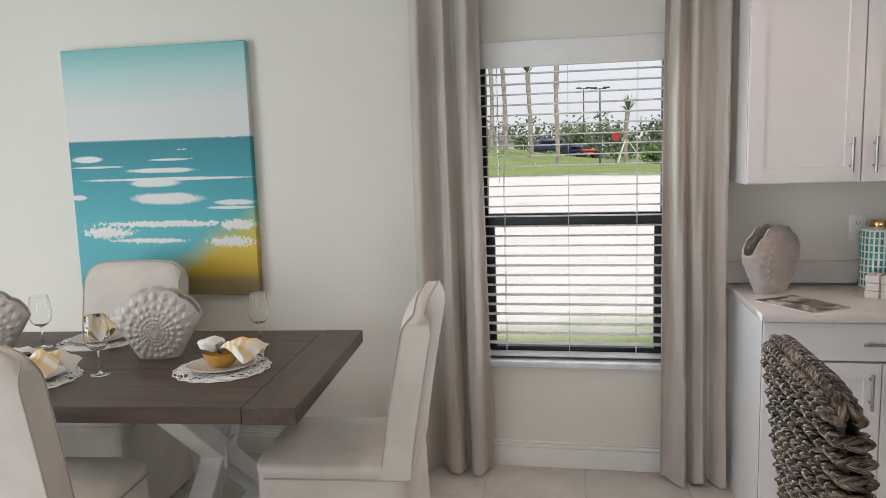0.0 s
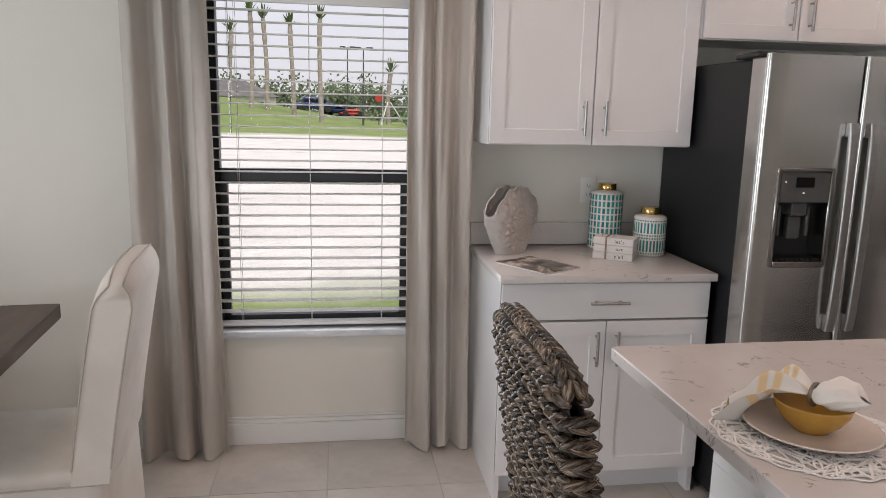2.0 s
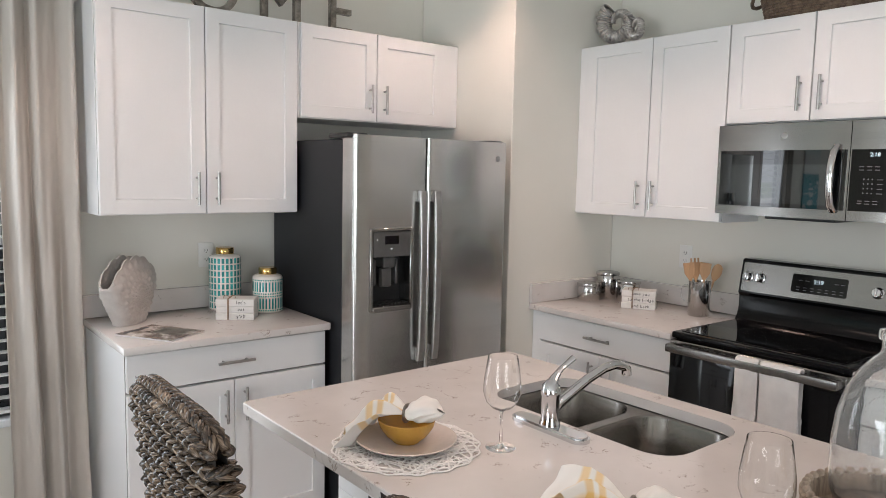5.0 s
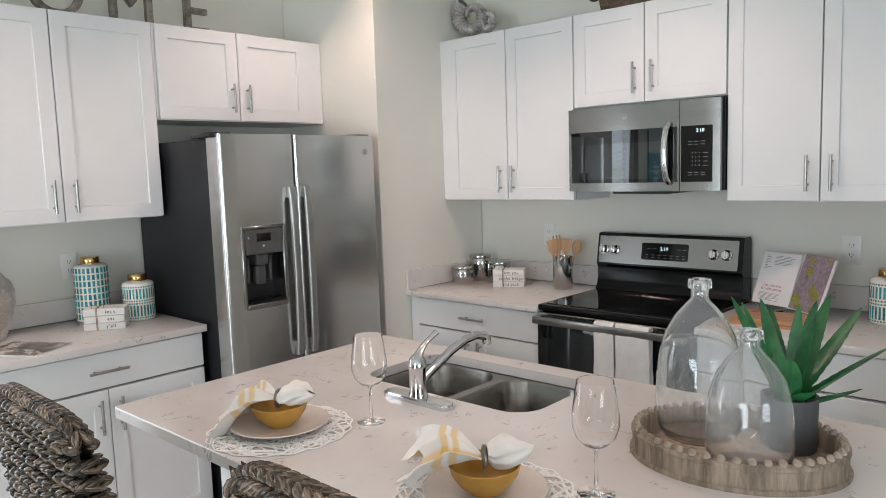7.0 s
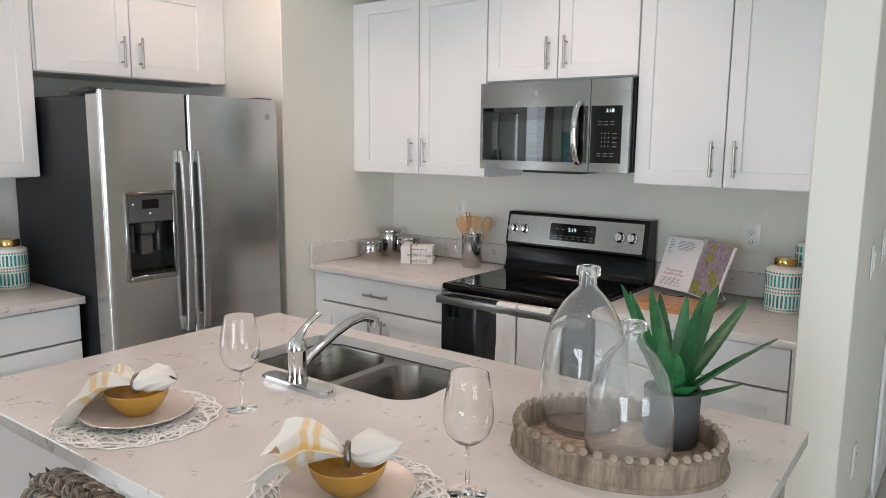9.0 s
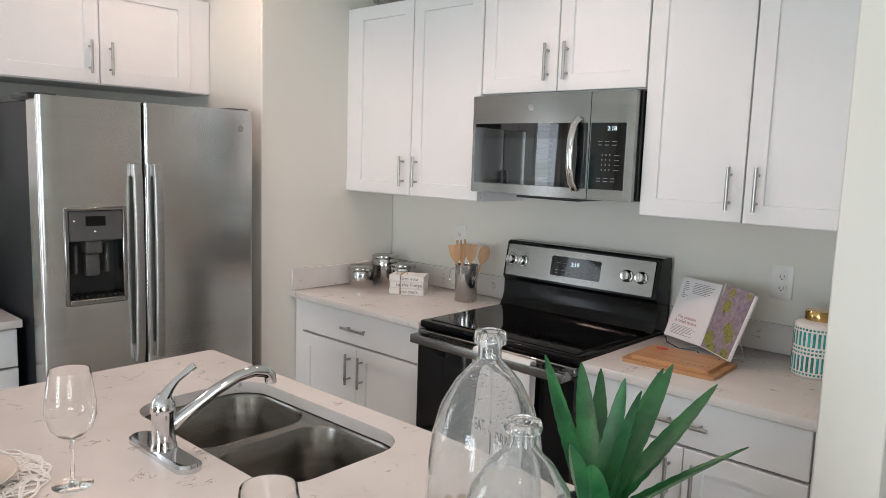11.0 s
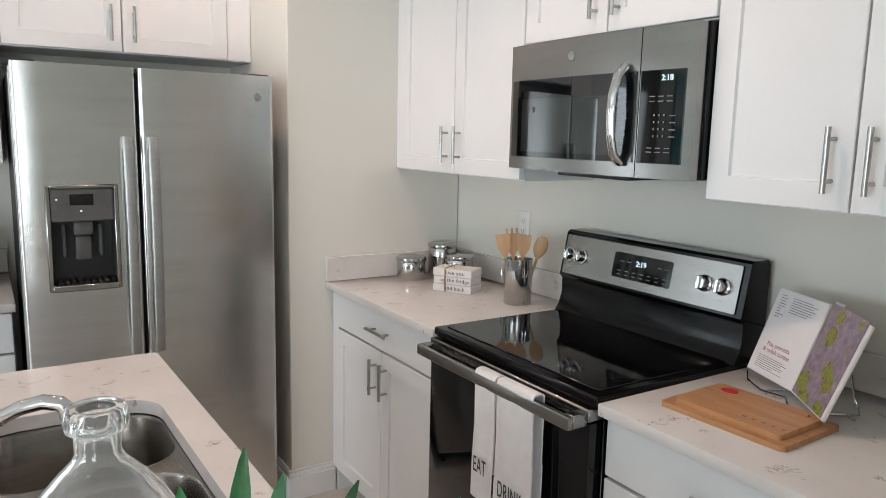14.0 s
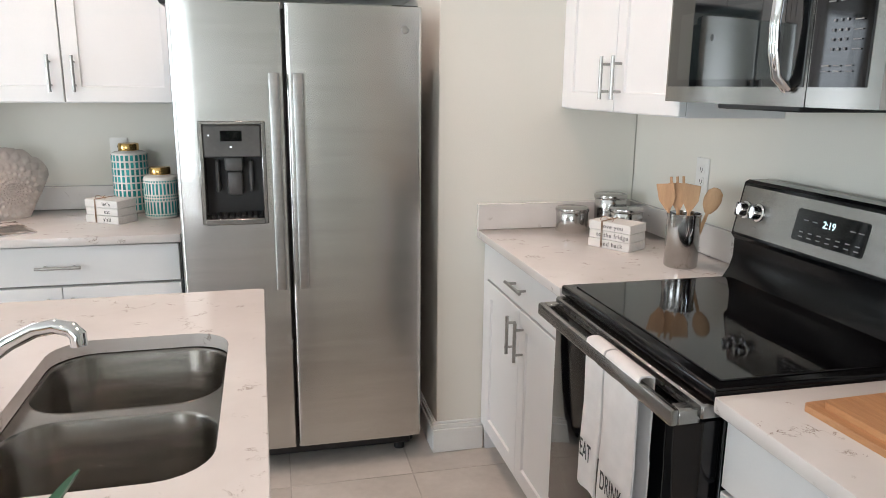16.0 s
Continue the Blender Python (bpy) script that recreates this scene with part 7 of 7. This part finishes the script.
lamp_post(1.75, 78, 7.2)

sg = thing("stop_sign", 4.25, 64, gz(4.25, 64), 0, "red octagonal road sign on a thin post", "road sign")
part("post", tube(bmesh.new(), [(0, 0, 0), (0, 0, 2.5)], 0.04, 6), POST, sg)
part("plate", prism(bmesh.new(), [(0.38 * math.cos(radians(22.5 + 45 * k)), 0.38 * math.sin(radians(22.5 + 45 * k))) for k in range(8)], 0.0, 0.02, face_frame(0, -0.06, 2.3)), CAR_RED, sg)


def cart(x, y, rz, paint, label, s=1.0):
    """A low vehicle far off: body, cabin, dark glass and four wheels."""
    c = thing("car", x, y, gz(x, y), rz, label, "car")
    part("body", box(-2.0 * s, 2.0 * s, -0.8, 0.8, 0.35, 0.95 * s, r=0.15, seg=3), paint, c)
    part("cabin", box(-1.1 * s, 1.2 * s, -0.72, 0.72, 0.93 * s, 1.5 * s, r=0.22, seg=3), paint, c)
    part("windscreen", box(-1.0 * s, 1.1 * s, -0.735, 0.735, 1.0 * s, 1.36 * s, r=0.1), BLACK_GLASS, c)
    for sx in (-1.25, 1.25):
        for sy in (-0.7, 0.7):
            w = part("wheel", lathe(bmesh.new(), [(0, -0.1), (0.33, -0.1), (0.36, -0.06), (0.36, 0.06), (0.33, 0.1), (0, 0.1)], 18), RUBBER, c)
            w.matrix_local = pose(sx * s, sy, 0.36, 90, 0, 0)


cart(-1.6, 74, 12, CAR_BLUE, "dark blue car parked beyond the lawn")
cart(0.6, 76, -20, CAR_BLUE, "small dark car parked beyond the lawn", 0.8)
cart(2.1, 75, 10, CAR_RED, "small red vehicle parked beyond the lawn", 0.6)


def far_house(x, y, w, d, h, rz):
    t = thing("house", x, y, gz(x, y), rz, "pale stucco house with grey roof among trees", "house", "far houses")
    part("wall", box(-w / 2, w / 2, -d / 2, d / 2, -0.3, h), HOUSE, t)
    bm = bmesh.new()
    a = [bm.verts.new(q) for q in ((-w / 2 - 0.4, -d / 2 - 0.4, h), (w / 2 + 0.4, -d / 2 - 0.4, h), (w / 2 + 0.4, d / 2 + 0.4, h), (-w / 2 - 0.4, d / 2 + 0.4, h))]
    r0, r1 = bm.verts.new((-w / 2 + d / 2, 0, h + 1.9)), bm.verts.new((w / 2 - d / 2, 0, h + 1.9))
    for f_ in ((a[0], a[1], r1, r0), (a[1], a[2], r1), (a[2], a[3], r0, r1), (a[3], a[0], r0), (a[3], a[2], a[1], a[0])):
        bm.faces.new(f_)
    part("roof", bm, ROOF, t)
    for k in (-0.25, 0.1, 0.32):
        part("window", box(k * w - 0.5, k * w + 0.5, -d / 2 - 0.04, -d / 2, 0.9, 2.1), BLACK_GLASS, t)


far_house(-12.5, 95, 11, 7, 2.7, 6)
far_house(-27, 96, 12, 7, 2.7, -5)


# ---- floor tiles: those in the kitchen singly, the rest joined ----
tile_me = tile_mesh()
OX, OY = 3.075, 3.095
rest = bmesh.new()
for i in range(-16, 9):
    for j in range(-17, 3):
        x, y = OX + i * TS, OY + j * TS
        if x + TS < -4.05 or y < -4.55:
            continue
        if -1.2 < x < 3.9 and 0.3 < y + TS and y < 4.0:
            ob = new("tile", tile_me)
            ob.parent = floor
            ob.matrix_local = pose(x, y, 0)
        else:
            rbox(rest, x + 0.0022, x + TS - 0.0022, y + 0.0022, y + TS - 0.0022, -0.004, 0.0)
tagged(part("tiles_beyond", rest, TILE, floor), kind="stuff")
